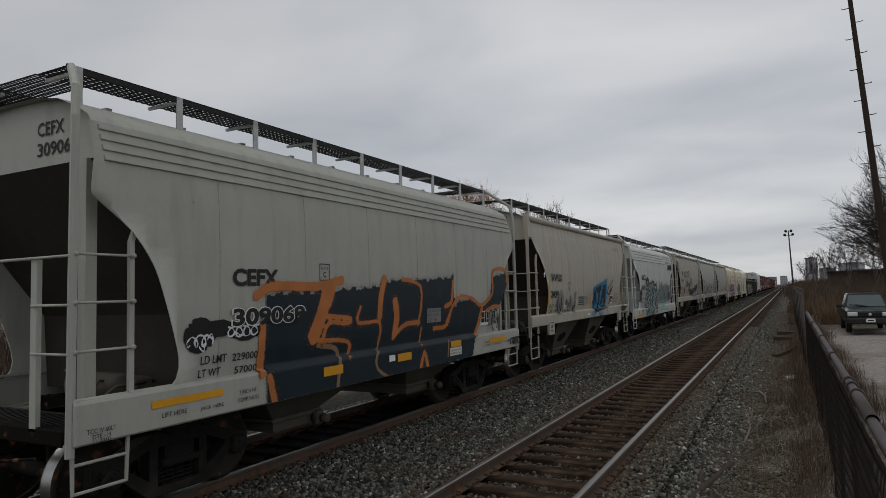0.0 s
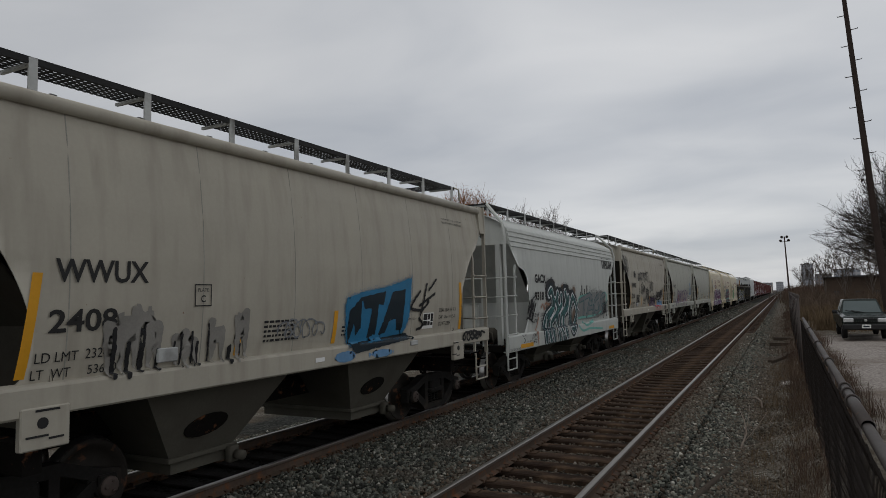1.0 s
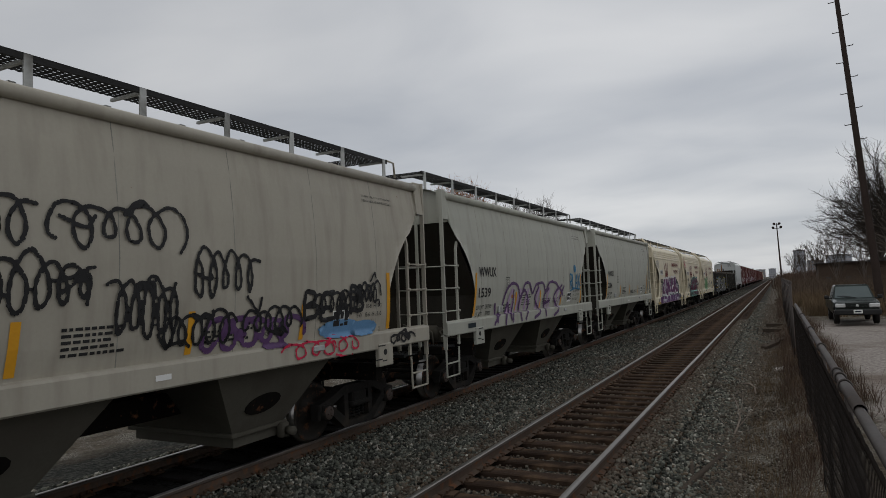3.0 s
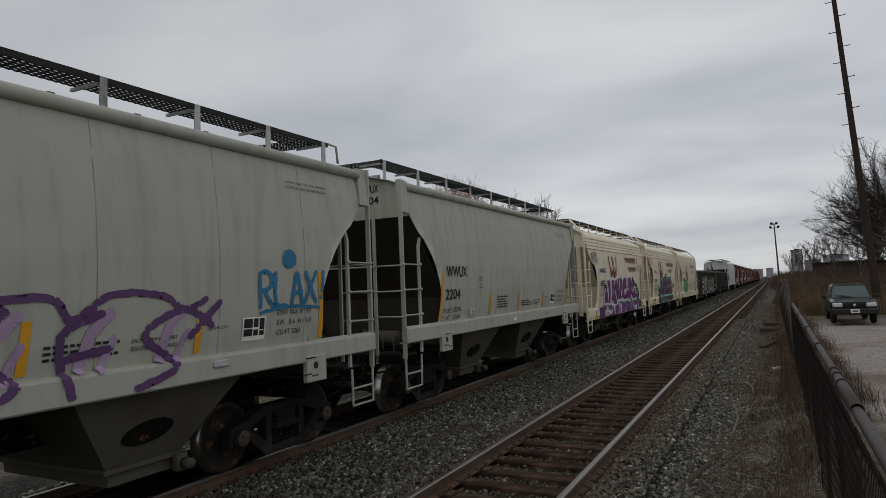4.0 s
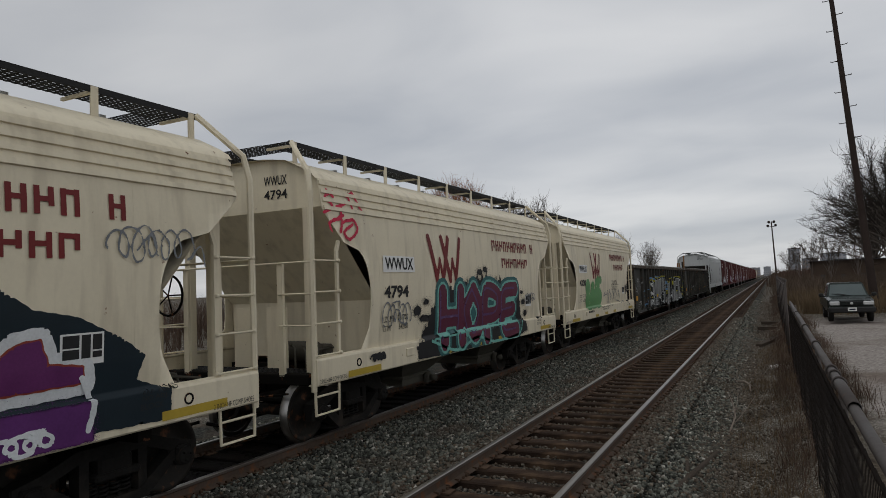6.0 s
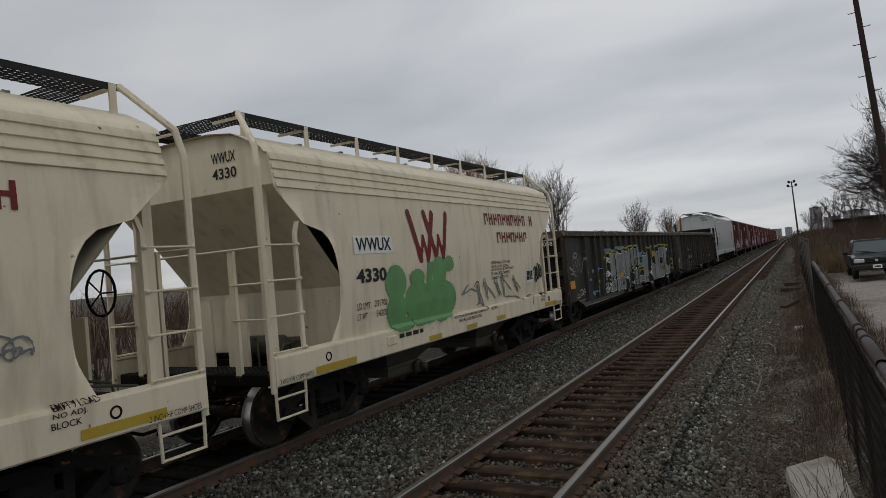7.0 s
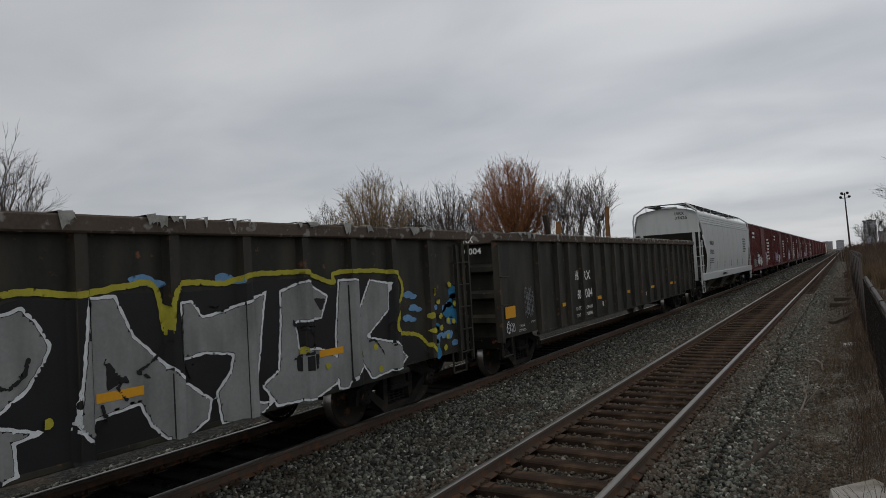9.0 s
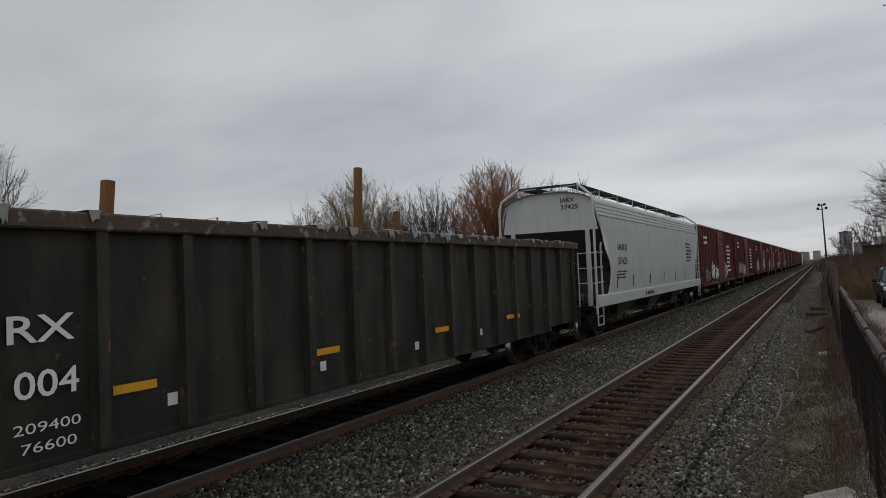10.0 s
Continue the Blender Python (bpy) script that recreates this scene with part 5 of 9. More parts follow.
        V = np.array([self.place(float(a), float(c), self.off) for a, c in zip(U2.ravel()[used], Z2.ravel()[used])])
        F = inv.reshape(F.shape)
        if self.fuzz:
            # overspray: fine specks that thin out away from the edge
            rg = np.random.RandomState(len(F) % 1000)
            jz, ju = np.nonzero((D > -0.01) & (D < 0.16) & (Z > self.low + 0.02))
            cnt = rg.poisson(self.fuzz * (h / 0.03) ** 2 * 26 * np.exp(-np.maximum(D[jz, ju], 0) / 0.022))
            su = np.repeat(U[jz, ju], cnt) + rg.uniform(-0.6, 0.6, cnt.sum()) * h
            sz = np.repeat(Z[jz, ju], cnt) + rg.uniform(-0.6, 0.6, cnt.sum()) * h
            r = rg.uniform(0.0012, 0.003, len(su))
            spots = [self.place(float(a + i * e), float(c + j * e), self.off) for a, c, e in zip(su, sz, r) for i, j in ((-1, -1), (1, -1), (1, 1), (-1, 1))]
            if spots:
                F = np.concatenate([F, len(V) + np.arange(len(spots)).reshape(-1, 4)])
                V = np.concatenate([V, np.array(spots)])
        ob = part("graffiti", quick_mesh("graffiti", V, F, M[self.mat]), self.car, label)
        ob["kind"] = "stuff"
        return ob


GLYPHS = {
    "A": [[(0, 0), (0.2, 0.5), (0.5, 1), (0.8, 0.5), (1, 0)], [(0.2, 0.36), (0.8, 0.36)]], "B": [[(0, 0), (0, 1), (0.8, 0.85), (0.7, 0.58), (0.1, 0.52), (0.95, 0.4), (0.85, 0.05), (0, 0)]],
    "C": [[(1, 0.85), (0.5, 1), (0, 0.5), (0.5, 0), (1, 0.15)]], "E": [[(1, 1), (0.1, 0.95), (0, 0.5), (0.1, 0.05), (1, 0)], [(0.05, 0.5), (0.8, 0.52)]],
    "I": [[(0.5, 0), (0.5, 1)]], "H": [[(0, 0), (0, 1)], [(1, 0), (1, 1)], [(0, 0.5), (1, 0.5)]], "K": [[(0, 0), (0, 1)], [(1, 1), (0.1, 0.48), (1, 0)]], "L": [[(0, 1), (0, 0.05), (0.9, 0)]],
    "M": [[(0, 0), (0.1, 1), (0.5, 0.35), (0.9, 1), (1, 0)]], "N": [[(0, 0), (0, 1), (1, 0), (1, 1)]], "O": [[(0.5, 1), (0, 0.5), (0.5, 0), (1, 0.5), (0.5, 1)]],
    "P": [[(0, 0), (0, 1), (0.9, 0.9), (0.85, 0.5), (0, 0.45)]], "R": [[(0, 0), (0, 1), (0.9, 0.92), (0.85, 0.55), (0.1, 0.47)], [(0.3, 0.47), (1, 0)]],
    "S": [[(1, 0.88), (0.4, 1), (0.05, 0.75), (0.5, 0.5), (0.95, 0.25), (0.6, 0), (0, 0.1)]], "T": [[(0, 0.95), (1, 1)], [(0.5, 0.98), (0.5, 0)]], "U": [[(0, 1), (0.1, 0.15), (0.5, 0), (0.9, 0.15), (1, 1)]],
    "X": [[(0, 0), (1, 1)], [(0, 1), (1, 0)]], "W": [[(0, 1), (0.25, 0), (0.5, 0.6), (0.75, 0), (1, 1)]], "D": [[(0, 0), (0, 1), (0.8, 0.8), (0.95, 0.4), (0.6, 0.05), (0, 0)]],
}


def letter_strokes(word, u0, u1, z0, z1, seed=0, jig=0.06, slant=0.0):
    """The strokes of a hand-drawn word in a box."""
    rnd = random.Random(seed)
    n = len(word)
    cw = (u1 - u0) / n
    out = []
    for i, ch in enumerate(word):
        a, w = u0 + i * cw + 0.12 * cw, cw * 0.76
        dz = rnd.uniform(-jig, jig)
        for st in GLYPHS[ch]:
            out.append([(a + x * w + rnd.uniform(-1, 1) * jig * 0.4 + slant * y, z0 + dz + y * (z1 - z0) + rnd.uniform(-1, 1) * jig * 0.4) for x, y in st])
    return out


def piece(car, place, word, u0, u1, z0, z1, w, fill, edge, edge_w, shine=None, rim=None, seed=0, jig=0.06, level=1):
    strokes = letter_strokes(word, u0, u1, z0, z1, seed, jig)
    if rim:
        s = Spray(car, place, rim, level - 1, seed)
        for st in strokes:
            s.stroke(st, w + edge_w * 2.6)
        s.done()
    s = Spray(car, place, edge, level, seed)
    for st in strokes:
        s.stroke(st, w + edge_w)
    s.done()
    s = Spray(car, place, fill, level + 1, seed)
    for st in strokes:
        s.stroke(st, w)
    s.done()
    if shine:
        s = Spray(car, place, shine, level + 2, seed)
        for st in strokes:
            s.stroke([(a - w * 0.3, c + w * 0.1) for a, c in st], w * 0.14)
        s.done()


def tag(car, place, mat, u0, u1, z0, z1, seed, w=0.03, loops=5, level=3):
    """A quick looping signature that spells nothing."""
    rnd = random.Random(seed)
    s = Spray(car, place, mat, level, seed)
    pts = []
    n = loops * 7
    size = [rnd.uniform(0.45, 1.0) for _ in range(loops + 2)]
    ph = rnd.uniform(0, 6)
    step = (u1 - u0) / loops
    for k in range(n + 1):
        t = k / 7
        a = size[int(t)] * (1 - t % 1) + size[int(t) + 1] * (t % 1)
        ang = 6.283 * t + ph
        pts.append((u0 + (u1 - u0) * k / n + step * (0.62 * a + 0.1) * math.sin(ang), (z0 + z1) / 2 + (z1 - z0) / 2 * a * math.cos(ang) + rnd.uniform(-0.06, 0.06) * (z1 - z0)))
    s.stroke(pts, w)
    for _ in range(2):
        a = rnd.uniform(u0, u1)
        c = rnd.uniform(z0, z1)
        s.stroke([(a, c), (a + rnd.uniform(0.1, 0.3) * (u1 - u0), c + rnd.uniform(-0.3, 0.4) * (z1 - z0)), (a + 0.25 * (u1 - u0), c + rnd.uniform(-0.2, 0.2) * (z1 - z0))], w)
    s.done("sprayed tag")




def end_letters(car, kind, a, c, mat="black_paint"):
    """Number on the end wall that faces the camera's way."""
    def place(x, z, off):
        return (x, 0.335 - off, z)
    zt = kind.side[-1][1]
    for s, z in ((a, zt - 0.02), (c, zt - 0.24)):
        v, f = glyph_mesh(s, 0.015)
        wd = 0.115 * len(s)
        b = Build().add([place(0.42 + x * wd, z + y * 0.15, 0.004) for x, y in v], f)
        part("lettering", b.mesh("lettering", M[mat], fix=False), car, "painted lettering")


def smooth_marks(car, number, ld, lt, seed):
    P = PS
    end_letters(car, SMOOTH, "WWUX", number)
    letters(car, P, "WWUX", 1.60, 2.58, 2.545, 2.765)
    letters(car, P, number, 1.56, 2.24, 2.085, 2.30)
    letters(car, P, "LD LMT", 1.46, 1.86, 1.825, 1.915, bold=0.0)
    letters(car, P, ld, 1.93, 2.29, 1.83, 1.925, bold=0.0)
    letters(car, P, "LT  WT", 1.44, 1.80, 1.678, 1.765, bold=0.0)
    letters(car, P, lt, 1.97, 2.27, 1.68, 1.768, bold=0.0)
    plate_c(car, P, 3.18, 3.42, 2.29, 2.54)
    panel(car, P, 1.30, 1.39, 1.70, 2.63, "orange_tape", "reflector_tape", shear=0.1)
    for u in (3.82, 5.72, 7.66):
        panel(car, P, u, u + 0.09, 1.69, 2.17, "orange_tape", "reflector_tape", shear=0.03)
    panel(car, P, 9.92, 10.02, 1.68, 2.62, "orange_tape", "reflector_tape", shear=-0.06)
    chart_box(car, P, 8.40, 8.80, 1.76, 2.05)
    letters(car, P, "EXW 10-8  H  9-3", 9.02, 9.72, 2.05, 2.12, bold=0)
    letters(car, P, "EW   8-6  H 15-0", 9.02, 9.72, 1.92, 1.99, bold=0)
    letters(car, P, "CU FT 3281", 9.02, 9.50, 1.79, 1.86, bold=0)
    small_print(car, P, 4.3, 5.0, 1.80, 2.10, 5, seed)
    small_print(car, P, 5.95, 6.75, 1.78, 1.95, 3, seed + 1)
    letters(car, P, "OWNERSHIP SUBJECT TO A SECURITY AGREEMENT", 9.3, 10.2, 3.85, 3.89, bold=0)
    letters(car, P, "FILED WITH THE SURFACE TRANSPORTATION BOARD", 9.3, 10.18, 3.78, 3.82, bold=0)
    letters(car, P, "JOB F13015", 7.86, 8.16, 1.93, 1.98, bold=0)
    letters(car, P, "EACH COMPARTMENT", 6.85, 7.42, 1.88, 1.925, bold=0); letters(car, P, "BEFORE UNLOADING", 6.85, 7.42, 1.80, 1.845, bold=0)
    part("placard_holder", Build().box(1.56, 1.60, 2.72, 2.98, 1.71, 1.86, bev=0.01).mesh("placard_holder", M["galv"]), car)
    part("placard_holder", Build().box(1.60, 1.63, 7.9, 8.15, 1.50, 1.58, bev=0.01).mesh("placard_holder", M["galv"]), car)
    panel(car, P, 5.30, 5.50, 1.46, 1.52, "white_paint", "tag_reader_plate")
    for u in (1.55, 9.65):
        b = Build()
        for a, c, e in ((-0.1, 0.12, 0.05), (-0.18, 0.02, -0.17), (0.02, 0.16, -0.2)):
            patch(b, lambda q, z, o: (1.62 + o, q, z), u + a, u + c, 1.36 + e, 1.38 + e, 0.006)
        part("stencil_print", b.mesh("stencil_print", M["black_paint"], fix=False), car)


def cream_marks(car, number, seed):
    P = PR
    end_letters(car, RIBBED, "WWUX", number)
    panel(car, P, 1.84, 2.92, 2.61, 2.89, "white_paint", "white_patch", label="white repainted patch")
    letters(car, P, "WWUX", 1.90, 2.86, 2.65, 2.86, off=0.015)
    letters(car, P, number, 1.86, 2.68, 2.16, 2.38, bold=0.035)
    letters(car, P, "LD LMT", 1.84, 2.18, 1.76, 1.86, bold=0)
    letters(car, P, "LT WT", 1.84, 2.10, 1.60, 1.70, bold=0)
    letters(car, P, "231700", 2.30, 2.66, 1.77, 1.87, bold=0)
    letters(car, P, "54200", 2.34, 2.66, 1.61, 1.71, bold=0)
    # two crossed wide strokes as the line's emblem
    s = Spray(car, P, "red_brown", 0.4, 1)
    s.noise = 0.0
    for a, wd in (([(3.51, 3.29), (3.83, 2.46)], 0.135), ([(3.83, 2.46), (3.95, 2.87)], 0.075), ([(3.95, 2.87), (4.08, 2.45)], 0.085), ([(4.08, 2.45), (4.36, 3.3)], 0.135), ([(4.06, 3.3), (4.41, 2.45)], 0.135), ([(4.41, 2.45), (4.52, 2.88)], 0.075), ([(4.52, 2.88), (4.66, 2.47)], 0.085), ([(4.66, 2.47), (4.91, 3.3)], 0.12)):
        s.stroke(a, wd, False)
    s.done("maroon painted emblem")
    for u0, u1, z0, z1, n, gaps in ((6.66, 9.62, 3.12, 3.38, 12, (10,)), (7.24, 9.12, 2.72, 2.96, 7, ())):
        b = Build()
        w = (u1 - u0) / n
        for k in range(n):
            if k in gaps:
                continue
            a = u0 + k * w
            patch(b, P, a + 0.03, a + 0.085, z0, z1, 0.011)
            patch(b, P, a + w - 0.085, a + w - 0.03, z0 + (0.0 if k % 2 else 0.08), z1, 0.011)
            zz = z0 + (0.45 if k % 3 else 0.78) * (z1 - z0)
            patch(b, P, a + 0.085, a + w - 0.085, zz, zz + 0.05, 0.011)
        part("company_lettering", b.mesh("company_lettering", M["red_brown"], fix=False), car, "maroon company lettering as bars")
    letters(car, P, "APPLIED PARAGOULD 01-2006", 6.82, 7.9, 2.25, 2.315, bold=0.01)
    letters(car, P, "CAUTION: DO NOT USE STEAM,", 6.81, 7.8, 2.16, 2.225, bold=0.01)
    letters(car, P, "BOILING WATER OR SHARP OBJECTS", 6.8, 8.11, 2.09, 2.155, bold=0.01)
    letters(car, P, "TO CLEAN. ENTER CAR WITH", 6.79, 7.83, 2.01, 2.075, bold=0.01)
    letters(car, P, "CLEAN SOFT SOLED SHOES.", 6.78, 7.76, 1.92, 1.985, bold=0.01)
    letters(car, P, "NOTE: CAR HAS TWO COMPARTMENTS EQUIPPED WITH", 4.89, 6.4, 1.27, 1.33, bold=0.01)
    letters(car, P, "MINER MKE 10183K GRAVITY OUTLETS", 5.08, 6.12, 1.19, 1.25, bold=0.01)
    letters(car, P, "CAUTION:", 6.62, 6.95, 1.27, 1.34, bold=0.01)
    letters(car, P, "EMPTY LOAD", 9.76, 10.2, 1.34, 1.4, bold=0.01)
    letters(car, P, "NO ADJ.", 9.75, 10.07, 1.26, 1.32, bold=0.01)
    letters(car, P, "BLOCK", 9.73, 10.01, 1.18, 1.24, bold=0.01)
    chart_box(car, P, 8.90, 9.34, 1.72, 2.02)
    panel(car, P, 0.75, 1.68, 1.0, 1.10, "olive_tape", "reflector_tape")
    panel(car, P, 3.86, 4.33, 1.0, 1.09, "olive_tape", "reflector_tape")
    panel(car, P, 5.38, 5.86, 1.01, 1.10, "olive_tape", "reflector_tape")
    panel(car, P, 6.86, 7.34, 1.02, 1.11, "olive_tape", "reflector_tape")
    panel(car, P, 9.99, 10.91, 1.02, 1.12, "olive_tape", "reflector_tape")
    small_print(car, P, 2.9, 4.0, 1.16, 1.30, 1, seed + 3)
    letters(car, P, "2 INCH HF COMP SHOES", 0.05, 0.7, 1.005, 1.07, bold=0)
    letters(car, P, "2 INCH HF COMP SHOES", 10.7, 11.35, 1.005, 1.07, bold=0)
    part("jack_hole", Build().lathe([(1.60, 0.065), (1.627, 0.065), (1.627, 0.045), (1.6, 0.045)], n=14, centre=(0, 1.05, 1.2)).mesh("jack_hole", M["under"]), car)
    part("jack_hole", Build().lathe([(1.60, 0.065), (1.627, 0.065), (1.627, 0.045), (1.6, 0.045)], n=14, centre=(0, 10.35, 1.2)).mesh("jack_hole", M["under"]), car)
    part("placard_holder", Build().box(1.60, 1.645, 2.52, 2.78, 1.12, 1.26, bev=0.01).mesh("placard_holder", M["cream"]), car)


def all_marks():
    # light grey car with the navy piece
    P = PC
    end_letters(cef, CYL, "CEFX", "309069")
    letters(cef, P, "CEFX", 1.93, 2.72, 2.465, 2.68, bold=0.04)
    letters(cef, P, "309069", 1.90, 3.24, 1.97, 2.22, "white_paint", 0.075, off=0.024)
    letters(cef, P, "309069", 1.92, 3.22, 1.985, 2.205, bold=0.04, off=0.028)
    letters(cef, P, "LD LMT", 1.48, 1.86, 1.585, 1.68, bold=0.01); letters(cef, P, "229000", 1.95, 2.37, 1.58, 1.67, bold=0.01)
    letters(cef, P, "LT WT", 1.46, 1.78, 1.44, 1.53, bold=0.01); letters(cef, P, "57000", 2.0, 2.37, 1.425, 1.51, bold=0.01)
    plate_c(cef, P, 3.55, 3.78, 2.54, 2.78)
    panel(cef, P, 0.82, 1.77, 1.21, 1.29, "orange_tape", "reflector_tape")
    letters(cef, P, "2 INCH HF", 2.02, 2.30, 1.18, 1.23, bold=0); letters(cef, P, "COMP SHOES", 2.0, 2.34, 1.09, 1.14, bold=0)
    letters(cef, P, "LIFT HERE", 0.94, 1.26, 1.10, 1.15, bold=0); letters(cef, P, "JACK HERE", 1.44, 1.78, 1.08, 1.13, bold=0)
    letters(cef, P, "TCC IV 60LT", 0.12, 0.42, 1.09, 1.135, bold=0); letters(cef, P, "DTE - H", 0.18, 0.36, 1.04, 1.08, bold=0); letters(cef, P, "11-2010", 0.18, 0.36, 0.995, 1.035, bold=0)
    n = Spray(cef, P, "s_navy", 0, 4)
    n.area([(2.5, 2.36), (3.6, 2.40), (5.0, 2.44), (5.25, 2.54), (6.4, 2.56), (7.6, 2.62), (7.72, 2.66), (7.76, 2.2)], [(2.5, 1.0), (7.76, 1.0)], ragged=0.02)
    n.area([(7.7, 1.95), (7.9, 2.14), (8.5, 2.16), (9.0, 2.0), (9.45, 2.15), (9.62, 2.64), (10.4, 2.74), (10.46, 2.5)], [(7.7, 1.0), (8.5, 1.0), (8.7, 1.45), (9.2, 1.92), (10.0, 1.98), (10.46, 2.46)], ragged=0.008)
    n.done("blue-black sprayed letters")
    o = Spray(cef, P, "s_orange", 1, 5)
    for w, a in ((0.14, [(2.44, 1.97), (2.41, 1.37)]),
                 (0.15, [(2.32, 2.34), (2.62, 2.46), (3.5, 2.46), (4.07, 2.55)]),
                 (0.3, [(3.72, 2.38), (3.6, 2.06), (3.44, 1.77)]),
                 (0.08, [(3.54, 1.7), (4.24, 1.63), (4.24, 1.41)]),
                 (0.09, [(3.93, 2.53), (3.77, 2.19), (3.63, 2.05), (4.24, 1.98), (4.22, 1.91), (3.77, 1.93), (3.62, 1.64)]),
                 (0.07, [(4.54, 2.13), (4.49, 1.9), (5.07, 1.87), (5.06, 1.52)]),
                 (0.17, [(5.22, 2.57), (5.11, 2.28), (5.08, 1.97)]),
                 (0.2, [(5.54, 2.19), (5.6, 1.96), (5.54, 1.66)]),
                 (0.1, [(5.5, 1.6), (5.86, 1.79), (6.36, 1.81)]),
                 (0.08, [(5.78, 2.57), (6.36, 2.47), (6.42, 2.13), (6.31, 1.78)]),
                 (0.05, [(6.44, 1.71), (6.39, 1.41)]),
                 (0.11, [(7.67, 2.53), (7.61, 2.15), (7.35, 2.06)]),
                 (0.1, [(7.6, 1.98), (7.39, 1.69), (6.91, 1.67)]),
                 (0.09, [(7.4, 1.76), (7.88, 2.21), (8.53, 2.19), (8.98, 2.03), (9.44, 2.17), (9.63, 2.37), (9.64, 2.74), (10.04, 2.85), (10.42, 2.77), (10.44, 2.56)]),
                 (0.14, [(9.04, 1.95), (8.74, 1.44)]),
                 (0.09, [(9.24, 1.89), (9.64, 1.99), (9.99, 1.97)]),
                 (0.12, [(6.34, 1.01), (6.48, 1.26), (6.6, 0.99)]),
                 (0.13, [(2.54, 1.31), (2.62, 1.01)])):
        o.stroke(a, w * 0.8)
    o.fuzz = 0.35
    o.done("orange sprayed outline")
    o = Spray(cef, P, "s_beige", 1, 7)
    for w, a in ((0.07, [(3.54, 1.63), (3.86, 1.58), (4.0, 1.48), (3.96, 1.18), (3.92, 0.96)]), (0.06, [(5.05, 1.46), (4.94, 1.31), (4.99, 1.13), (5.32, 0.96)]), (0.05, [(7.44, 1.41), (7.39, 1.11)])):
        o.stroke(a, w)
    o.done("faded sprayed lines")
    k = Spray(cef, P, "s_black", 1, 6)
    k.blob(1.45, 1.92, 0.22, 0.20, 0.2).blob(1.75, 1.98, 0.2, 0.1, 0.2).blob(2.15, 1.93, 0.25, 0.12, 0.2)
    k.done("black sprayed blots")
    tag(cef, P, "s_white", 1.28, 1.60, 1.75, 1.95, 4, 0.018, 3); tag(cef, P, "s_white", 1.85, 2.35, 1.86, 2.0, 5, 0.018, 4)
    for u in (3.60, 5.56):
        panel(cef, P, u, u + 0.45, 1.19, 1.32, "orange_tape", "reflector_tape", 0.020)
    panel(cef, P, 7.50, 7.95, 1.26, 1.38, "orange_tape", "reflector_tape", 0.020); panel(cef, P, 7.46, 7.96, 1.10, 1.25, "plate_white", "notice_plate", 0.020)
    letters(cef, P, "CLOSE HOPPER GATES & ROOF", 7.48, 7.94, 1.185, 1.22, bold=0, off=0.026); letters(cef, P, "HATCHES BEFORE MOVING CAR", 7.48, 7.94, 1.125, 1.16, bold=0, off=0.026)
    panel(cef, P, 5.30, 5.48, 1.22, 1.32, "white_paint", "tag_reader_plate", 0.020)
    panel(cef, P, 9.34, 10.28, 1.20, 1.30, "orange_tape", "reflector_tape")
    letters(cef, P, "2 INCH HF", 9.08, 9.38, 1.21, 1.255, bold=0); letters(cef, P, "COMP SHOES", 9.05, 9.41, 1.14, 1.185, bold=0); letters(cef, P, "JACK HERE", 9.66, 9.98, 1.13, 1.175, bold=0); letters(cef, P, "LIFT HERE", 10.22, 10.54, 1.15, 1.195, bold=0)
    panel(cef, P, 6.62, 7.16, 1.78, 2.04, "s_silver", "stencil_patch", 0.020)
    letters(cef, P, "EXW 10 - 8  H  12 -10", 6.65, 7.13, 1.965, 2.02, bold=0, off=0.026); letters(cef, P, "EW   8 - 5  H 15 - 0", 6.65, 7.13, 1.885, 1.94, bold=0, off=0.026); letters(cef, P, "CU FT   3250", 6.65, 6.98, 1.80, 1.855, bold=0, off=0.026)
    chart_box(cef, P, 9.0, 9.42, 1.60, 1.90)
    tag(cef, P, "s_black", 9.45, 9.85, 1.5, 2.0, 9, 0.03, 3); tag(cef, P, "s_black", 10.6, 11.1, 1.05, 1.25, 10, 0.03, 4)

    # warm grey car with the blue tag
    P = PS
    smooth_marks(h2408, "2408", "232400", "53600", 20)
    s = Spray(h2408, P, "s_smoke", 1, 7)
    for u, zt in ((2.15, 2.12), (2.3, 2.2), (2.45, 2.28), (2.6, 2.25), (2.72, 2.1), (2.95, 1.95), (3.08, 2.0), (3.2, 1.9), (3.45, 2.1), (3.6, 2.0), (3.85, 2.15), (3.98, 2.2)):
        s.stroke([(u, zt), (u + 0.02, 1.7 - 0.1 * random.random())], 0.12, False, 0.03)
    s.done("smoky sprayed smears")
    k = Spray(h2408, P, "s_black", 2, 8).drips(2.1, 3.95, 1.6, 2.1, 16, 0.035); k.done("black drips")
    b = Spray(h2408, P, "s_blue", 1, 9).fill([(6.01, 2.24), (6.05, 2.35), (6.46, 2.44), (7.2, 2.53), (7.97, 2.69), (7.89, 1.97), (7.72, 1.7), (6.12, 1.61), (6.04, 1.89)])
    b.fuzz = 1.3
    b.done("blue sprayed block")
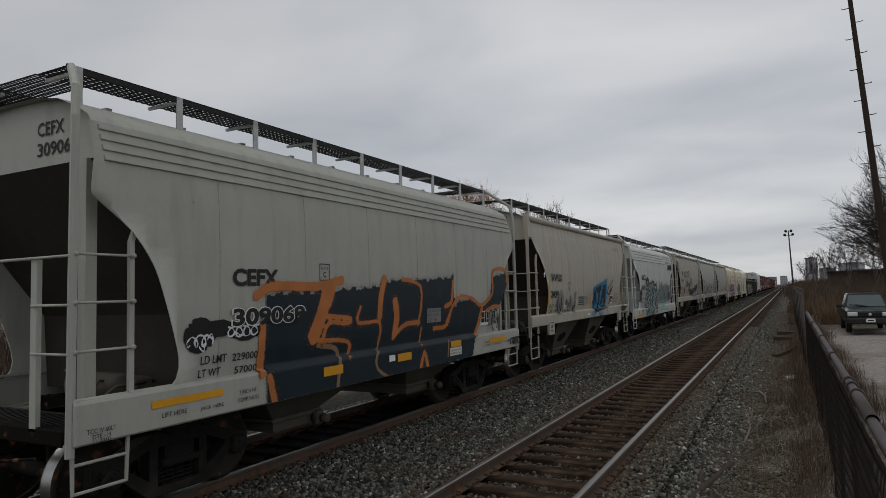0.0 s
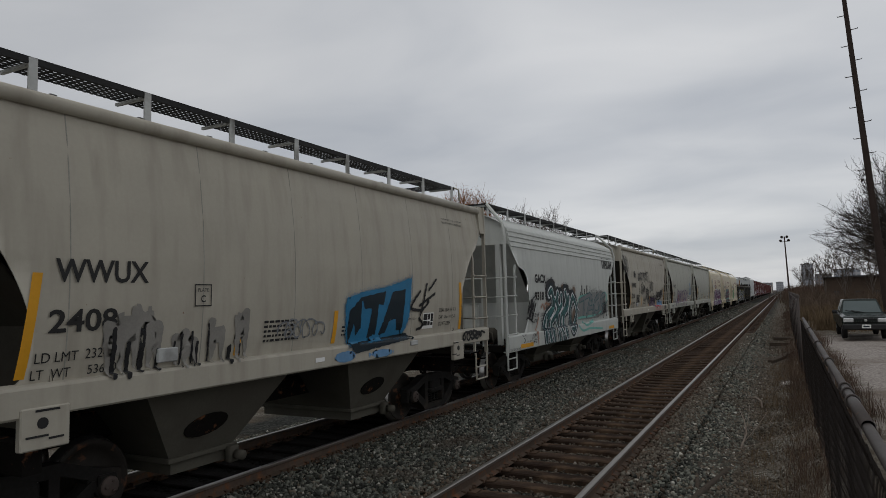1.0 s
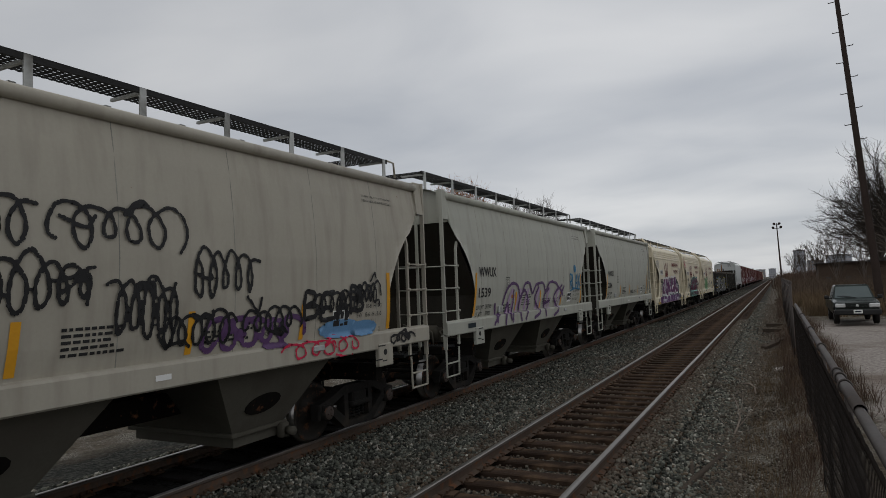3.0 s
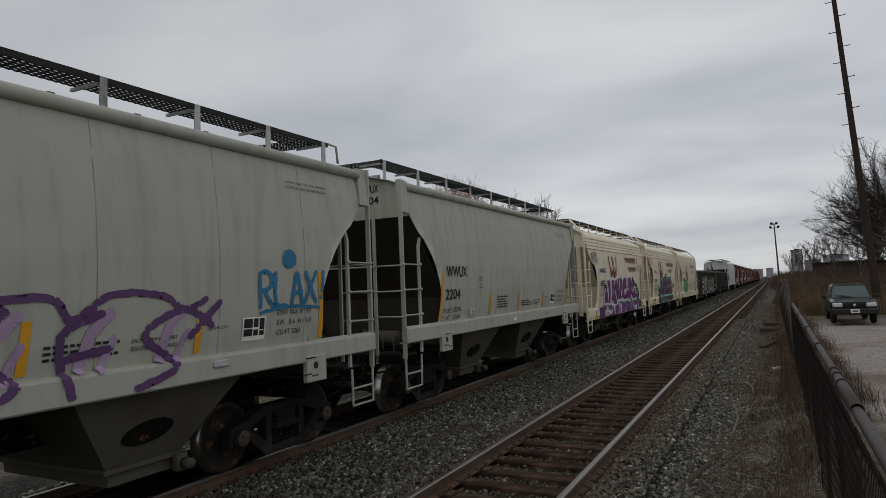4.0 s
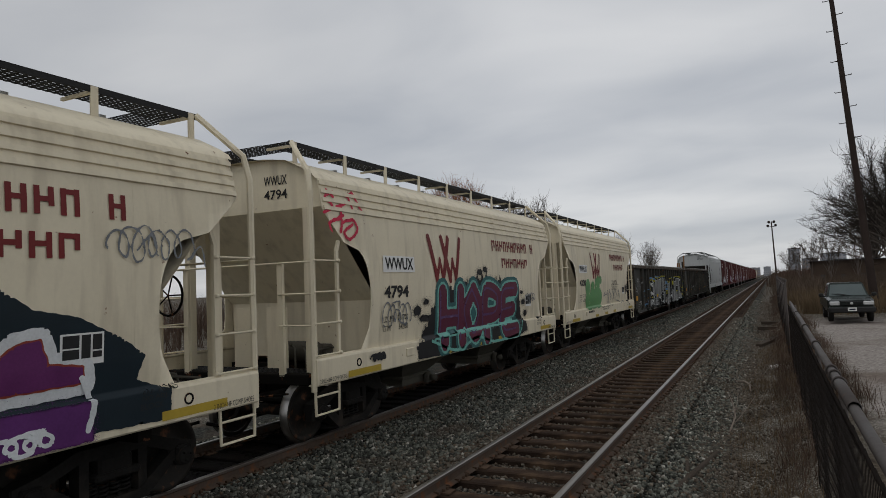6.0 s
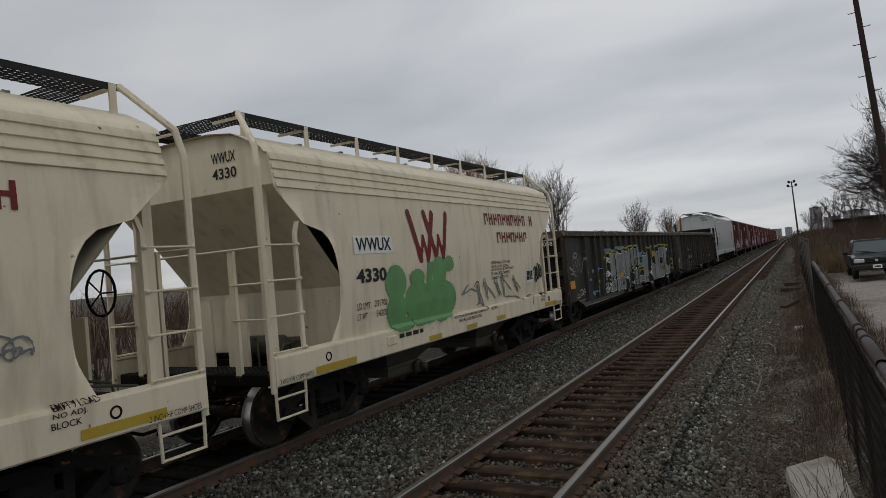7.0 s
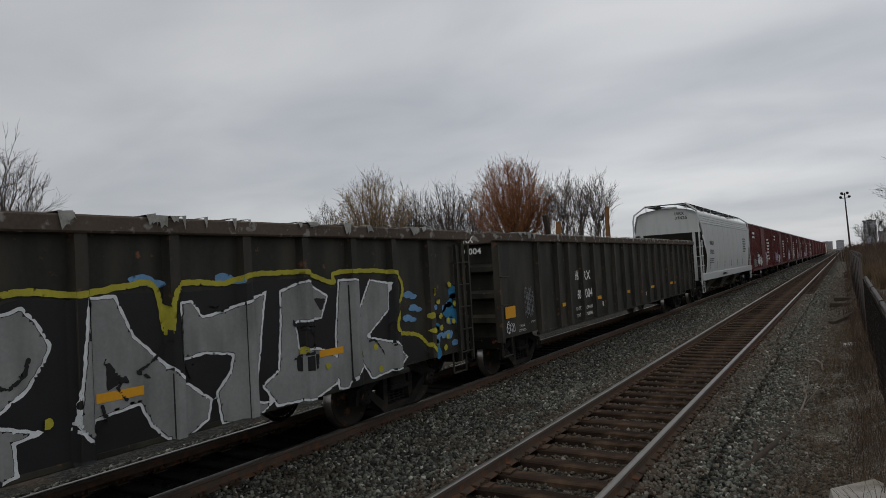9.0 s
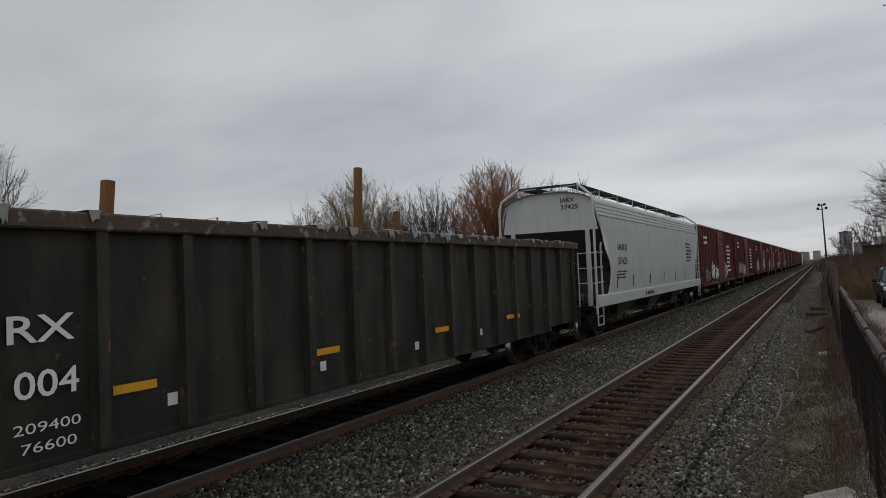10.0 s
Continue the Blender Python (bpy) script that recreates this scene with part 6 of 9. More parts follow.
    k = Spray(h2408, P, "s_navy", 2, 10).fill([(6.12, 2.16), (6.43, 2.37), (6.43, 1.87), (6.3, 1.76), (6.25, 1.98), (6.13, 1.66), (6.08, 1.89)], [(6.43, 2.36), (7.12, 2.45), (7.06, 2.23), (6.91, 2.23), (6.86, 1.76), (6.62, 1.71), (6.72, 2.18), (6.51, 2.18)], [(7.32, 2.44), (7.75, 2.48), (7.67, 1.78), (7.49, 1.79), (7.45, 1.98), (7.25, 1.96), (7.14, 1.76), (6.94, 1.74)], [(6.12, 1.65), (7.81, 1.73), (8.03, 1.63), (6.24, 1.5)])
    k.done("black sprayed letters")
    k = Spray(h2408, P, "s_sky", 1, 3)
    k.blob(6.0, 1.48, 0.25, 0.08).blob(7.0, 1.45, 0.3, 0.06); k.done()
    k = Spray(h2408, P, "s_black", 3, 12)
    for st in ([(8.26, 2.45), (7.94, 2.16), (8.33, 2.1)], [(8.25, 2.19), (8.81, 2.4)], [(8.51, 2.58), (8.29, 2.02)], [(8.59, 2.47), (8.86, 2.66)], [(8.24, 1.96), (8.41, 1.83), (8.2, 1.76)], [(8.33, 2.08), (8.58, 2.25)]):
        k.stroke(st, 0.05)
    k.done("black sprayed tag"); tag(h2408, P, "s_black", 10.0, 11.0, 1.42, 1.62, 13, 0.045, 5); tag(h2408, P, "s_grey", 4.6, 5.5, 1.8, 2.1, 14, 0.02, 5)

    # white car with the teal piece
    P = PR
    end_letters(gac, RIBBED, "GACX", "9318")
    letters(gac, P, "GACX", 1.90, 2.81, 2.65, 2.89, bold=0.045); letters(gac, P, "9318", 1.87, 2.62, 2.18, 2.42, bold=0.045)
    letters(gac, P, "LD LMT", 1.86, 2.25, 1.76, 1.86, bold=0.01); letters(gac, P, "232200", 2.34, 2.78, 1.75, 1.85, bold=0.01)
    letters(gac, P, "LT WT", 1.86, 2.18, 1.60, 1.70, bold=0.01); letters(gac, P, "53800", 2.38, 2.72, 1.60, 1.70, bold=0.01)
    letters(gac, P, "PULL HERE", 0.86, 1.16, 1.30, 1.345, bold=0); letters(gac, P, "JACK HERE", 1.2, 1.5, 1.13, 1.175, bold=0); letters(gac, P, "2 INCH TREAD COND. SHOES", 0.05, 0.72, 1.0, 1.06, bold=0)
    panel(gac, P, 0.74, 1.64, 1.02, 1.12, "orange_tape", "reflector_tape"); panel(gac, P, 9.9, 10.7, 1.02, 1.12, "orange_tape", "reflector_tape")
    part("jack_hole", Build().lathe([(1.60, 0.0), (1.627, 0.06)], n=12, centre=(0, 1.0, 1.2)).mesh("jack_hole", M["black_paint"]), gac)
    lg = Build()
    for k2 in range(4):
        a = 9.28 + 0.38 * k2
        patch(lg, P, a, a + 0.10, 3.24, 3.62, 0.011); patch(lg, P, a + 0.22, a + 0.32, 3.24, 3.62, 0.011); patch(lg, P, a + 0.10, a + 0.22, 3.53, 3.62, 0.011)
        if k2 % 2:
            patch(lg, P, a + 0.10, a + 0.22, 3.36, 3.44, 0.011)
    part("owner_emblem", lg.mesh("owner_emblem", M["black_paint"], fix=False), gac, "dark emblem of plain blocks")
    h = Spray(gac, P, "s_black", 0, 3)
    for st, wd in (([(2.88, 2.3), (2.9, 2.54), (3.01, 2.61), (3.29, 2.64), (3.55, 2.49)], 0.26), ([(3.73, 2.41), (4.18, 2.44), (4.5, 2.54), (4.85, 2.51)], 0.2), ([(4.94, 2.39), (5.33, 2.38), (5.68, 2.21)], 0.16), ([(3.19, 2.67), (3.32, 2.7), (3.49, 2.63)], 0.2)):
        h.stroke(st, wd)
    h.fuzz = 1.6
    h.done("black sprayed shadow")
    ts = []
    ts.append([(3.04, 2.35), (3.25, 2.45), (3.39, 2.18), (3.31, 1.93), (2.84, 1.74), (2.67, 1.51), (2.73, 1.07)])
    ts.append([(3.51, 2.16), (3.41, 1.92), (3.01, 1.67), (2.98, 1.37), (3.12, 1.03)])
    ts.append([(3.81, 2.35), (3.72, 2.11), (3.87, 1.89), (3.5, 1.66), (3.3, 1.5), (3.44, 1.04)])
    ts.append([(4.14, 2.29), (4.18, 2.03), (3.87, 1.83), (3.79, 1.57), (3.93, 1.01)])
    ts.append([(4.55, 2.39), (4.68, 2.12), (4.5, 1.9), (4.17, 1.7), (4.15, 1.37), (4.28, 1.02)])
    ts.append([(4.86, 2.24), (4.77, 1.94), (4.42, 1.73), (4.49, 1.38), (4.65, 1.08)])
    ts.append([(5.32, 2.25), (5.04, 1.92), (5.08, 1.55), (5.29, 1.22), (5.62, 1.43), (5.8, 1.81), (5.54, 2.12), (5.32, 2.25)])
    rust = Spray(gac, P, "s_brown", 0, 11)
    for u, z, ru, rz in ((3.1, 1.95, 0.3, 0.16), (4.6, 1.9, 0.22, 0.2), (5.6, 1.6, 0.3, 0.3), (4.3, 2.5, 0.14, 0.12), (5.5, 2.45, 0.16, 0.12)):
        rust.blob(u, z, ru, rz)
    rust.fuzz = 1.4
    rust.done("rusty brown sprayed haze")
    for mat, level, wd, what in (("s_navy", 1, 0.44, "dark sprayed shadow"), ("s_white", 2, 0.27, "white sprayed outline"), ("s_deep", 3, 0.185, "dark teal sprayed letters")):
        v = Spray(gac, P, mat, level, level)
        for st in ts:
            v.stroke(st, wd, True, wd * 0.8)
        v.done(what)
    v = Spray(gac, P, "s_teal", 4, 4)
    for st in ts:
        v.stroke([(a - 0.03, z) for a, z in st[-4:]], 0.09, True, 0.03).stroke([(a + 0.02, z + 0.02) for a, z in st[:3]], 0.05)
    v.done("teal sprayed fades")
    w = Spray(gac, P, "s_white", 5, 6)
    for st in ([(2.82, 1.73), (2.76, 1.4), (2.89, 1.04)], [(3.18, 1.59), (3.13, 1.25), (3.23, 1.04)], [(3.57, 1.47), (4.03, 1.17)], [(3.71, 1.53), (4.15, 1.17), (4.08, 1.05)], [(4.04, 1.43), (4.47, 1.12)], [(4.39, 1.39), (4.34, 1.06)], [(4.83, 1.7), (4.91, 1.33), (5.28, 1.16)], [(5.77, 1.75), (5.87, 1.47), (5.53, 1.03)], [(5.83, 1.91), (6.05, 1.79)]):
        w.stroke(st, 0.045, True, 0.02)
    w.done("white sprayed streaks")
    mt = Spray(gac, P, "s_mint", 5, 8)
    for st in ts:
        for a, z in st[:4]:
            mt.blob(a - 0.02, z + 0.03, 0.022, 0.022)
    mt.done("mint sprayed dots")
    g = Spray(gac, P, "s_silver", 0, 5).fill([(5.86, 2.06), (6.55, 2.25), (7.65, 2.34), (8.99, 2.43), (9.51, 2.29), (9.4, 1.65), (8.56, 1.5), (7.31, 1.48), (6.04, 1.51)])
    g.fuzz = 1.2
    g.done("grey sprayed block")
    g = Spray(gac, P, "s_teal", 1, 6)
    for st in ([(6.12, 2.13), (7.43, 2.31)], [(6.7, 2.19), (6.6, 1.68)], [(7.01, 1.62), (7.53, 2.23), (7.84, 1.63)], [(7.19, 1.85), (7.78, 1.87)], [(8.53, 2.25), (8.02, 2.06), (8.08, 1.69), (8.67, 1.74), (8.51, 1.96)], [(9.45, 2.31), (8.93, 2.19), (9.04, 1.93), (9.41, 1.83), (8.93, 1.61)]):
        g.stroke(st, 0.19)
    g.done("teal sprayed letters")
    g = Spray(gac, P, "s_grey", 2, 6)
    for st in ([(6.12, 2.13), (7.43, 2.31)], [(6.7, 2.19), (6.6, 1.68)], [(7.01, 1.62), (7.53, 2.23), (7.84, 1.63)], [(7.19, 1.85), (7.78, 1.87)], [(8.53, 2.25), (8.02, 2.06), (8.08, 1.69), (8.67, 1.74), (8.51, 1.96)], [(9.45, 2.31), (8.93, 2.19), (9.04, 1.93), (9.41, 1.83), (8.93, 1.61)]):
        g.stroke(st, 0.12)
    g.done("grey sprayed letters")
    g = Spray(gac, P, "s_mint", 1, 6)
    for st in ([(5.81, 1.97), (6.13, 2.23), (6.94, 2.28)], [(5.87, 1.54), (6.28, 1.57), (7.91, 1.59), (9.41, 1.74)], [(5.92, 1.34), (6.38, 1.15), (7.29, 1.18), (8.89, 1.09)], [(6.51, 1.44), (6.89, 1.3), (7.9, 1.43)], [(9.46, 2.38), (9.74, 2.22), (9.51, 1.82)]):
        g.stroke(st, 0.07)
    g.done("mint sprayed lines")
    k = Spray(gac, P, "s_black", 2, 23)
    for st in ([(1.46, 2.15), (1.35, 1.88), (1.66, 2.19), (1.42, 1.76), (1.72, 2.23), (1.51, 1.75), (1.8, 2.16), (1.63, 1.68), (1.94, 2.12), (1.67, 1.65)], [(1.26, 1.72), (1.42, 1.74), (1.77, 1.62)], [(1.58, 2.18), (1.85, 2.29)]):
        k.stroke(st, 0.06, True, 0.04)
    k.fuzz = 0.5
    k.done("black sprayed tag")
    k = Spray(gac, P, "s_faded", 1, 24)
    for st in ([(2.37, 1.98), (2.5, 2.08), (2.66, 1.93), (2.74, 2.1), (3.06, 2.05)], [(2.17, 1.71), (2.1, 1.54), (1.92, 1.28)], [(2.03, 1.43), (2.05, 1.04)]):
        k.stroke(st, 0.05)
    k.fuzz = 0.5
    k.done("faded orange sprayed squiggle")
    for u0, sd in ((9.1, 21), (9.4, 22)):
        tag(gac, P, "s_black", u0, u0 + 0.5, 1.5, 2.1, sd, 0.03, 4)
    tag(gac, P, "s_black", 1.6, 1.9, 1.12, 1.33, 25, 0.015, 3)
    h = Spray(gac, P, "s_black", 0, 8).drips(6.2, 9.7, 2.2, 2.6, 22, 0.06); h.done("black sprayed haze")

    # warm grey car covered in tags
    P = PS
    smooth_marks(h2216, "2216", "232700", "53300", 30)
    for i, (u0, u1, z0, z1) in enumerate(((0.3, 1.1, 3.0, 3.95), (2.15, 2.5, 2.95, 3.3), (3.0, 4.0, 2.8, 3.3), (4.2, 5.6, 2.8, 3.35), (3.6, 4.6, 2.2, 2.8), (5.8, 6.8, 2.2, 3.0), (4.8, 5.6, 1.9, 2.6), (2.6, 3.3, 1.8, 2.3), (5.4, 6.4, 1.75, 2.2), (8.0, 9.0, 1.95, 2.4), (9.0, 9.6, 2.1, 2.5), (6.6, 7.6, 1.8, 2.2))):
        tag(h2216, P, "s_black", u0, u1, z0, z1, 40 + i, 0.04, 5)
    s = Spray(h2216, P, "s_black", 2, 5)
    for st in letter_strokes("BEAB", 7.7, 9.2, 1.98, 2.35, 9):
        s.stroke(st, 0.07)
    s.done("black sprayed scrawl")
    s = Spray(h2216, P, "s_sky", 1, 6).blob(8.6, 1.78, 0.5, 0.14).blob(9.2, 1.75, 0.4, 0.12); s.done("sky blue sprayed blots")
    tag(h2216, P, "s_red", 7.4, 9.0, 1.40, 1.7, 60, 0.03, 5); tag(h2216, P, "s_violet", 6.0, 7.6, 1.65, 2.1, 61, 0.07, 5, 2); tag(h2216, P, "s_black", 10.0, 10.7, 1.42, 1.6, 62, 0.04, 4)

    # grey car with violet outlines
    smooth_marks(h1539, "1539", "232700", "53300", 50)
    s = Spray(h1539, P, "s_pink", 1, 2)
    for u in (3.3, 3.9, 4.5, 5.4, 6.3, 7.2):
        s.stroke([(u, 1.7), (u + 0.1, 2.0), (u + 0.3, 2.2)], 0.12).stroke([(u + 0.2, 1.65), (u + 0.35, 1.95)], 0.08)
    s.done("faint pink sprayed fill")
    s = Spray(h1539, P, "s_violet", 2, 3)
    s.stroke([(2.4, 1.45), (2.9, 1.8), (3.2, 2.2), (3.6, 2.38), (4.0, 2.3), (4.2, 2.0), (4.5, 2.35), (4.9, 2.36), (5.1, 2.1), (5.4, 2.33), (6.0, 2.36), (6.2, 2.15), (6.6, 2.38), (7.2, 2.36), (7.5, 2.2), (7.8, 2.3)], 0.075)
    for a in ([(3.1, 1.42), (3.3, 1.9), (3.5, 1.5)], [(3.6, 1.45), (3.7, 2.2)], [(4.2, 1.45), (4.1, 1.9), (4.5, 2.2), (4.8, 1.8), (4.5, 1.45)], [(5.2, 1.45), (5.7, 1.6), (5.3, 1.95), (5.6, 2.25)], [(6.2, 1.45), (6.1, 2.0), (6.5, 2.2)], [(6.2, 1.8), (6.6, 1.85)], [(6.9, 1.42), (7.4, 1.6), (7.0, 1.95), (7.5, 2.2), (7.9, 2.0)], [(2.5, 1.9), (2.6, 1.5)], [(7.6, 1.9), (8.0, 2.25)]):
        s.stroke(a, 0.085)
    s.done("violet sprayed outline letters")
    b = Spray(h1539, P, "s_blue", 2, 4).blob(9.25, 2.80, 0.14, 0.13)
    for st in letter_strokes("RLAX", 8.65, 9.85, 2.2, 2.62, 8, 0.03):
        b.stroke(st, 0.06)
    b.stroke([(9.98, 2.62), (9.95, 2.36)], 0.07, False).blob(9.93, 2.26, 0.035, 0.035).stroke([(8.7, 2.1), (9.3, 2.16), (9.9, 2.12)], 0.04)
    b.done("blue sprayed writing")
    panel(h1539, P, 3.56, 3.78, 2.02, 2.10, "s_orange", "small_red_plate"); small_print(h1539, P, 2.95, 3.75, 1.69, 1.90, 3, 70)
    panel(h1539, P, 0.95, 1.35, 1.46, 1.56, "s_navy", "painted_over_patch")
    smooth_marks(h2204, "2204", "232700", "53300", 55)

    # three cream cars
    P = PR
    cream_marks(w4352, "4352", 80)
    n = Spray(w4352, P, "s_navy", 0, 3)
    n.fill([(2.42, 1.49), (2.48, 2.12), (2.82, 2.3), (2.93, 2.16), (3.59, 2.29), (3.71, 2.41), (4.13, 2.45), (4.3, 2.57), (4.71, 2.52), (5.38, 2.49), (5.68, 2.47), (5.83, 2.36), (6.17, 2.53), (6.62, 2.47), (7.01, 2.45), (7.1, 2.27), (7.89, 2.45), (8.27, 2.52), (8.65, 2.26), (9.07, 2.17), (9.51, 1.96), (9.82, 1.74), (9.72, 1.5), (10.12, 1.35), (10.1, 1.03), (9, 1.07), (7.05, 1.12), (4.68, 1.11), (3.62, 1.09), (2.48, 1.2)])
    n.done("dark sprayed backing")
    lt = []
    lt.append([(2.61, 1.93), (2.82, 2.01), (2.96, 1.97), (3.1, 1.83), (3.19, 1.66), (3.12, 1.52), (2.82, 1.51), (2.58, 1.53)])
    lt.append([(3, 2.37), (3.52, 2.37), (3.57, 1.95), (3.58, 1.49), (3.19, 1.49), (3.26, 1.73), (3.19, 2.02), (3.09, 2.21)])
    lt.append([(3.8, 2.39), (4.24, 2.39), (4.38, 1.92), (4.56, 1.71), (4.95, 1.41), (4.87, 1.37), (3.71, 1.47), (3.66, 1.81), (3.73, 2.17)])
    lt.append([(4.42, 2.36), (4.74, 2.42), (4.76, 2.11), (4.96, 2.45), (5.26, 2.46), (5.16, 2.16), (5.06, 1.92), (5.37, 2.12), (5.51, 1.88), (5.71, 1.58), (5.14, 1.6), (4.94, 1.51), (4.55, 1.74), (4.37, 1.97)])
    lt.append([(5.84, 1.97), (5.82, 2.16), (5.99, 2.41), (6.39, 2.5), (6.67, 2.42), (6.71, 2.12), (6.58, 2.01), (6.34, 1.98), (6.31, 1.67), (6.98, 1.92), (7.26, 1.97), (7.34, 1.57), (6.23, 1.53), (5.8, 1.54), (5.69, 1.67)])
    lt.append([(7.11, 2.41), (7.55, 2.52), (7.9, 2.35), (8.01, 2.07), (7.84, 1.98), (8.22, 1.76), (8.5, 1.97), (8.72, 2), (8.8, 1.77), (9.13, 1.71), (9.16, 1.54), (8.21, 1.52), (7.81, 1.73), (7.63, 1.51), (7.33, 1.47), (7.32, 1.93), (7.11, 2.01), (7.04, 2.24)])
    for mat, level, grow, what in (("s_white", 1, 0.105, "white sprayed outline"), ("s_rustred", 2, 0.004, "rust red sprayed inner line"), ("s_plum", 3, -0.014, "plum sprayed letters")):
        v = Spray(w4352, P, mat, level, level).fill(*lt)
        v.grow = grow
        v.done(what)
    w = Spray(w4352, P, "s_white", 4, 5).fill([(3.9, 1.78), (3.95, 2.04), (4.01, 2.09), (4.03, 1.84)], [(6.18, 1.82), (6.21, 1.95), (6.3, 1.98), (6.32, 1.84)])
    w.done("white sprayed letter holes")
    v = Spray(w4352, P, "s_purple", 4, 7)
    v.area([(1.55, 1.37), (9.2, 1.37)], [(1.65, 1.0), (9.2, 1.0)], ragged=0.0)
    for u in (2.7, 3.25, 4.35, 5.3, 6.5, 7.9):
        v.stroke([(u, 2.12), (u + 0.18, 2.02), (u + 0.12, 1.7)], 0.10, True, 0.02)
    v.done("purple sprayed band")
    w = Spray(w4352, P, "s_white", 5, 8).fill([(3.78, 1.51), (4.07, 1.54), (4.18, 1.36), (4.11, 1.17), (4.18, 1.01), (4.01, 1.03), (3.89, 1.26)], [(5.14, 1.47), (5.35, 1.48), (5.39, 1.06), (5.18, 1.03)])
    for st, wd in (([(3.65, 2.32), (3.66, 1.9), (3.7, 1.48), (3.69, 1.29), (3.6, 1.1)], 0.085), ([(4.37, 1.95), (4.55, 1.71), (4.86, 1.43), (4.94, 1.21), (4.9, 1.02)], 0.081), ([(5.14, 1.58), (5.32, 1.41), (5.38, 1.22), (5.26, 1.03)], 0.077), ([(5.71, 1.58), (6.26, 1.5), (6.31, 1.22), (6.1, 1.05)], 0.073), ([(7.3, 1.54), (7.43, 1.26), (7.28, 1.07)], 0.069), ([(7.63, 1.52), (7.89, 1.34), (8.18, 1.02)], 0.065), ([(9.12, 1.59), (9.21, 1.35), (9.15, 1.11)], 0.061)):
        w.stroke(st, wd)
    w.stroke([(2.55, 1.32), (2.75, 1.36), (2.9, 1.3), (2.7, 1.27), (2.55, 1.32)], 0.035)
    w.done("white sprayed details")
    tag(w4352, P, "s_white", 2.35, 3.45, 1.03, 1.22, 68, 0.045, 5, 6); tag(w4352, P, "s_white", 8.05, 8.8, 1.04, 1.2, 69, 0.04, 5, 6)
    tag(w4352, P, "s_grey", 1.9, 2.6, 1.75, 2.2, 70, 0.02, 5); tag(w4352, P, "s_grey", 0.6, 1.6, 3.0, 3.45, 71, 0.03, 6); tag(w4352, P, "s_grey", 9.4, 10.4, 2.7, 3.1, 72, 0.02, 6)

    cream_marks(w4794, "4794", 90)
    k = Spray(w4794, P, "s_black", 0, 3)
    k.area([(2.95, 1.2), (3.3, 1.55), (3.7, 2.0), (4.2, 2.25), (5.2, 2.42), (6.2, 2.55), (6.6, 2.48), (8.1, 2.36), (8.4, 2.2), (8.5, 1.6), (8.9, 1.3)], [(2.95, 1.02), (4.0, 0.99), (8.0, 0.99), (8.9, 1.1)], ragged=0.05)
    for u, z, a, c in ((3.0, 1.9, 0.14, 0.09), (3.3, 1.75, 0.2, 0.06), (3.35, 2.05, 0.1, 0.05), (5.9, 2.62, 0.14, 0.07), (6.2, 2.68, 0.12, 0.06), (8.7, 1.85, 0.14, 0.07), (8.9, 1.55, 0.12, 0.08), (8.6, 2.1, 0.1, 0.05)):
        k.blob(u, z, a, c)
    k.done("black sprayed cloud")
    piece(w4794, P, "HOPE", 3.9, 8.2, 1.22, 2.2, 0.36, "s_maroon", "s_mint", 0.10, "s_violet", "s_teal", 11, 0.06, 2)
    w = Spray(w4794, P, "s_mint", 3, 5)
    w.stroke([(3.6, 1.32), (5.5, 1.36), (8.3, 1.4)], 0.04, False).stroke([(3.5, 1.3), (4.6, 1.02), (5.6, 1.2), (6.6, 1.02), (8.2, 1.06), (8.5, 1.35)], 0.06)
    w.done("mint sprayed lines")
    k = Spray(w4794, P, "s_red", 3, 81)
    for st in ([(0.6, 3.84), (0.37, 3.74), (0.52, 3.61), (0.28, 3.49)], [(0.61, 3.6), (0.92, 3.7)], [(0.74, 3.65), (0.7, 3.46)], [(0.5, 3.38), (0.77, 3.49)], [(0.44, 3.22), (0.4, 3.35), (0.71, 3.42), (0.66, 3.22)], [(0.73, 3.37), (1.01, 3.43), (1.12, 3.29), (0.91, 3.12), (0.75, 3.22), (0.99, 3.35)], [(0.98, 3.82), (1.04, 3.61)], [(0.93, 3.8), (1.1, 3.86)], [(1.12, 3.89), (1.32, 3.55)], [(0.44, 3.85), (0.59, 3.76)]):
        k.stroke(st, 0.05)
    k.done("red sprayed tag")
    tag(w4794, P, "s_grey", 1.85, 2.7, 1.65, 2.1, 84, 0.025, 5); tag(w4794, P, "s_black", 1.4, 1.8, 1.16, 1.28, 85, 0.045, 4); tag(w4794, P, "s_grey", 8.9, 9.6, 1.8, 2.1, 86, 0.02, 4)

    cream_marks(w4330, "4330", 100)
    g = Spray(w4330, P, "s_green", 1, 4)
    for u, z, a, c in ((2.95, 2.1, 0.32, 0.30), (2.95, 1.65, 0.3, 0.3), (3.6, 1.75, 0.38, 0.33), (3.65, 2.15, 0.25, 0.15), (4.35, 1.75, 0.4, 0.35), (4.45, 2.25, 0.25, 0.25), (4.85, 2.35, 0.2, 0.15), (4.8, 1.7, 0.28, 0.3), (3.1, 1.4, 0.35, 0.12), (3.9, 1.42, 0.4, 0.1), (4.7, 1.42, 0.2, 0.08)):
        g.blob(u, z, a, c, 0.1)
    g.fill([(3.58, 2.07), (3.77, 2.09), (3.96, 2), (4.03, 2.39), (4.24, 2.42), (4.16, 2.06), (4.26, 2.06), (4.38, 2.4), (4.8, 2.43), (4.68, 2.04), (4.85, 2.01), (4.9, 1.68), (4.82, 1.41), (4.55, 1.31), (4.31, 1.29), (4.05, 1.42), (3.92, 1.36), (3.68, 1.3), (3.46, 1.32)])
    g.fuzz = 0.4
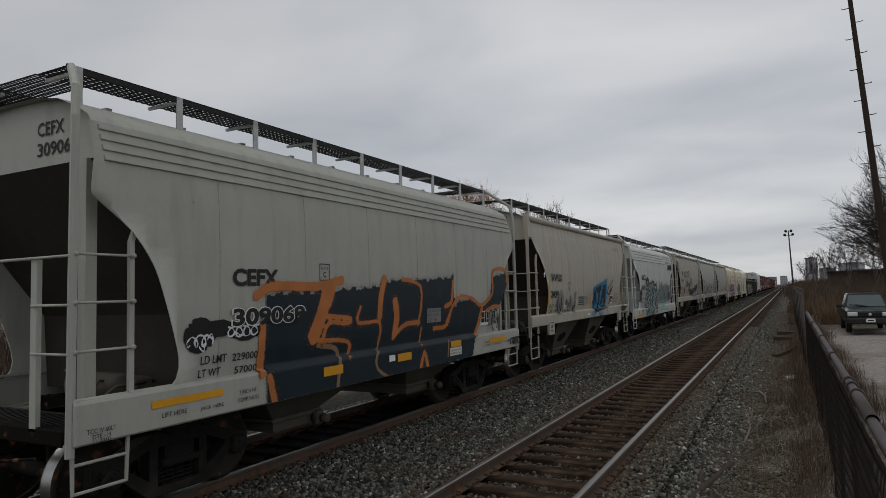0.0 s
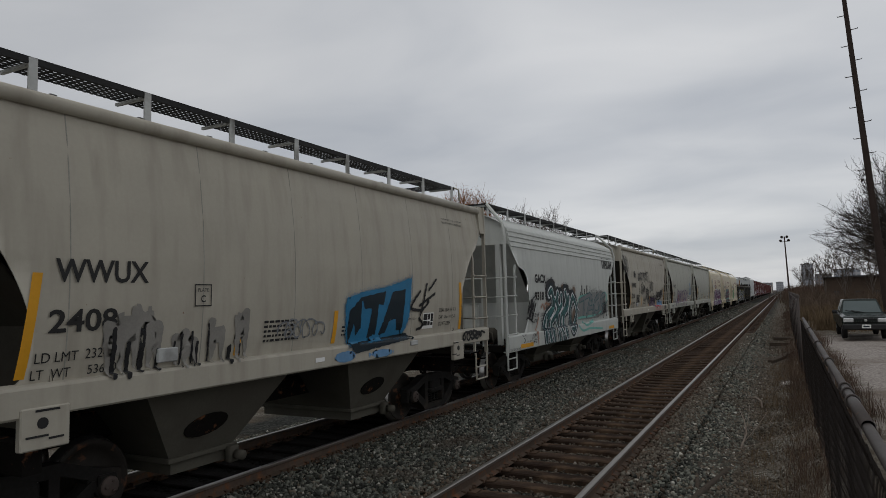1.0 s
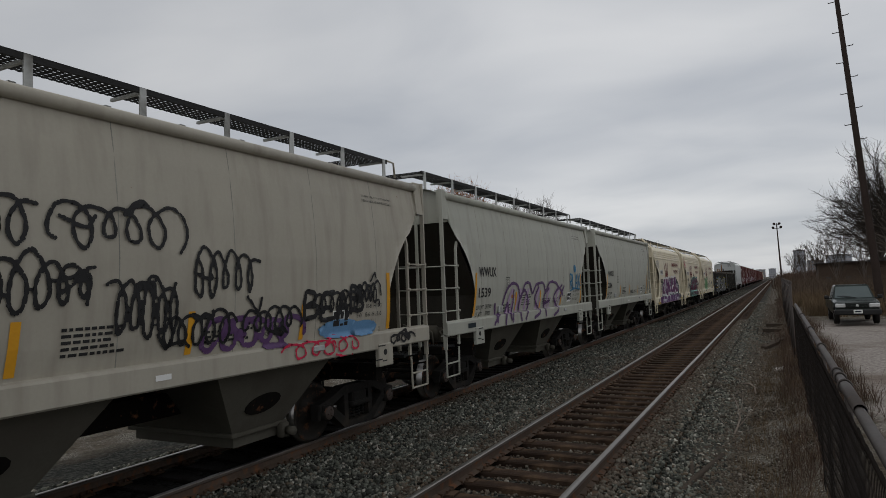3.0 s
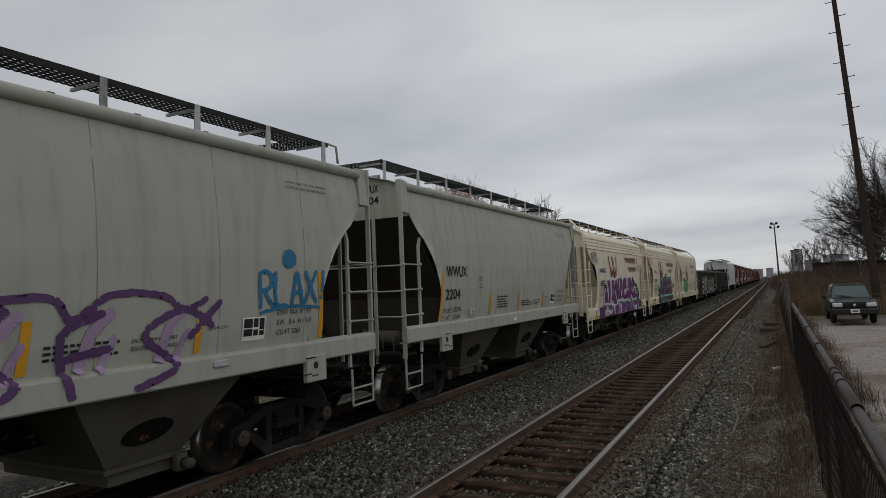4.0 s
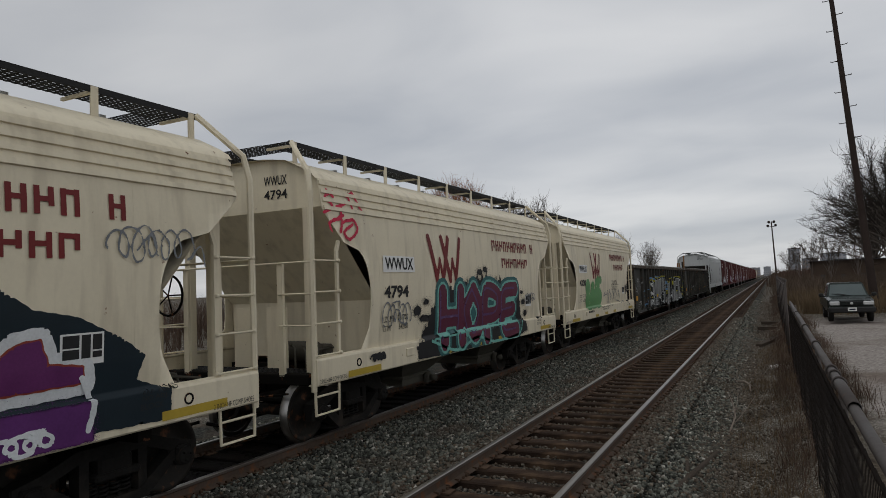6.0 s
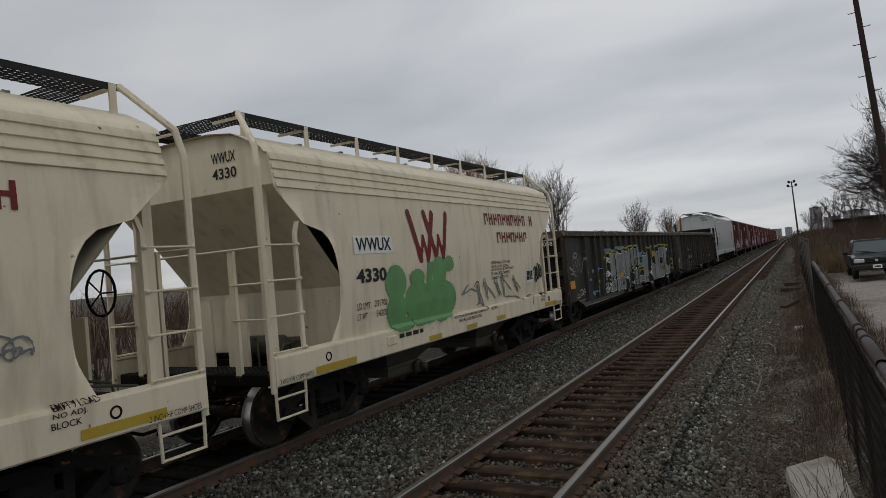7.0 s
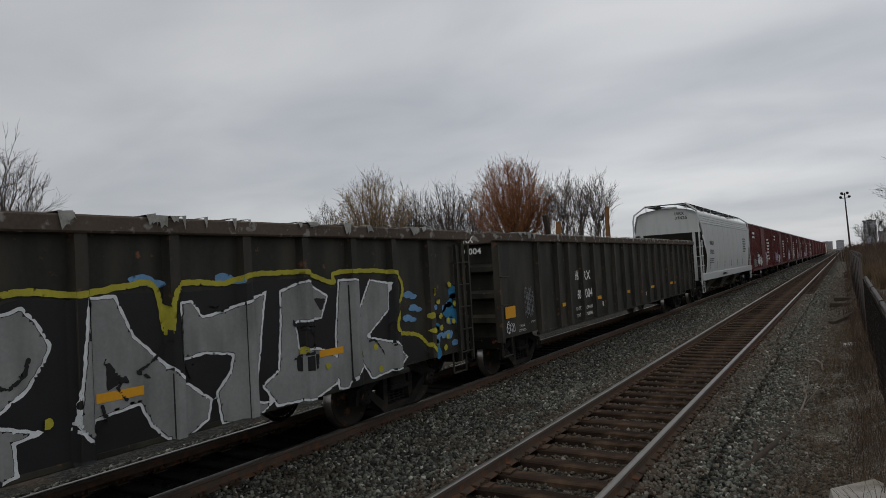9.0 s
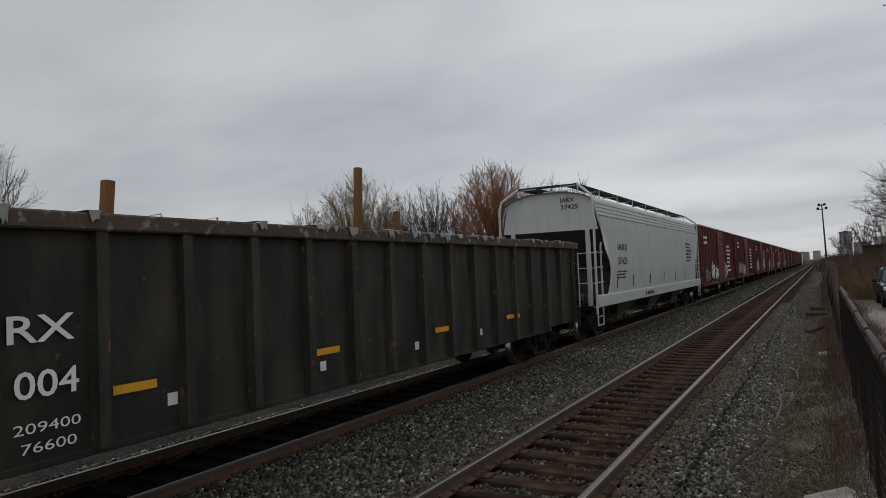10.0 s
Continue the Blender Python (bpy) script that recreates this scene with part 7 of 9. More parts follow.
    g.done("green sprayed blot")
    k = Spray(w4330, P, "s_grey", 2, 6)
    for st in ([(5.33, 1.72), (5.63, 1.89), (5.39, 1.71), (5.76, 1.79), (6.03, 1.73)], [(5.9, 1.83), (6.12, 1.92), (6.2, 1.48), (6.04, 1.86), (6.46, 1.31)], [(6.04, 1.44), (6.23, 1.47), (6.46, 1.34)], [(6.34, 1.81), (6.45, 1.96), (6.6, 1.53), (6.39, 1.89), (6.99, 1.51)], [(6.93, 1.83), (7.04, 1.95), (7.23, 1.54), (6.98, 1.86), (7.32, 1.56)], [(7.31, 1.92), (7.42, 2), (7.49, 1.51), (7.36, 1.92), (7.9, 1.62)], [(7.98, 1.83), (8.07, 1.93), (8.34, 1.54), (8.02, 1.88), (8.47, 1.62)], [(7.57, 1.49), (8.21, 1.44), (8.56, 1.32)], [(8.89, 1.39), (9.22, 1.39), (9.13, 1.17)]):
        k.stroke(st, 0.03)
    k.done("black sprayed signature")
    tag(w4330, P, "s_black", 9.45, 9.95, 1.75, 2.15, 88, 0.045, 4)

    # gondolas
    P = PG
    for car, n in ((g1, "60058"), (g2, "60004")):
        letters(car, P, "HK", 4.50, 4.78, 1.88, 2.12, "white_paint", 0.01); letters(car, P, "RX", 4.72 if car is g1 else 5.04, 5.08 if car is g1 else 5.62, 1.86, 2.10, "white_paint", 0.01, off=0.03)
        letters(car, P, n[:2], 4.55, 4.80, 1.38, 1.62, "white_paint", 0.01, off=0.03); letters(car, P, n[2:], 4.66 if car is g1 else 5.08, 5.20 if car is g1 else 5.64, 1.38, 1.62, "white_paint", 0.01, off=0.05)
        letters(car, P, "LD LMT", 4.40, 4.76, 1.10, 1.19, "white_paint", 0, off=0.03); letters(car, P, "LT WT", 4.40, 4.70, 0.92, 1.0, "white_paint", 0, off=0.03)
        letters(car, P, "209700" if car is g1 else "209400", 4.68 if car is g1 else 5.08, 5.18 if car is g1 else 5.66, 1.08, 1.17, "white_paint", 0, off=0.03); letters(car, P, "763L0" if car is g1 else "76600", 4.74 if car is g1 else 5.14, 5.18 if car is g1 else 5.62, 0.91, 1.0, "white_paint", 0, off=0.03)
        panel(car, P, 0.30, 0.78, 1.26, 1.50, "orange_tape", "reflector_tape", 0.03)
        for u in ((3.42, 6.92, 9.95, 12.98, 15.98) if car is g1 else (3.45, 6.22, 9.15, 12.28, 15.3)):
            panel(car, P, u - 0.24, u + 0.24, 1.27, 1.36, "orange_tape", "reflector_tape", 0.03)
        letters(car, P, "2 INCH HF", 0.98, 1.25, 1.02, 1.07, "white_paint", 0, off=0.012); letters(car, P, "COMP SHOES", 0.94, 1.30, 0.93, 0.98, "white_paint", 0, off=0.012); letters(car, P, "LIFT/JACK", 1.58, 1.84, 1.06, 1.11, "white_paint", 0, off=0.012)
        v, f = glyph_mesh("HKRX", 0.015)
        part("lettering", Build().add([(0.45 + x * 0.5, 0.095, 2.86 + y * 0.13) for x, y in v], f).mesh("lettering", M["white_paint"], fix=False), car, "painted lettering")
        v, f = glyph_mesh(n, 0.015)
        part("lettering", Build().add([(0.6 + x * 0.5, 0.135, 2.62 + y * 0.13) for x, y in v], f).mesh("lettering", M["white_paint"], fix=False), car, "painted lettering")
        for u in (6.6, 9.0, 11.4, 13.8):
            part("notice_plate", Build().box(1.462, 1.466, u, u + 0.12, 1.05, 1.18).mesh("notice_plate", M["plate_white"]), car)
    # silver piece with yellow rim
    sky = Spray(g1, P, "s_sky", 0, 2)
    for u, z in [(7.39, 2.39), (7.82, 2.43), (6.76, 2.42), (5.76, 2.3), (4.78, 2.35), (8.98, 2.44), (10.32, 2.39), (10.31, 2.25), (10.74, 1.79), (10.59, 2.09), (10.94, 2.2), (13.25, 2.4), (14.26, 2.38), (13.25, 2.39), (17.86, 1.97), (18, 1.75), (17.82, 1.6), (10.53, 2), (10.65, 1.64), (10.78, 1.72), (10.53, 1.64), (10.83, 1.55)]:
        sky.blob(u, z, 0.13, 0.055).blob(u + 0.15, z - 0.04, 0.10, 0.04)
    sky.fill([(10.86, 0.77), (11.09, 1.01), (11.22, 0.66), (11.03, 0.63)])
    rnd = random.Random(5)
    for _ in range(30):
        u = rnd.choice((rnd.uniform(2.2, 4.6), rnd.uniform(18.55, 19.3)))
        sky.blob(u, rnd.uniform(0.85, 1.9), rnd.uniform(0.05, 0.19), rnd.uniform(0.03, 0.075))
    sky.done("sky blue sprayed bubbles")
    nv = Spray(g1, P, "s_blue", 0, 12)
    for _ in range(9):
        nv.blob(rnd.uniform(18.5, 19.4), rnd.uniform(0.85, 2.0), rnd.uniform(0.08, 0.2), rnd.uniform(0.06, 0.15))
    nv.done("deep blue sprayed patches")
    rims = []
    rims.append([(4.56, 2.06), (4.7, 2.16), (4.84, 2.26), (5.05, 2.21), (5.3, 2.37), (5.59, 2.33), (5.94, 2.08), (6.01, 2.32), (6.42, 2.42), (6.81, 2.32), (7.04, 2.08), (7.13, 2.33), (7.46, 2.42), (7.67, 2.4), (8.07, 2.19), (8.14, 2.36), (8.37, 2.4), (8.82, 2.45), (9.18, 2.33), (9.39, 2.39), (9.71, 2.45), (10.14, 2.33), (10.51, 1.92), (10.41, 1.61)])
    rims.append([(4.59, 1.33), (4.89, 1.27)])
    rims.append([(4.75, 1.83), (4.79, 1.64)])
    rims.append([(10.15, 1.48), (11.25, 1.52), (11.13, 1.16), (11.42, 0.74)])
    rims.append([(5.89, 1.32), (6.02, 1.45), (6.06, 1.33), (5.9, 1.31)])
    rims.append([(8.09, 1.3), (8.27, 1.5), (8.4, 1.34), (8.09, 1.3)])
    rims.append([(9.23, 1.44), (9.39, 1.63), (9.51, 1.44), (9.23, 1.44)])
    rims.append([(11.25, 0.64), (11.1, 1.08), (11.13, 1.4), (10.99, 1.47), (10.83, 1.93), (11.01, 2.15), (11.31, 2.17), (11.64, 2.05), (11.77, 2.22), (12.09, 2.34), (12.59, 2.29), (13.04, 2.34), (13.39, 2.33), (13.5, 1.85), (13.63, 2.32), (14.26, 2.32), (14.62, 2.4), (15.21, 2.41), (15.53, 2.4), (16.09, 2.24), (16.19, 2.38), (17.44, 2.34), (17.72, 2.05), (17.42, 1.48), (18.11, 1.29), (18.5, 1)])
    rims.append([(10.43, 1.31), (10.64, 1.38), (11.12, 1.39)])
    yl = Spray(g1, P, "s_yellow", 2, 3)
    for st in rims:
        yl.stroke(st, 0.062)
    yl.done("yellow sprayed rim")
    k = Spray(g1, P, "s_black", 1, 4).fill([(4.5, 2.03), (4.84, 2.21), (5.05, 2.16), (5.31, 2.31), (5.58, 2.28), (5.94, 2.03), (6.05, 2.25), (6.42, 2.35), (6.81, 2.25), (7.03, 2.01), (7.18, 2.26), (7.67, 2.34), (8.06, 2.12), (8.37, 2.35), (8.81, 2.39), (9.22, 2.27), (9.7, 2.37), (10.13, 2.25), (10.5, 1.85), (10.34, 1.53), (11.16, 1.42), (10.95, 0.85), (10.07, 0.8), (8.29, 0.71), (6.3, 0.72), (4.94, 0.81), (4.43, 0.81)], [(11.25, 0.65), (11.13, 1.07), (11.15, 1.39), (11.02, 1.48), (10.86, 1.92), (11.02, 2.1), (11.3, 2.12), (11.64, 2), (11.79, 2.16), (12.08, 2.28), (12.59, 2.24), (13.04, 2.28), (13.38, 2.26), (13.52, 1.83), (13.64, 2.25), (14.25, 2.25), (14.62, 2.32), (15.52, 2.33), (16.08, 2.17), (17.43, 2.26), (17.59, 2.04), (17.32, 1.49), (18.02, 1.22), (18.4, 0.94), (16.18, 0.75), (13.64, 0.64), (12.1, 0.65)])
    k.done("black sprayed backing")
    sl = []
    sl.append([(5.03, 1.84), (5.16, 2.12), (5.33, 2.25), (5.58, 2.23), (5.84, 2.09), (6.03, 1.86), (6.04, 1.69), (5.9, 1.44), (5.74, 1.24), (5.98, 1.34), (6.26, 1.34), (6.51, 1.28), (6.56, 1.08), (6.47, 0.8), (6.2, 0.72), (6, 0.84), (5.49, 0.8), (4.94, 0.84), (4.44, 0.83), (4.44, 1), (4.99, 1.11), (5.19, 1.26), (5.29, 1.64), (5.06, 1.71)])
    sl.append([(6.14, 1.77), (6.31, 2.13), (6.52, 2.29), (6.86, 2.16), (7.1, 1.89), (7.23, 1.57), (7.04, 1.34), (6.77, 1.04), (6.92, 1.01), (7.19, 1.22), (7.38, 1.27), (7.55, 0.98), (7.56, 0.76), (6.58, 0.79), (6.59, 1.13), (6.5, 1.3), (6.24, 1.41), (6.16, 1.58)])
    sl.append([(7.26, 2.07), (7.52, 2.31), (7.82, 2.23), (8.14, 1.95), (8.3, 1.59), (8.2, 1.37), (7.87, 1.31), (8.02, 1.06), (8.32, 0.77), (7.83, 0.8), (7.68, 1.22), (7.61, 1.35), (7.62, 0.86), (7.47, 1.29), (7.35, 1.71)])
    sl.append([(8.34, 2.05), (8.47, 2.31), (8.83, 2.38), (9.28, 2.17), (9.35, 1.88), (8.93, 1.63), (8.74, 1.53), (9.18, 1.36), (9.27, 1.08), (9.12, 0.85), (8.74, 0.85), (8.57, 0.95), (8.78, 1.03), (8.84, 1.21), (8.47, 1.51), (8.33, 1.76)])
    sl.append([(9.57, 2.34), (9.91, 2.34), (10.37, 2.11), (10.47, 1.8), (10.28, 1.54), (9.83, 1.4), (10.03, 1.22), (10.35, 1.12), (11.03, 1.17), (10.91, 0.86), (10.08, 0.84), (9.54, 0.8), (9.4, 1.13), (9.62, 1.49), (9.49, 1.96)])
    sl.append([(10.91, 1.96), (11.01, 2.05), (11.52, 1.95), (11.72, 2.09), (12.13, 2.22), (12.25, 2.09), (12.37, 1.86), (12.3, 1.7), (12.15, 1.48), (11.85, 1.28), (12.3, 1.12), (12.05, 1.07), (12.07, 0.8), (11.65, 0.68), (11.24, 0.66), (11.13, 0.95), (11.21, 1.3), (11.05, 1.6), (10.96, 1.75)])
    sl.append([(12.65, 2.26), (12.97, 2.27), (13.15, 1.86), (13.41, 1.61), (13.69, 1.33), (14.04, 1.07), (13.98, 0.85), (13.65, 0.68), (13.5, 0.72), (13.29, 0.93), (13.17, 1.17), (12.74, 1.11), (12.69, 0.89), (12.51, 1.08), (12.58, 1.62)])
    sl.append([(13.6, 2.15), (13.83, 2.16), (13.96, 1.98), (14.23, 2.02), (14.89, 2.2), (14.83, 1.95), (14.74, 1.39), (14.64, 0.92), (14.94, 0.86), (14.59, 0.66), (14.14, 0.76), (14.08, 1.12), (14.28, 1.33), (14.33, 1.5), (13.95, 1.56), (13.63, 1.52), (13.62, 1.92)])
    sl.append([(15.09, 2.19), (15.52, 2.31), (15.98, 2.07), (15.83, 1.77), (15.36, 1.76), (15.4, 1.44), (15.77, 1.4), (16.23, 1.2), (16.1, 0.87), (15.71, 0.75), (14.97, 0.78), (14.74, 1.08), (15.01, 1.23), (15.08, 1.86)])
    sl.append([(16.19, 2.29), (16.66, 2.27), (16.55, 1.75), (16.88, 2.26), (17.37, 2.19), (17.33, 1.76), (16.8, 1.43), (17.4, 1.29), (17.78, 1), (17.58, 0.86), (16.84, 0.79), (16.6, 1.08), (16.31, 0.75), (16.1, 0.78), (16.07, 1.5)])
    for mat, level, grow, what in (("s_white", 3, 0.0, "white sprayed edge"), ("s_black", 4, -0.03, "black sprayed line"), ("s_silver", 5, -0.036, "silver sprayed letters")):
        v = Spray(g1, P, mat, level, level).fill(*sl)
        v.grow = grow
        v.done(what)
    k = Spray(g1, P, "s_black", 6, 4).fill([(5.29, 1.68), (5.36, 1.63), (5.42, 1.39), (5.5, 1.31), (5.62, 1.39), (5.62, 1.24), (5.56, 1.16), (5.41, 1.2), (5.33, 1.51)], [(5.6, 1.1), (5.75, 1.09), (5.77, 0.95), (5.64, 0.92)], [(6.71, 0.98), (6.85, 1.11), (7.01, 0.95)], [(7.75, 1.2), (7.94, 1.23), (8.04, 1.04), (7.84, 1.01)], [(8.77, 1.28), (8.98, 1.33), (9.01, 1.16), (8.82, 1.14)], [(9.69, 1.35), (9.92, 1.28), (9.82, 1.03), (9.63, 1.02)], [(11.67, 1.6), (11.9, 1.64), (11.79, 1.41), (11.65, 1.29)], [(11.64, 1.04), (11.81, 0.95), (12.07, 0.63), (11.77, 0.63)], [(12.84, 1.68), (13.02, 1.45), (12.85, 1.36)], [(13.7, 1.47), (13.96, 1.52), (13.92, 1.35), (13.76, 1.33)], [(15.68, 2.05), (15.9, 2.04), (15.82, 1.86)], [(15.32, 1.33), (15.74, 1.32), (15.72, 1.13), (15.33, 1.15)])
    k.done("black sprayed letter holes")
    cr = Spray(g1, P, "s_black", 7, 5)
    for i in range(40):
        u, z = rnd.uniform(4.6, 17.8), rnd.uniform(0.95, 2.05)
        pts = [(u, z)]
        for _ in range(4):
            pts.append((pts[-1][0] + rnd.uniform(-0.14, 0.14), pts[-1][1] + rnd.uniform(-0.15, 0.08)))
        cr.stroke(pts, 0.034, False, 0.02)
    cr.done("black sprayed crack lines")
    dots = Spray(g1, P, "s_yellow", 8, 9)
    for _ in range(16):
        dots.blob(rnd.uniform(5.5, 17.3), rnd.uniform(0.9, 1.5), 0.05, 0.05)
    for _ in range(14):
        dots.blob(rnd.uniform(18.4, 19.4), rnd.uniform(0.95, 2.2), 0.06, 0.05)
    dots.done("yellow sprayed dots")
    w = Spray(g1, P, "s_silver", 2, 11)
    w.stroke([(0.85, 2.25), (1.05, 2.34), (1.3, 2.28), (1.1, 2.2), (0.85, 2.25)], 0.06)
    for st in letter_strokes("EXOE", 0.75, 1.65, 1.75, 2.15, 5, 0.05):
        w.stroke(st, 0.03)
    w.stroke([(0.45, 1.9), (0.7, 1.8), (0.95, 1.62)], 0.1, True, 0.03).stroke([(1.95, 2.15), (1.7, 1.85), (1.5, 1.68)], 0.07, True, 0.03).stroke([(0.5, 1.72), (0.8, 1.68), (1.1, 1.6)], 0.06, True, 0.02)
    w.done("white sprayed tag"); tag(g1, P, "s_white", 1.25, 1.8, 0.95, 1.2, 95, 0.012, 4)
    tag(g2, P, "s_grey", 1.3, 1.75, 1.15, 1.9, 96, 0.012, 7); tag(g2, P, "s_white", 0.35, 0.75, 0.95, 1.15, 97, 0.012, 5)

    # grain hopper and box cars
    P = PI
    letters(iarx, P, "IARX", 2.35, 3.6, 2.86, 3.08, "black_paint", 0.01); letters(iarx, P, "37425", 2.3, 3.5, 2.38, 2.62, "black_paint", 0.01)
    end_letters(iarx, GRAIN, "IARX", "37425")
    for u in (2.2, 4.3, 7.0, 9.6, 12.2, 14.6):
        panel(iarx, P, u, u + 0.1, 1.6, 2.0, "black_paint", "stencil_bar")
    small_print(iarx, P, 6.0, 7.6, 1.15, 1.4, 1, 130); small_print(iarx, P, 15.0, 16.5, 2.4, 3.4, 6, 131); small_print(iarx, P, 2.2, 3.6, 1.9, 2.2, 3, 132)
    def box_place(u, z, off):
        return (1.56 + off, u, z)
    boxes = [c for c, y in TRAIN if c.name.startswith("box_car")]
    for i, c in enumerate(boxes[:6]):
        rnd = random.Random(200 + i)
        for k2 in range(5):
            u = rnd.uniform(0.5, 14)
            tag(c, box_place, rnd.choice(("s_white", "s_silver", "s_pink", "s_white")), u, u + rnd.uniform(1, 2.2), 1.15, rnd.uniform(1.9, 2.6), 210 + i * 7 + k2, 0.09, 6)
        small_print(c, box_place, 1.0, 2.6, 3.4, 4.0, 2, 220 + i, "white_paint"); small_print(c, box_place, 11.5, 13.5, 1.6, 3.6, 7, 240 + i, "white_paint")


all_marks()
# ---------------------------------------------------------------- fence
M["pipe"] = surface("weathered_pipe", (0.062, 0.053, 0.049), 0.6, 0.15, vary=0.2, spots=(0.12, 0.06, 0.035), spot_at=(0.62, 0.72), bump=0.1)
M["wire"] = surface("old_fence_wire", (0.018, 0.014, 0.012), 0.7, 0.1, vary=0.3, bump=0)
M["twig_dark"] = surface("dark_bare_twigs", (0.045, 0.038, 0.033), 0.9, vary=0.3, bump=0)
M["twig"] = surface("bare_twigs", (0.085, 0.070, 0.058), 0.9, vary=0.3, bump=0)
M["twig_red"] = surface("orange_willow_twigs", (0.27, 0.125, 0.062), 0.9, vary=0.3, bump=0)
M["twig_tan"] = surface("tan_willow_twigs", (0.23, 0.165, 0.095), 0.9, vary=0.3, bump=0)
M["twig_grey"] = surface("grey_bark", (0.13, 0.11, 0.095), 0.9, vary=0.3, bump=0.2)
M["dry_grass"] = surface("dry_grass", (0.125, 0.090, 0.055), 0.9, vary=0.45, big=0.8, bump=0)
M["scrub"] = surface("brown_scrub", (0.085, 0.058, 0.043), 0.9, vary=0.4, big=0.3, bump=0)
M["scrub_pale"] = surface("tan_brown_scrub", (0.095, 0.070, 0.052), 0.9, vary=0.4, big=0.3, bump=0)
M["dead_wood"] = surface("bleached_dead_wood", (0.17, 0.14, 0.115), 0.85, vary=0.25, fine=40, bump=0.3)
M["old_wood"] = surface("old_grey_timber", (0.06, 0.048, 0.038), 0.9, vary=0.3, fine=40, bump=0.4)
M["post_wood"] = surface("brown_salvaged_timber", (0.19, 0.10, 0.045), 0.85, vary=0.3, fine=40, bump=0.3)
M["concrete"] = surface("pale_concrete", (0.33, 0.31, 0.28), 0.9, vary=0.18, fine=30, bump=0.3, dirt=(0.15, 0.13, 0.10), dirt_at=(0.55, 0.75))
M["steel_pole"] = surface("dark_weathering_steel", (0.040, 0.030, 0.026), 0.75, vary=0.25, bump=0.1)


def wire_mesh(name, x, y0, y1, top0, top1, low0, low1, half, r):
    """Woven zigzag wires as fine three-sided bars."""
    V, F = [], []
    n = int((y1 - y0) / half)
    tri = np.array([(math.cos(a), math.sin(a)) for a in (0, 2.094, 4.189)]) * r
    o = 0
    for k in range(n):
        y = y0 + k * half
        f = k / n
        zt, zb = top0 + (top1 - top0) * f, low0 + (low1 - low0) * f
        m = int((zt - zb) / half)
        j = np.arange(m + 1)
        sag = 0.02 * math.sin(y * 1.3) + 0.012 * math.sin(y * 4.1)
        P = np.stack([np.where(j % 2, 0.004, -0.004) + x + sag * (j / m), y + (j % 2) * half * 1.04, zt - j * half], 1)
        ring = P[:, None, :] + np.stack([tri[:, 0], tri[:, 1], np.zeros(3)], 1)[None]
        V.append(ring.reshape(-1, 3))
        i = np.arange(m)[:, None] * 3
        for a in range(3):
            c = (a + 1) % 3
            F.append(np.concatenate([i + a, i + c, i + 3 + c, i + 3 + a], 1) + o)
        o += (m + 1) * 3
    return quick_mesh(name, np.concatenate(V), np.concatenate(F), M["wire"])


def fence():
    f = thing("chain_link_fence", "rusty chain-link fence with a thick grey pipe top rail", "fence")
    part("top_rail", Build().tube([(0.45, y, 1.27 + 0.0055 * (y - 4) + 0.006 * math.sin(y)) for y in np.linspace(1.6, 21.2, 40)], 0.037, 14).mesh("top_rail", M["pipe"], True), f, "grey weathered pipe")
    for y, r in ((6.30, 0.052), (6.75, 0.046), (7.05, 0.048), (9.4, 0.048), (12.2, 0.049), (16.0, 0.049)):
        z = 1.27 + 0.0055 * (y - 4) + 0.006 * math.sin(y)
        part("clamp_band", Build().tube([(0.45 + r * math.cos(a), y + 0.012 * math.sin(a), z + r * math.sin(a)) for a in np.linspace(0, 6.283, 17)], 0.010, 6, 0, False).mesh("clamp_band", M["pipe"], True), f)
    part("pipe_sleeve", Build().lathe([(5.2, 0.040), (5.2, 0.045), (6.25, 0.045), (6.3, 0.040)], "y", 14, centre=(0.45, 0, 1.285)).mesh("pipe_sleeve", M["pipe"], True), f)
    for y in (3.1, 6.2, 9.3, 12.4, 15.5, 18.6, 21.1):
        part("fence_post", Build().tube([(0.46, y, -0.5), (0.46, y, 1.26)], 0.03, 8).mesh("fence_post", M["pipe"], True), f)
    w = part("wire_mesh", wire_mesh("wire_mesh", 0.385, 1.8, 21.2, 1.22, 1.30, -0.40, -0.40, 0.062, 0.0030), f, "dark woven wire")
    w["kind"] = "stuff"
    b = Build()
    rnd = random.Random(2)
    for k in range(240):
        y = 1.8 + k * 0.08
        z = 1.22 + 0.004 * (y - 1.8)
        b.tube([(0.39, y, z - 0.02), (0.375 + rnd.uniform(-0.01, 0.01), y + 0.02, z + 0.045 + rnd.uniform(-0.01, 0.015)), (0.40, y + 0.045, z - 0.015)], 0.006, 5)
    s = part("selvedge_wire", b.mesh("selvedge_wire", M["wire"]), f)
    s["kind"] = "stuff"
    g = thing("tall_fence", "tall old chain-link fence beyond the pipe rail", "fence")
    for y in (22.0, 25.0, 28.5, 33.0, 39.0, 46.0, 54.0):
        part("fence_post", Build().tube([(0.36, y, -0.5), (0.36, y, 1.95)], 0.035, 8).lathe([(1.95, 0.05), (2.02, 0.05), (2.06, 0.0)], "z", 8, centre=(0.36, y, 0)).mesh("fence_post", M["pipe"], True), g)
    part("top_wire", Build().tube([(0.36, 22, 1.86), (0.36, 54, 1.9)], 0.012, 6).mesh("top_wire", M["pipe"]), g)
    w = part("wire_mesh", wire_mesh("wire_mesh", 0.36, 22, 54, 1.86, 1.9, -0.45, -0.45, 0.10, 0.0035), g, "dark woven wire")
    w["kind"] = "stuff"


fence()

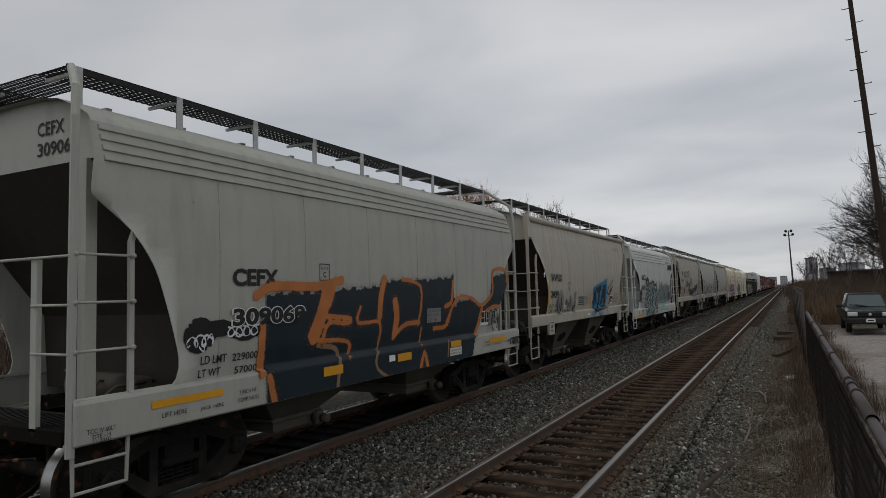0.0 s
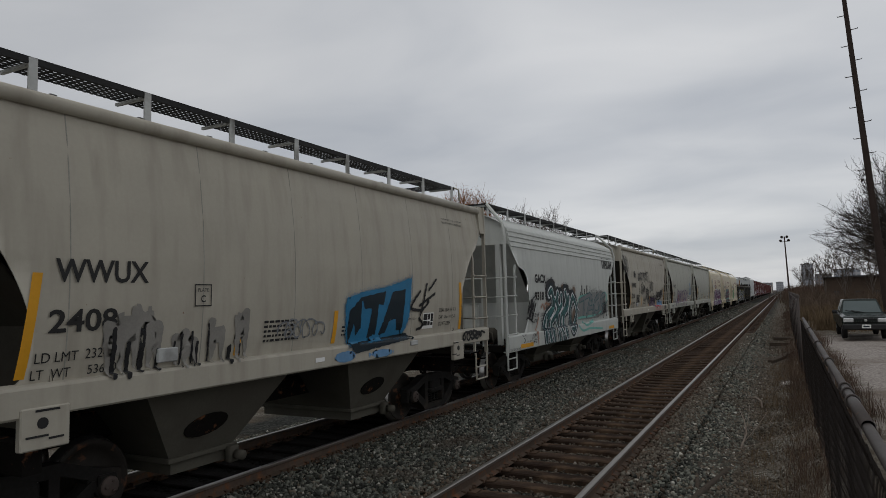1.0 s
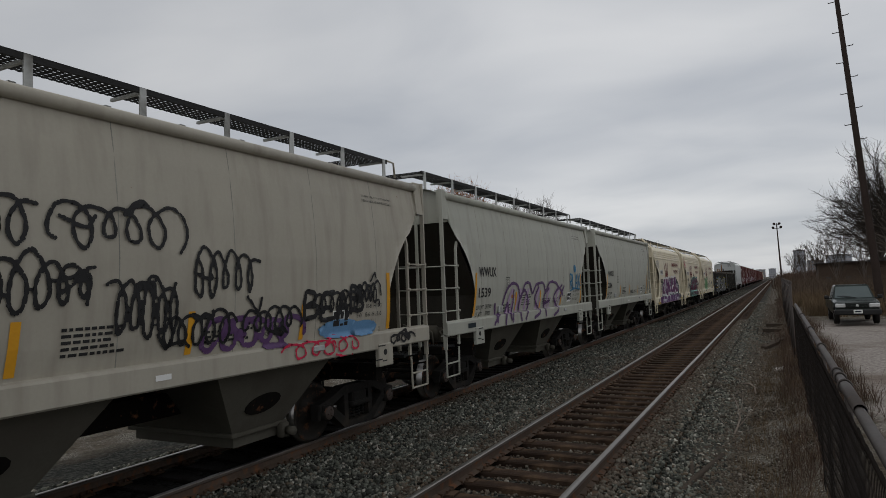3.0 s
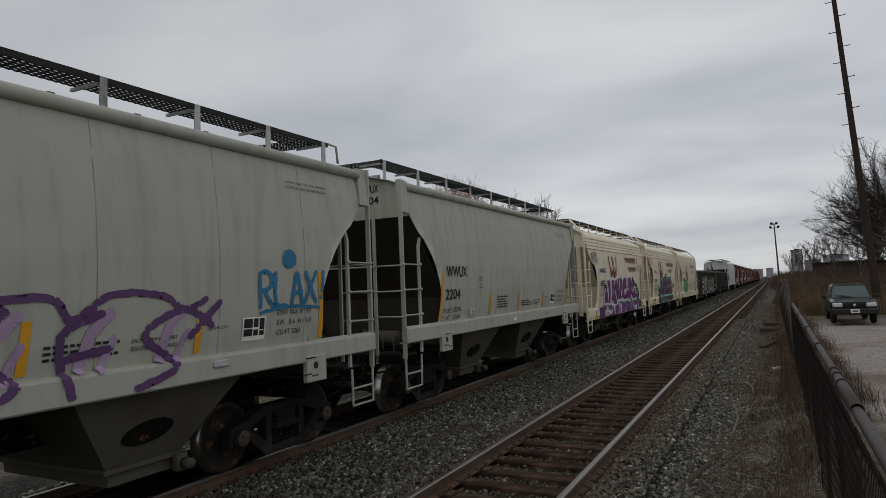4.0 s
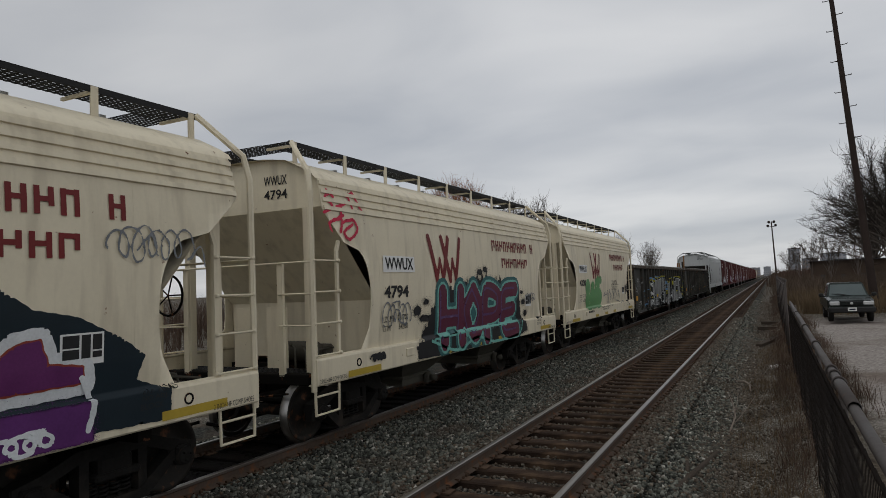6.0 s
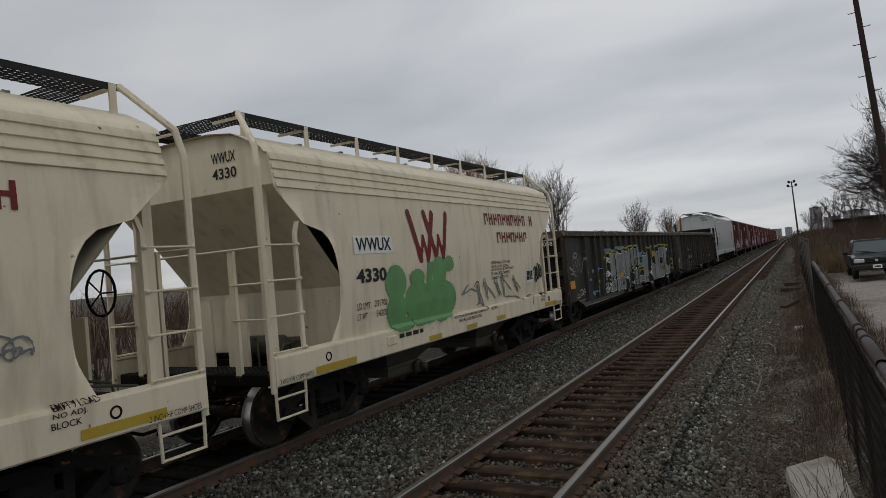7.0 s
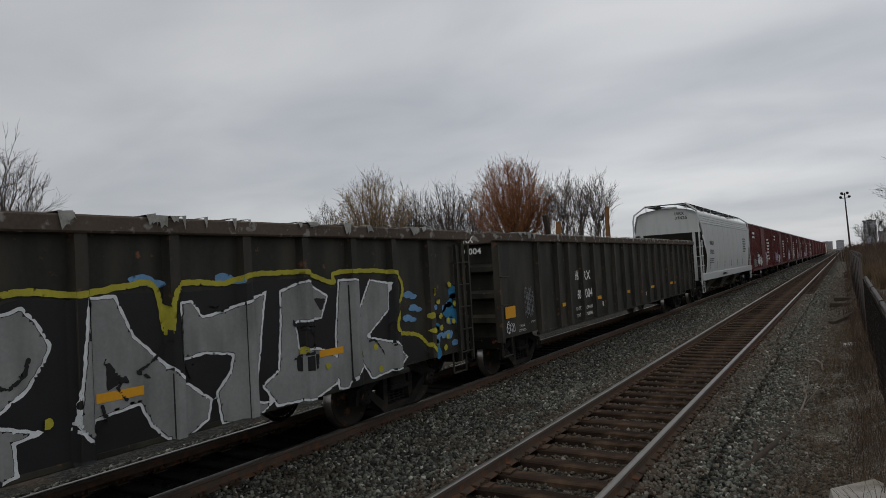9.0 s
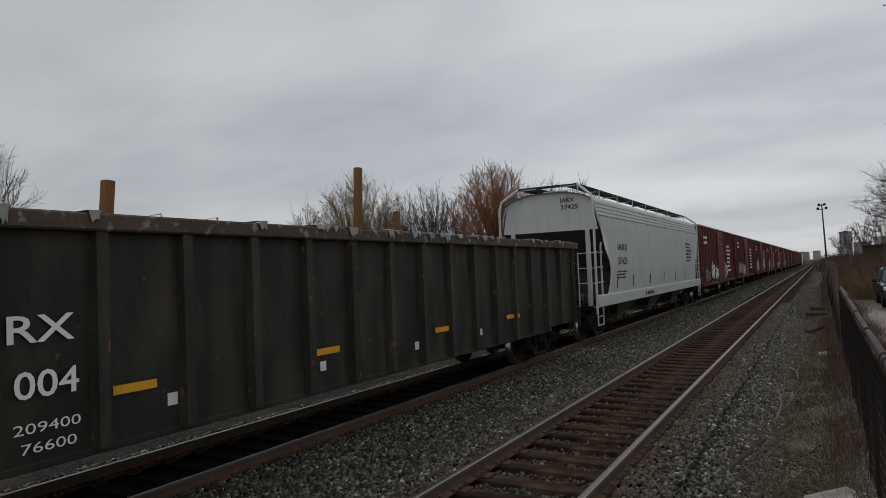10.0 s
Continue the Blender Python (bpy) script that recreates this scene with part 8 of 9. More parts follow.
# ---------------------------------------------------------------- poles
def monopole():
    t = thing("utility_pole", "tall dark steel pole with climbing pegs, leaning slightly", "utility pole", m=pose(4.86, 41.0, -0.1, 0, -3.2, 0))
    part("shaft", Build().lathe([(0, 0.21), (6, 0.175), (12, 0.14), (18, 0.11), (26, 0.09), (26.05, 0.0)], "z", 16).mesh("shaft", M["steel_pole"], True), t)
    for k in range(26):
        z = 2.6 + k * 0.86
        s = -1 if k % 2 else 1
        r = 0.19 - z * 0.0045
        part("climbing_peg", Build().tube([(s * r * 0.9, 0, z), (s * (r + 0.30), 0, z), (s * (r + 0.32), 0, z + 0.05)], 0.022, 6).mesh("climbing_peg", M["steel_pole"]), t)


def floodlight_mast():
    t = thing("floodlight_mast", "slim floodlight mast with four lamp heads", "light mast", m=pose(1.09, 150, 0.0, 0, -1.4, 0))
    part("shaft", Build().lathe([(0, 0.19), (13.0, 0.10), (13.0, 0)], "z", 10).mesh("shaft", M["steel_pole"], True), t)
    part("crossbar", Build().box(-0.8, 0.8, -0.05, 0.05, 11.9, 12.0).box(-0.6, 0.6, -0.05, 0.05, 12.65, 12.75).mesh("crossbar", M["steel_pole"]), t)
    for x, z in ((-0.72, 11.95), (0.72, 11.95), (-0.48, 12.7), (0.48, 12.7)):
        part("lamp_head", Build().lathe([(-0.18, 0.1), (-0.15, 0.22), (0.15, 0.27), (0.18, 0.0)], "y", 12, centre=(x, -0.1, z + 0.22)).box(x - 0.05, x + 0.05, -0.1, 0.1, z, z + 0.2).mesh("lamp_head", M["steel_pole"], True), t)


monopole()
floodlight_mast()

# ---------------------------------------------------------------- pickup
def pickup():
    M["car_green"] = surface("dark_green_car_paint", (0.008, 0.014, 0.011), 0.3, 0.0, vary=0.15, bump=0)
    M["car_green"].node_tree.nodes["Principled BSDF"].inputs["Coat Weight"].default_value = 0.2
    M["plastic"] = surface("black_plastic", (0.02, 0.02, 0.02), 0.55, vary=0.2, bump=0)
    M["tyre"] = surface("tyre_rubber", (0.022, 0.021, 0.02), 0.85, vary=0.2, bump=0.1)
    M["headlamp"] = surface("clear_headlamp", (0.55, 0.56, 0.56), 0.15, 0.3, vary=0.1, bump=0)
    M["car_glass"] = surface("dark_windscreen", (0.085, 0.105, 0.105), 0.08, 0.0, vary=0.1, bump=0)
    t = thing("pickup_truck", "dark green pickup truck parked on pale gravel", "pickup truck", m=pose(2.96, 32.2, 0.03))
    def ring(y, pts):
        return [(x, y, z) for x, z in pts] + [(-x, y, z) for x, z in reversed(pts)]
    b = Build()
    secs = [(0.05, [(0.70, 0.45), (0.78, 0.62), (0.76, 0.86), (0.66, 0.93)]), (0.25, [(0.74, 0.42), (0.845, 0.62), (0.83, 0.93), (0.70, 1.00)]), (1.25, [(0.76, 0.40), (0.87, 0.65), (0.86, 1.00), (0.74, 1.08)]),
            (1.40, [(0.76, 0.40), (0.87, 0.65), (0.86, 1.02), (0.80, 1.06)]), (3.2, [(0.76, 0.40), (0.87, 0.65), (0.86, 1.02), (0.80, 1.06)]), (5.0, [(0.76, 0.45), (0.86, 0.65), (0.86, 1.05), (0.82, 1.08)])]
    pts, n = [], 8
    for y, s in secs:
        pts += ring(y, s)
    faces = [(i * n + k, i * n + (k + 1) % n, (i + 1) * n + (k + 1) % n, (i + 1) * n + k) for i in range(len(secs) - 1) for k in range(n)] + [tuple(range(n)), tuple((len(secs) - 1) * n + k for k in range(n))]
    b.add(pts, faces)
    part("body", b.mesh("body", M["car_green"]), t)
    c = Build()
    lo, hi = [(-0.80, 1.30), (0.80, 1.30), (0.82, 3.1), (-0.82, 3.1)], [(-0.64, 1.95), (0.64, 1.95), (0.66, 2.95), (-0.66, 2.95)]
    c.add([(x, y, 1.04) for x, y in lo] + [(x, y, 1.62) for x, y in hi] + [(x * 0.93, 2.0 + (y - 1.95) * 0.9, 1.665) for x, y in hi], [(0, 1, 5, 4), (1, 2, 6, 5), (2, 3, 7, 6), (3, 0, 4, 7), (4, 5, 9, 8), (5, 6, 10, 9), (6, 7, 11, 10), (7, 4, 8, 11), (8, 9, 10, 11)])
    part("cab", c.mesh("cab", M["car_green"]), t)
    def quad(p, m, name, label=""):
        part(name, Build().add(p, [(0, 1, 2, 3)]).mesh(name, M[m]), t, label)
    quad([(-0.71, 1.352, 1.10), (0.71, 1.352, 1.10), (0.60, 1.905, 1.585), (-0.60, 1.905, 1.585)], "car_glass", "windscreen", "dark windscreen")
    for s in (1, -1):
        quad([(s * 0.80, 1.55, 1.10), (s * 0.818, 2.9, 1.10), (s * 0.672, 2.85, 1.57), (s * 0.662, 2.0, 1.57)], "car_glass", "side_window")
        h = part("headlight", Build().box(*sorted((s * 0.42, s * 0.80)), -0.01, 0.12, 0.73, 0.90, bev=0.03).mesh("headlight", M["headlamp"]), t, "clear headlamp")
        m = part("wing_mirror", Build().box(*sorted((s * 0.90, s * 1.10)), 1.45, 1.58, 1.06, 1.22, bev=0.04).box(*sorted((s * 0.80, s * 0.95)), 1.5, 1.55, 1.05, 1.10).mesh("wing_mirror", M["plastic"]), t)
        for y in (0.85, 3.9):
            w = part("wheel", Build().lathe([(s * 0.62, 0.0), (s * 0.62, 0.28), (s * 0.64, 0.345), (s * 0.80, 0.345), (s * 0.83, 0.30), (s * 0.83, 0.2), (s * 0.79, 0.18), (s * 0.79, 0.0)], n=20, centre=(0, y, 0.345)).mesh("wheel", M["tyre"], True), t)
            part("rim", Build().lathe([(s * 0.80, 0.19), (s * 0.815, 0.17), (s * 0.80, 0.0)], n=14, centre=(0, y, 0.345)).mesh("rim", M["galv"], True), w)
        part("wiper", Build().tube([(s * 0.1, 1.33, 1.10), (s * 0.1 - 0.5, 1.42, 1.19)], 0.012, 5).mesh("wiper", M["plastic"]), t)
    g = part("grille", Build().box(-0.40, 0.40, -0.02, 0.08, 0.72, 0.90, bev=0.02).mesh("grille", M["plastic"]), t)
    for z in (0.76, 0.81, 0.86):
        part("grille_bar", Build().box(-0.38, 0.38, -0.035, -0.015, z - 0.008, z + 0.008).mesh("grille_bar", M["car_green"]), g)
    part("badge", Build().lathe([(-0.05, 0.0), (-0.045, 0.055), (-0.02, 0.06)], "y", 14, centre=(0, 0, 0.81)).mesh("badge", M["galv"], True), g)
    bu = part("bumper", Build().box(-0.84, 0.84, -0.14, 0.12, 0.42, 0.66, bev=0.05).mesh("bumper", M["plastic"]), t, "black front bumper")
    pl = part("number_plate", Build().box(-0.16, 0.16, -0.165, -0.14, 0.49, 0.64, bev=0.005).mesh("number_plate", M["white_paint"]), bu)
    part("plate_bar", Build().box(-0.11, 0.11, -0.17, -0.163, 0.535, 0.595).mesh("plate_bar", M["s_navy"]), bu)
    part("bonnet_seam", Build().box(-0.62, 0.62, 0.30, 0.33, 0.995, 1.012).mesh("bonnet_seam", M["plastic"]), t)
    part("tailgate", Build().box(-0.8, 0.8, 4.96, 5.04, 0.55, 1.08, bev=0.02).mesh("tailgate", M["car_green"]), t)


pickup()

# ---------------------------------------------------------------- trees and scrub
def bars_mesh(name, A, B, ra, rb, mat):
    """Many tapering three-sided bars in one mesh, from points A to B."""
    A, B = np.array(A, float), np.array(B, float)
    d = B - A
    d /= np.maximum(np.linalg.norm(d, axis=1), 1e-9)[:, None]
    ref = np.where(np.abs(d[:, 2:3]) < 0.9, np.array([[0, 0, 1.0]]), np.array([[1.0, 0, 0]]))
    u = np.cross(d, ref); u /= np.linalg.norm(u, axis=1)[:, None]
    v = np.cross(d, u)
    V = []
    for P, r in ((A, np.array(ra)), (B, np.array(rb))):
        for a in (0, 2.094, 4.189):
            V.append(P + (u * math.cos(a) + v * math.sin(a)) * r[:, None])
    V = np.stack(V, 1).reshape(-1, 3)
    o = (np.arange(len(A)) * 6)[:, None]
    F = np.concatenate([np.concatenate([o + a, o + c, o + 3 + c, o + 3 + a], 1) for a, c in ((0, 1), (1, 2), (2, 0))])
    return quick_mesh(name, V, F, mat)


def fan_tree(name, label, seed, height, half, limbs, twigs, mat, m, trunk_r=0.3, fork=(0.12, 0.42), up=0.45, twig=0.016, low=0.5):
    """A bare tree whose limbs fan out of the trunk and sweep up to a rounded crown of fine twigs."""
    rnd = random.Random(seed)
    tb, cb = ([], [], [], []), ([], [], [], [])

    def bar(st, p, q, r0, r1):
        st[0].append(tuple(p)); st[1].append(tuple(q)); st[2].append(r0); st[3].append(r1)

    def shoot(p, d, length, r, kids):
        q = Vector(p)
        for i in range(2):
            d = (d + Vector((rnd.gauss(0, 0.16), rnd.gauss(0, 0.16), rnd.gauss(0.03, 0.14)))).normalized()
            e = q + d * (length / 2)
            bar(cb, q, e, r * (1 - 0.25 * i), r * (0.75 - 0.25 * i))
            for _ in range(kids):
                o = Vector((rnd.gauss(0, 0.6), rnd.gauss(0, 0.6), rnd.gauss(0.15, 0.4)))
                shoot(q.lerp(e, rnd.random()), (d + o).normalized(), length * rnd.uniform(0.4, 0.65), r * 0.7, 0)
            q = e
    top = height * 0.62
    trunk = [Vector((0.012 * height * math.sin(k * 1.7 + seed), 0.012 * height * math.cos(k * 2.3), -0.3 + (top + 0.3) * k / 7)) for k in range(8)]
    for k in range(7):
        bar(tb, trunk[k], trunk[k + 1], trunk_r * (1 - k / 8), trunk_r * (1 - (k + 1) / 8))
    for k in range(limbs):
        a = 2.4 * k + rnd.uniform(-0.4, 0.4)
        w = math.sqrt((k + 0.5) / limbs)
        reach = rnd.uniform(0.72, 1.0)
        g = Vector((math.cos(a) * half * w * reach, math.sin(a) * half * w * reach, height * (low + (1 - low) * math.sqrt(max(0.0, 1 - w * w * 0.92)) * rnd.uniform(0.78, 1.0))))
        h0 = height * rnd.uniform(*fork)
        f = min(h0 / top, 1) * 7
        s0 = trunk[int(f)].lerp(trunk[min(int(f) + 1, 7)], f - int(f))
        c = Vector((g.x * 0.62, g.y * 0.62, h0 + (g.z - h0) * up))
        pts = [s0 * (1 - t) ** 2 + c * (2 * t * (1 - t)) + g * t * t for t in [i / 7 for i in range(8)]]
        pts = [p + Vector((rnd.gauss(0, 0.008), rnd.gauss(0, 0.008), rnd.gauss(0, 0.005))) * height * (i > 0) for i, p in enumerate(pts)]
        r0 = trunk_r * rnd.uniform(0.22, 0.38)
        for i in range(7):
            bar(tb if i < 3 else cb, pts[i], pts[i + 1], max(r0 * (1 - i / 7.5), twig), max(r0 * (1 - (i + 1) / 7.5), twig))
        for _ in range(twigs):
            t = rnd.uniform(0.3, 1.0) * 6.999
            i = int(t)
            d = (pts[i + 1] - pts[i]).normalized()
            o = Vector((rnd.gauss(0, 0.55), rnd.gauss(0, 0.55), rnd.gauss(0.15, 0.35)))
            shoot(pts[i].lerp(pts[i + 1], t - i), (d + o).normalized(), height * rnd.uniform(0.05, 0.13), twig, 2)
    t = thing(name, label, "tree", m=m)
    for nm, st, mt in (("trunk", tb, M["twig_grey"]), ("crown", cb, mat)):
        part(nm, bars_mesh(nm, st[0], st[1], st[2], st[3], mt), t)
    return t


def polar(az, dist, z=-1.0, turn=0):
    a = radians(az)
    return pose(math.sin(a) * dist, math.cos(a) * dist, z, 0, 0, turn)


BARE = "bare winter tree with dark fine twigs"
fan_tree("willow_tree", "bare willow with dense orange-brown twigs", 3, 15.8, 5.6, 90, 22, M["twig_red"], polar(-25.3, 75), 0.42, (0.10, 0.35), 0.55, 0.020, 0.38)
fan_tree("willow_tree", "bare willow with tan-yellow twigs", 5, 14.9, 5.6, 64, 18, M["twig_tan"], polar(-37.6, 76), 0.40, (0.15, 0.4), 0.55, 0.019, 0.42)
thin = fan_tree("tree", BARE, 8, 13.9, 2.4, 22, 14, M["twig_grey"], polar(-21.0, 74), 0.26, (0.15, 0.6), 0.35, 0.017)
low = fan_tree("tree", BARE, 11, 13.4, 4.0, 40, 14, M["twig"], polar(-30.9, 76), 0.33, (0.2, 0.5), 0.45, 0.017)
for src, az, d, turn in ((thin, -18.0, 76, 70), (thin, -19.6, 78, 140), (thin, -22.6, 80, 30), (low, -33.6, 82, 50), (low, -28.6, 84, 120), (low, -35.5, 90, 220), (low, -41.5, 92, 300), (low, -11.5, 150, 90), (low, -9.0, 190, 10)):
    copy_thing(src, polar(az, d, -1.0, turn))
fan_tree("tree", "tall bare tree with upswept twigs beyond the train", 15, 12.4, 4.2, 40, 16, M["twig"], polar(-66.5, 46, -1.0), 0.3, (0.2, 0.5), 0.45, 0.014)
big = fan_tree("tree", "wide bare tree with a tangle of dark twigs", 21, 14.2, 7.6, 95, 18, M["twig_dark"], polar(8.2, 72, 0.0), 0.34, (0.15, 0.55), 0.62, 0.017, 0.2)
for x, y, turn in ((15.6, 86, 100), (19.0, 74, 200), (12.5, 104, 310)):
    copy_thing(big, pose(x, y, 0.0, 0, 0, turn))
small = fan_tree("tree", "slender bare sapling in brown scrub", 27, 7.6, 2.2, 16, 12, M["twig"], pose(5.4, 104, 0.0), 0.12, (0.1, 0.5), 0.4, 0.018)
for x, y, turn in ((6.6, 92, 60), (4.6, 132, 130), (8.6, 84, 200), (3.6, 160, 10)):
    copy_thing(small, pose(x, y, 0.0, 0, 0, turn))


def blades(name, label, cat, xs, ys, zs, height, lean, width, mat, tall_jit=0.5):
    """Thin crossing blades or stems standing on the ground, as one mesh."""
    n = len(xs)
    r = np.random.RandomState(len(name) + n)
    h = height * r.uniform(1 - tall_jit, 1 + tall_jit, n)
    a = r.uniform(0, 6.283, n)
    dx, dy = np.cos(a), np.sin(a)
    ln = r.uniform(0, lean, n) * h
    b = r.uniform(0, 6.283, n)
    P = np.stack([xs, ys, zs], 1)
    off = np.stack([np.cos(b) * width, np.sin(b) * width, np.zeros(n)], 1)
    mid = P + np.stack([dx * ln * 0.35, dy * ln * 0.35, h * 0.6], 1)
    tip = P + np.stack([dx * ln, dy * ln, h], 1)
    V = np.stack([P - off, P + off, mid + off * 0.7, mid - off * 0.7, tip], 1).reshape(-1, 3)
    o = (np.arange(n) * 5)[:, None]
    F = np.concatenate([np.concatenate([o, o + 1, o + 2], 1), np.concatenate([o, o + 2, o + 3], 1), np.concatenate([o + 3, o + 2, o + 4], 1)])
    ob = new(name, quick_mesh(name, V, F, mat))
    return tagged(ob, label, cat, kind="stuff")


def clumps(n, x0, x1, y0, y1, per, rad, seed):
    r = np.random.RandomState(seed)
    cx, cy = r.uniform(x0, x1, n), r.uniform(y0, y1, n)
    xs = np.repeat(cx, per) + r.normal(0, rad, n * per)
    ys = np.repeat(cy, per) + r.normal(0, rad, n * per)
    return xs, ys, ground_height(xs, ys) - 0.02


blades("dry_grass", "dry brown grass and weeds beside the fence", "grass", *clumps(150, -0.55, 0.38, 4.5, 26, 26, 0.10, 1), 0.16, 0.9, 0.0035, M["dry_grass"])
blades("dry_weeds", "tangled dry weed stems along the fence", "weeds", *clumps(110, 0.0, 0.42, 4.5, 30, 20, 0.12, 2), 0.36, 1.1, 0.0035, M["scrub"])
blades("dry_weeds", "tangled dry weed stems behind the fence", "weeds", *clumps(110, 0.6, 1.35, 12, 36, 30, 0.16, 3), 0.32, 1.2, 0.005, M["scrub"])
blades("roadside_scrub", "low brown scrub between the rails and the fence", "scrub", *clumps(80, 0.0, 0.6, 26, 80, 40, 0.22, 4), 0.26, 1.0, 0.008, M["scrub"])
blades("brush_thicket", "thicket of brown leafless brush", "scrub", *clumps(460, 1.2, 26, 48, 130, 60, 0.8, 5), 1.5, 0.9, 0.018, M["scrub_pale"])
blades("tall_dead_grass", "tall tan dead grass in front of the brush", "grass", *clumps(240, 1.5, 12, 39, 60, 70, 0.4, 6), 0.9, 0.7, 0.012, M["dry_grass"])
blades("far_brush", "far brown brush along the railway", "scrub", *clumps(420, 2.0, 60, 130, 420, 60, 1.8, 7), 2.6, 0.6, 0.06, M["scrub"])
blades("west_brush", "leafless brush beyond the train", "scrub", *clumps(420, -60, -20, 5, 220, 60, 1.0, 8), 2.4, 0.8, 0.03, M["scrub"])
blades("far_west_brush", "far treeline beyond the tracks", "scrub", *clumps(300, -160, -14, 220, 700, 60, 3.0, 9), 5.0, 0.5, 0.15, M["scrub"])

# ---------------------------------------------------------------- things lying about
def branch():
    t = thing("fallen_branch", "bleached bare branch lying in the weeds", "branch", m=pose(-0.80, 11.9, -0.45) @ Matrix.Diagonal((0.8, 0.9, 0.6, 1)))
    stem = Build().tube([(0, -0.15, 0.02), (0.05, 0.5, 0.10), (0.10, 1.1, 0.22), (0.0, 1.9, 0.42), (-0.12, 2.5, 0.55)], 0.026, 7, 0, True, 0.009)
    part("stem", stem.mesh("stem", M["dead_wood"], True), t)
    for pts in ([(0.08, 0.6, 0.12), (0.28, 1.3, 0.32), (0.44, 2.0, 0.50), (0.50, 2.4, 0.56)], [(0.06, 0.9, 0.18), (0.12, 1.6, 0.5), (0.12, 2.4, 0.72)], [(0.0, 0.1, 0.05), (-0.35, 1.2, 0.20), (-0.75, 2.8, 0.26)], [(0.1, 0.3, 0.06), (0.6, 0.7, 0.16), (1.1, 1.6, 0.34)], [(0.28, 1.3, 0.32), (0.55, 1.6, 0.4), (0.62, 2.0, 0.5)]):
        part("side_twig", Build().tube(pts, 0.010, 5, 0, True, 0.004).mesh("side_twig", M["dead_wood"], True), t)


def lying(name, label, cat, pts, r, mat):
    ob = new(name, Build().tube(pts, r, 8, 0, True, r * 0.7).mesh(name, M[mat], True))
    tagged(ob, label, cat)


def plank(x, y, z, l, w, h, turn, tilt, mat="old_wood"):
    ob = new("broken_plank", Build().box(-w / 2, w / 2, -l / 2, l / 2, 0, h, bev=0.01).mesh("broken_plank", M[mat]))
    ob.matrix_basis = pose(x, y, z, tilt, 0, turn)
    tagged(ob, "weathered broken timber lying on gravel", "timber", "broken timbers beside the fence")


branch()
lying("dead_stick", "short bleached stick on the ballast", "stick", [(-0.95, 17.6, -0.40), (-0.72, 17.5, -0.38), (-0.60, 16.9, -0.36), (-0.56, 16.2, -0.40)], 0.03, "dead_wood")
lying("rotten_log", "dark rotten log half sunk in ballast", "log", [(-1.42, 7.0, -0.42), (-1.22, 8.2, -0.37), (-1.05, 9.2, -0.36), (-0.86, 10.6, -0.42)], 0.06, "old_wood")
lying("rotten_limb", "dark forked limb on the ballast", "log", [(-1.25, 10.1, -0.36), (-1.15, 9.3, -0.33), (-1.10, 8.8, -0.38)], 0.04, "old_wood")
plank(-0.32, 27.5, -0.44, 1.5, 0.2, 0.12, -18, 3)
plank(-0.05, 29.2, -0.42, 1.7, 0.16, 0.10, -24, 5)
plank(-0.25, 34.5, -0.44, 0.9, 0.25, 0.16, 80, 0)
plank(0.0, 38.0, -0.42, 1.2, 0.25, 0.16, 75, 0)
plank(-0.9, 24.0, -0.46, 1.6, 0.12, 0.08, -8, 2)
chunk = new("broken_concrete_block", Build().prism([(-0.28, 0.0), (0.22, 0.0), (0.22, 0.20), (0.14, 0.24), (-0.26, 0.10)], "y", -1.3, 0.5).mesh("broken_concrete_block", M["concrete"]))
chunk.matrix_basis = pose(0.02, 7.6, -0.47, 3, 0, 6)
tagged(chunk, "pale broken concrete block by the fence foot", "concrete block")
slab = new("flat_stone", Build().prism([(-0.22, -0.12), (0.18, -0.16), (0.26, 0.05), (0.05, 0.16), (-0.2, 0.1)], "z", 0.0, 0.07).mesh("flat_stone", M["concrete"]))
slab.matrix_basis = pose(0.03, 20.6, -0.43, 6, -5, 20)
tagged(slab, "flat pale stone on the gravel", "stone")

# ---------------------------------------------------------------- buildings far off
def far_block(name, label, x, y, w, d, h, floors, bays, wall, z=0.0, pane=0.32, glass="far_glass"):
    t = thing(name, label, "building", m=pose(x, y, z))
    part("wall", Build().box(-w / 2, w / 2, 0, d, 0, h).mesh("wall", M[wall]), t)
    part("roof", Build().box(-w / 2 - 0.3, w / 2 + 0.3, -0.3, d + 0.3, h, h + h * 0.03).box(-w * 0.2, w * 0.2, d * 0.3, d * 0.7, h, h * 1.06).mesh("roof", M["far_roof"]), t)
    me = Build().box(-w / bays * pane, w / bays * pane, -0.12, 0.0, 0, h / floors * pane * 1.7).mesh("window", M[glass])
    for f in range(floors):
        for k in range(bays):
            part("window", me, t, "", (-w / 2 + w * (k + 0.5) / bays, 0, h * (f + 0.3) / floors))


# far walls: distance haze put into the colour as a pale bluish tone
M["far_wall"] = surface("hazed_far_concrete_wall", (0.34, 0.34, 0.36), 0.9, vary=0.1, big=0.05, fine=1, bump=0)
M["far_brick"] = surface("far_brown_wall", (0.26, 0.225, 0.21), 0.9, vary=0.1, big=0.05, fine=1, bump=0)
M["shed_wall"] = surface("dark_brown_shed_wall", (0.075, 0.055, 0.042), 0.9, vary=0.25, big=0.5, fine=5, bump=0)
M["far_roof"] = surface("far_roof", (0.07, 0.065, 0.065), 0.9, vary=0.1, bump=0)
# far windows: lightened and blued in colour for the same haze
M["far_glass"] = surface("hazed_far_window", (0.20, 0.22, 0.25), 0.3, vary=0.2, bump=0)
far_block("apartment_tower", "far grey apartment tower beyond the scrub", 19.2, 640, 9, 10, 23, 8, 4, "far_wall")
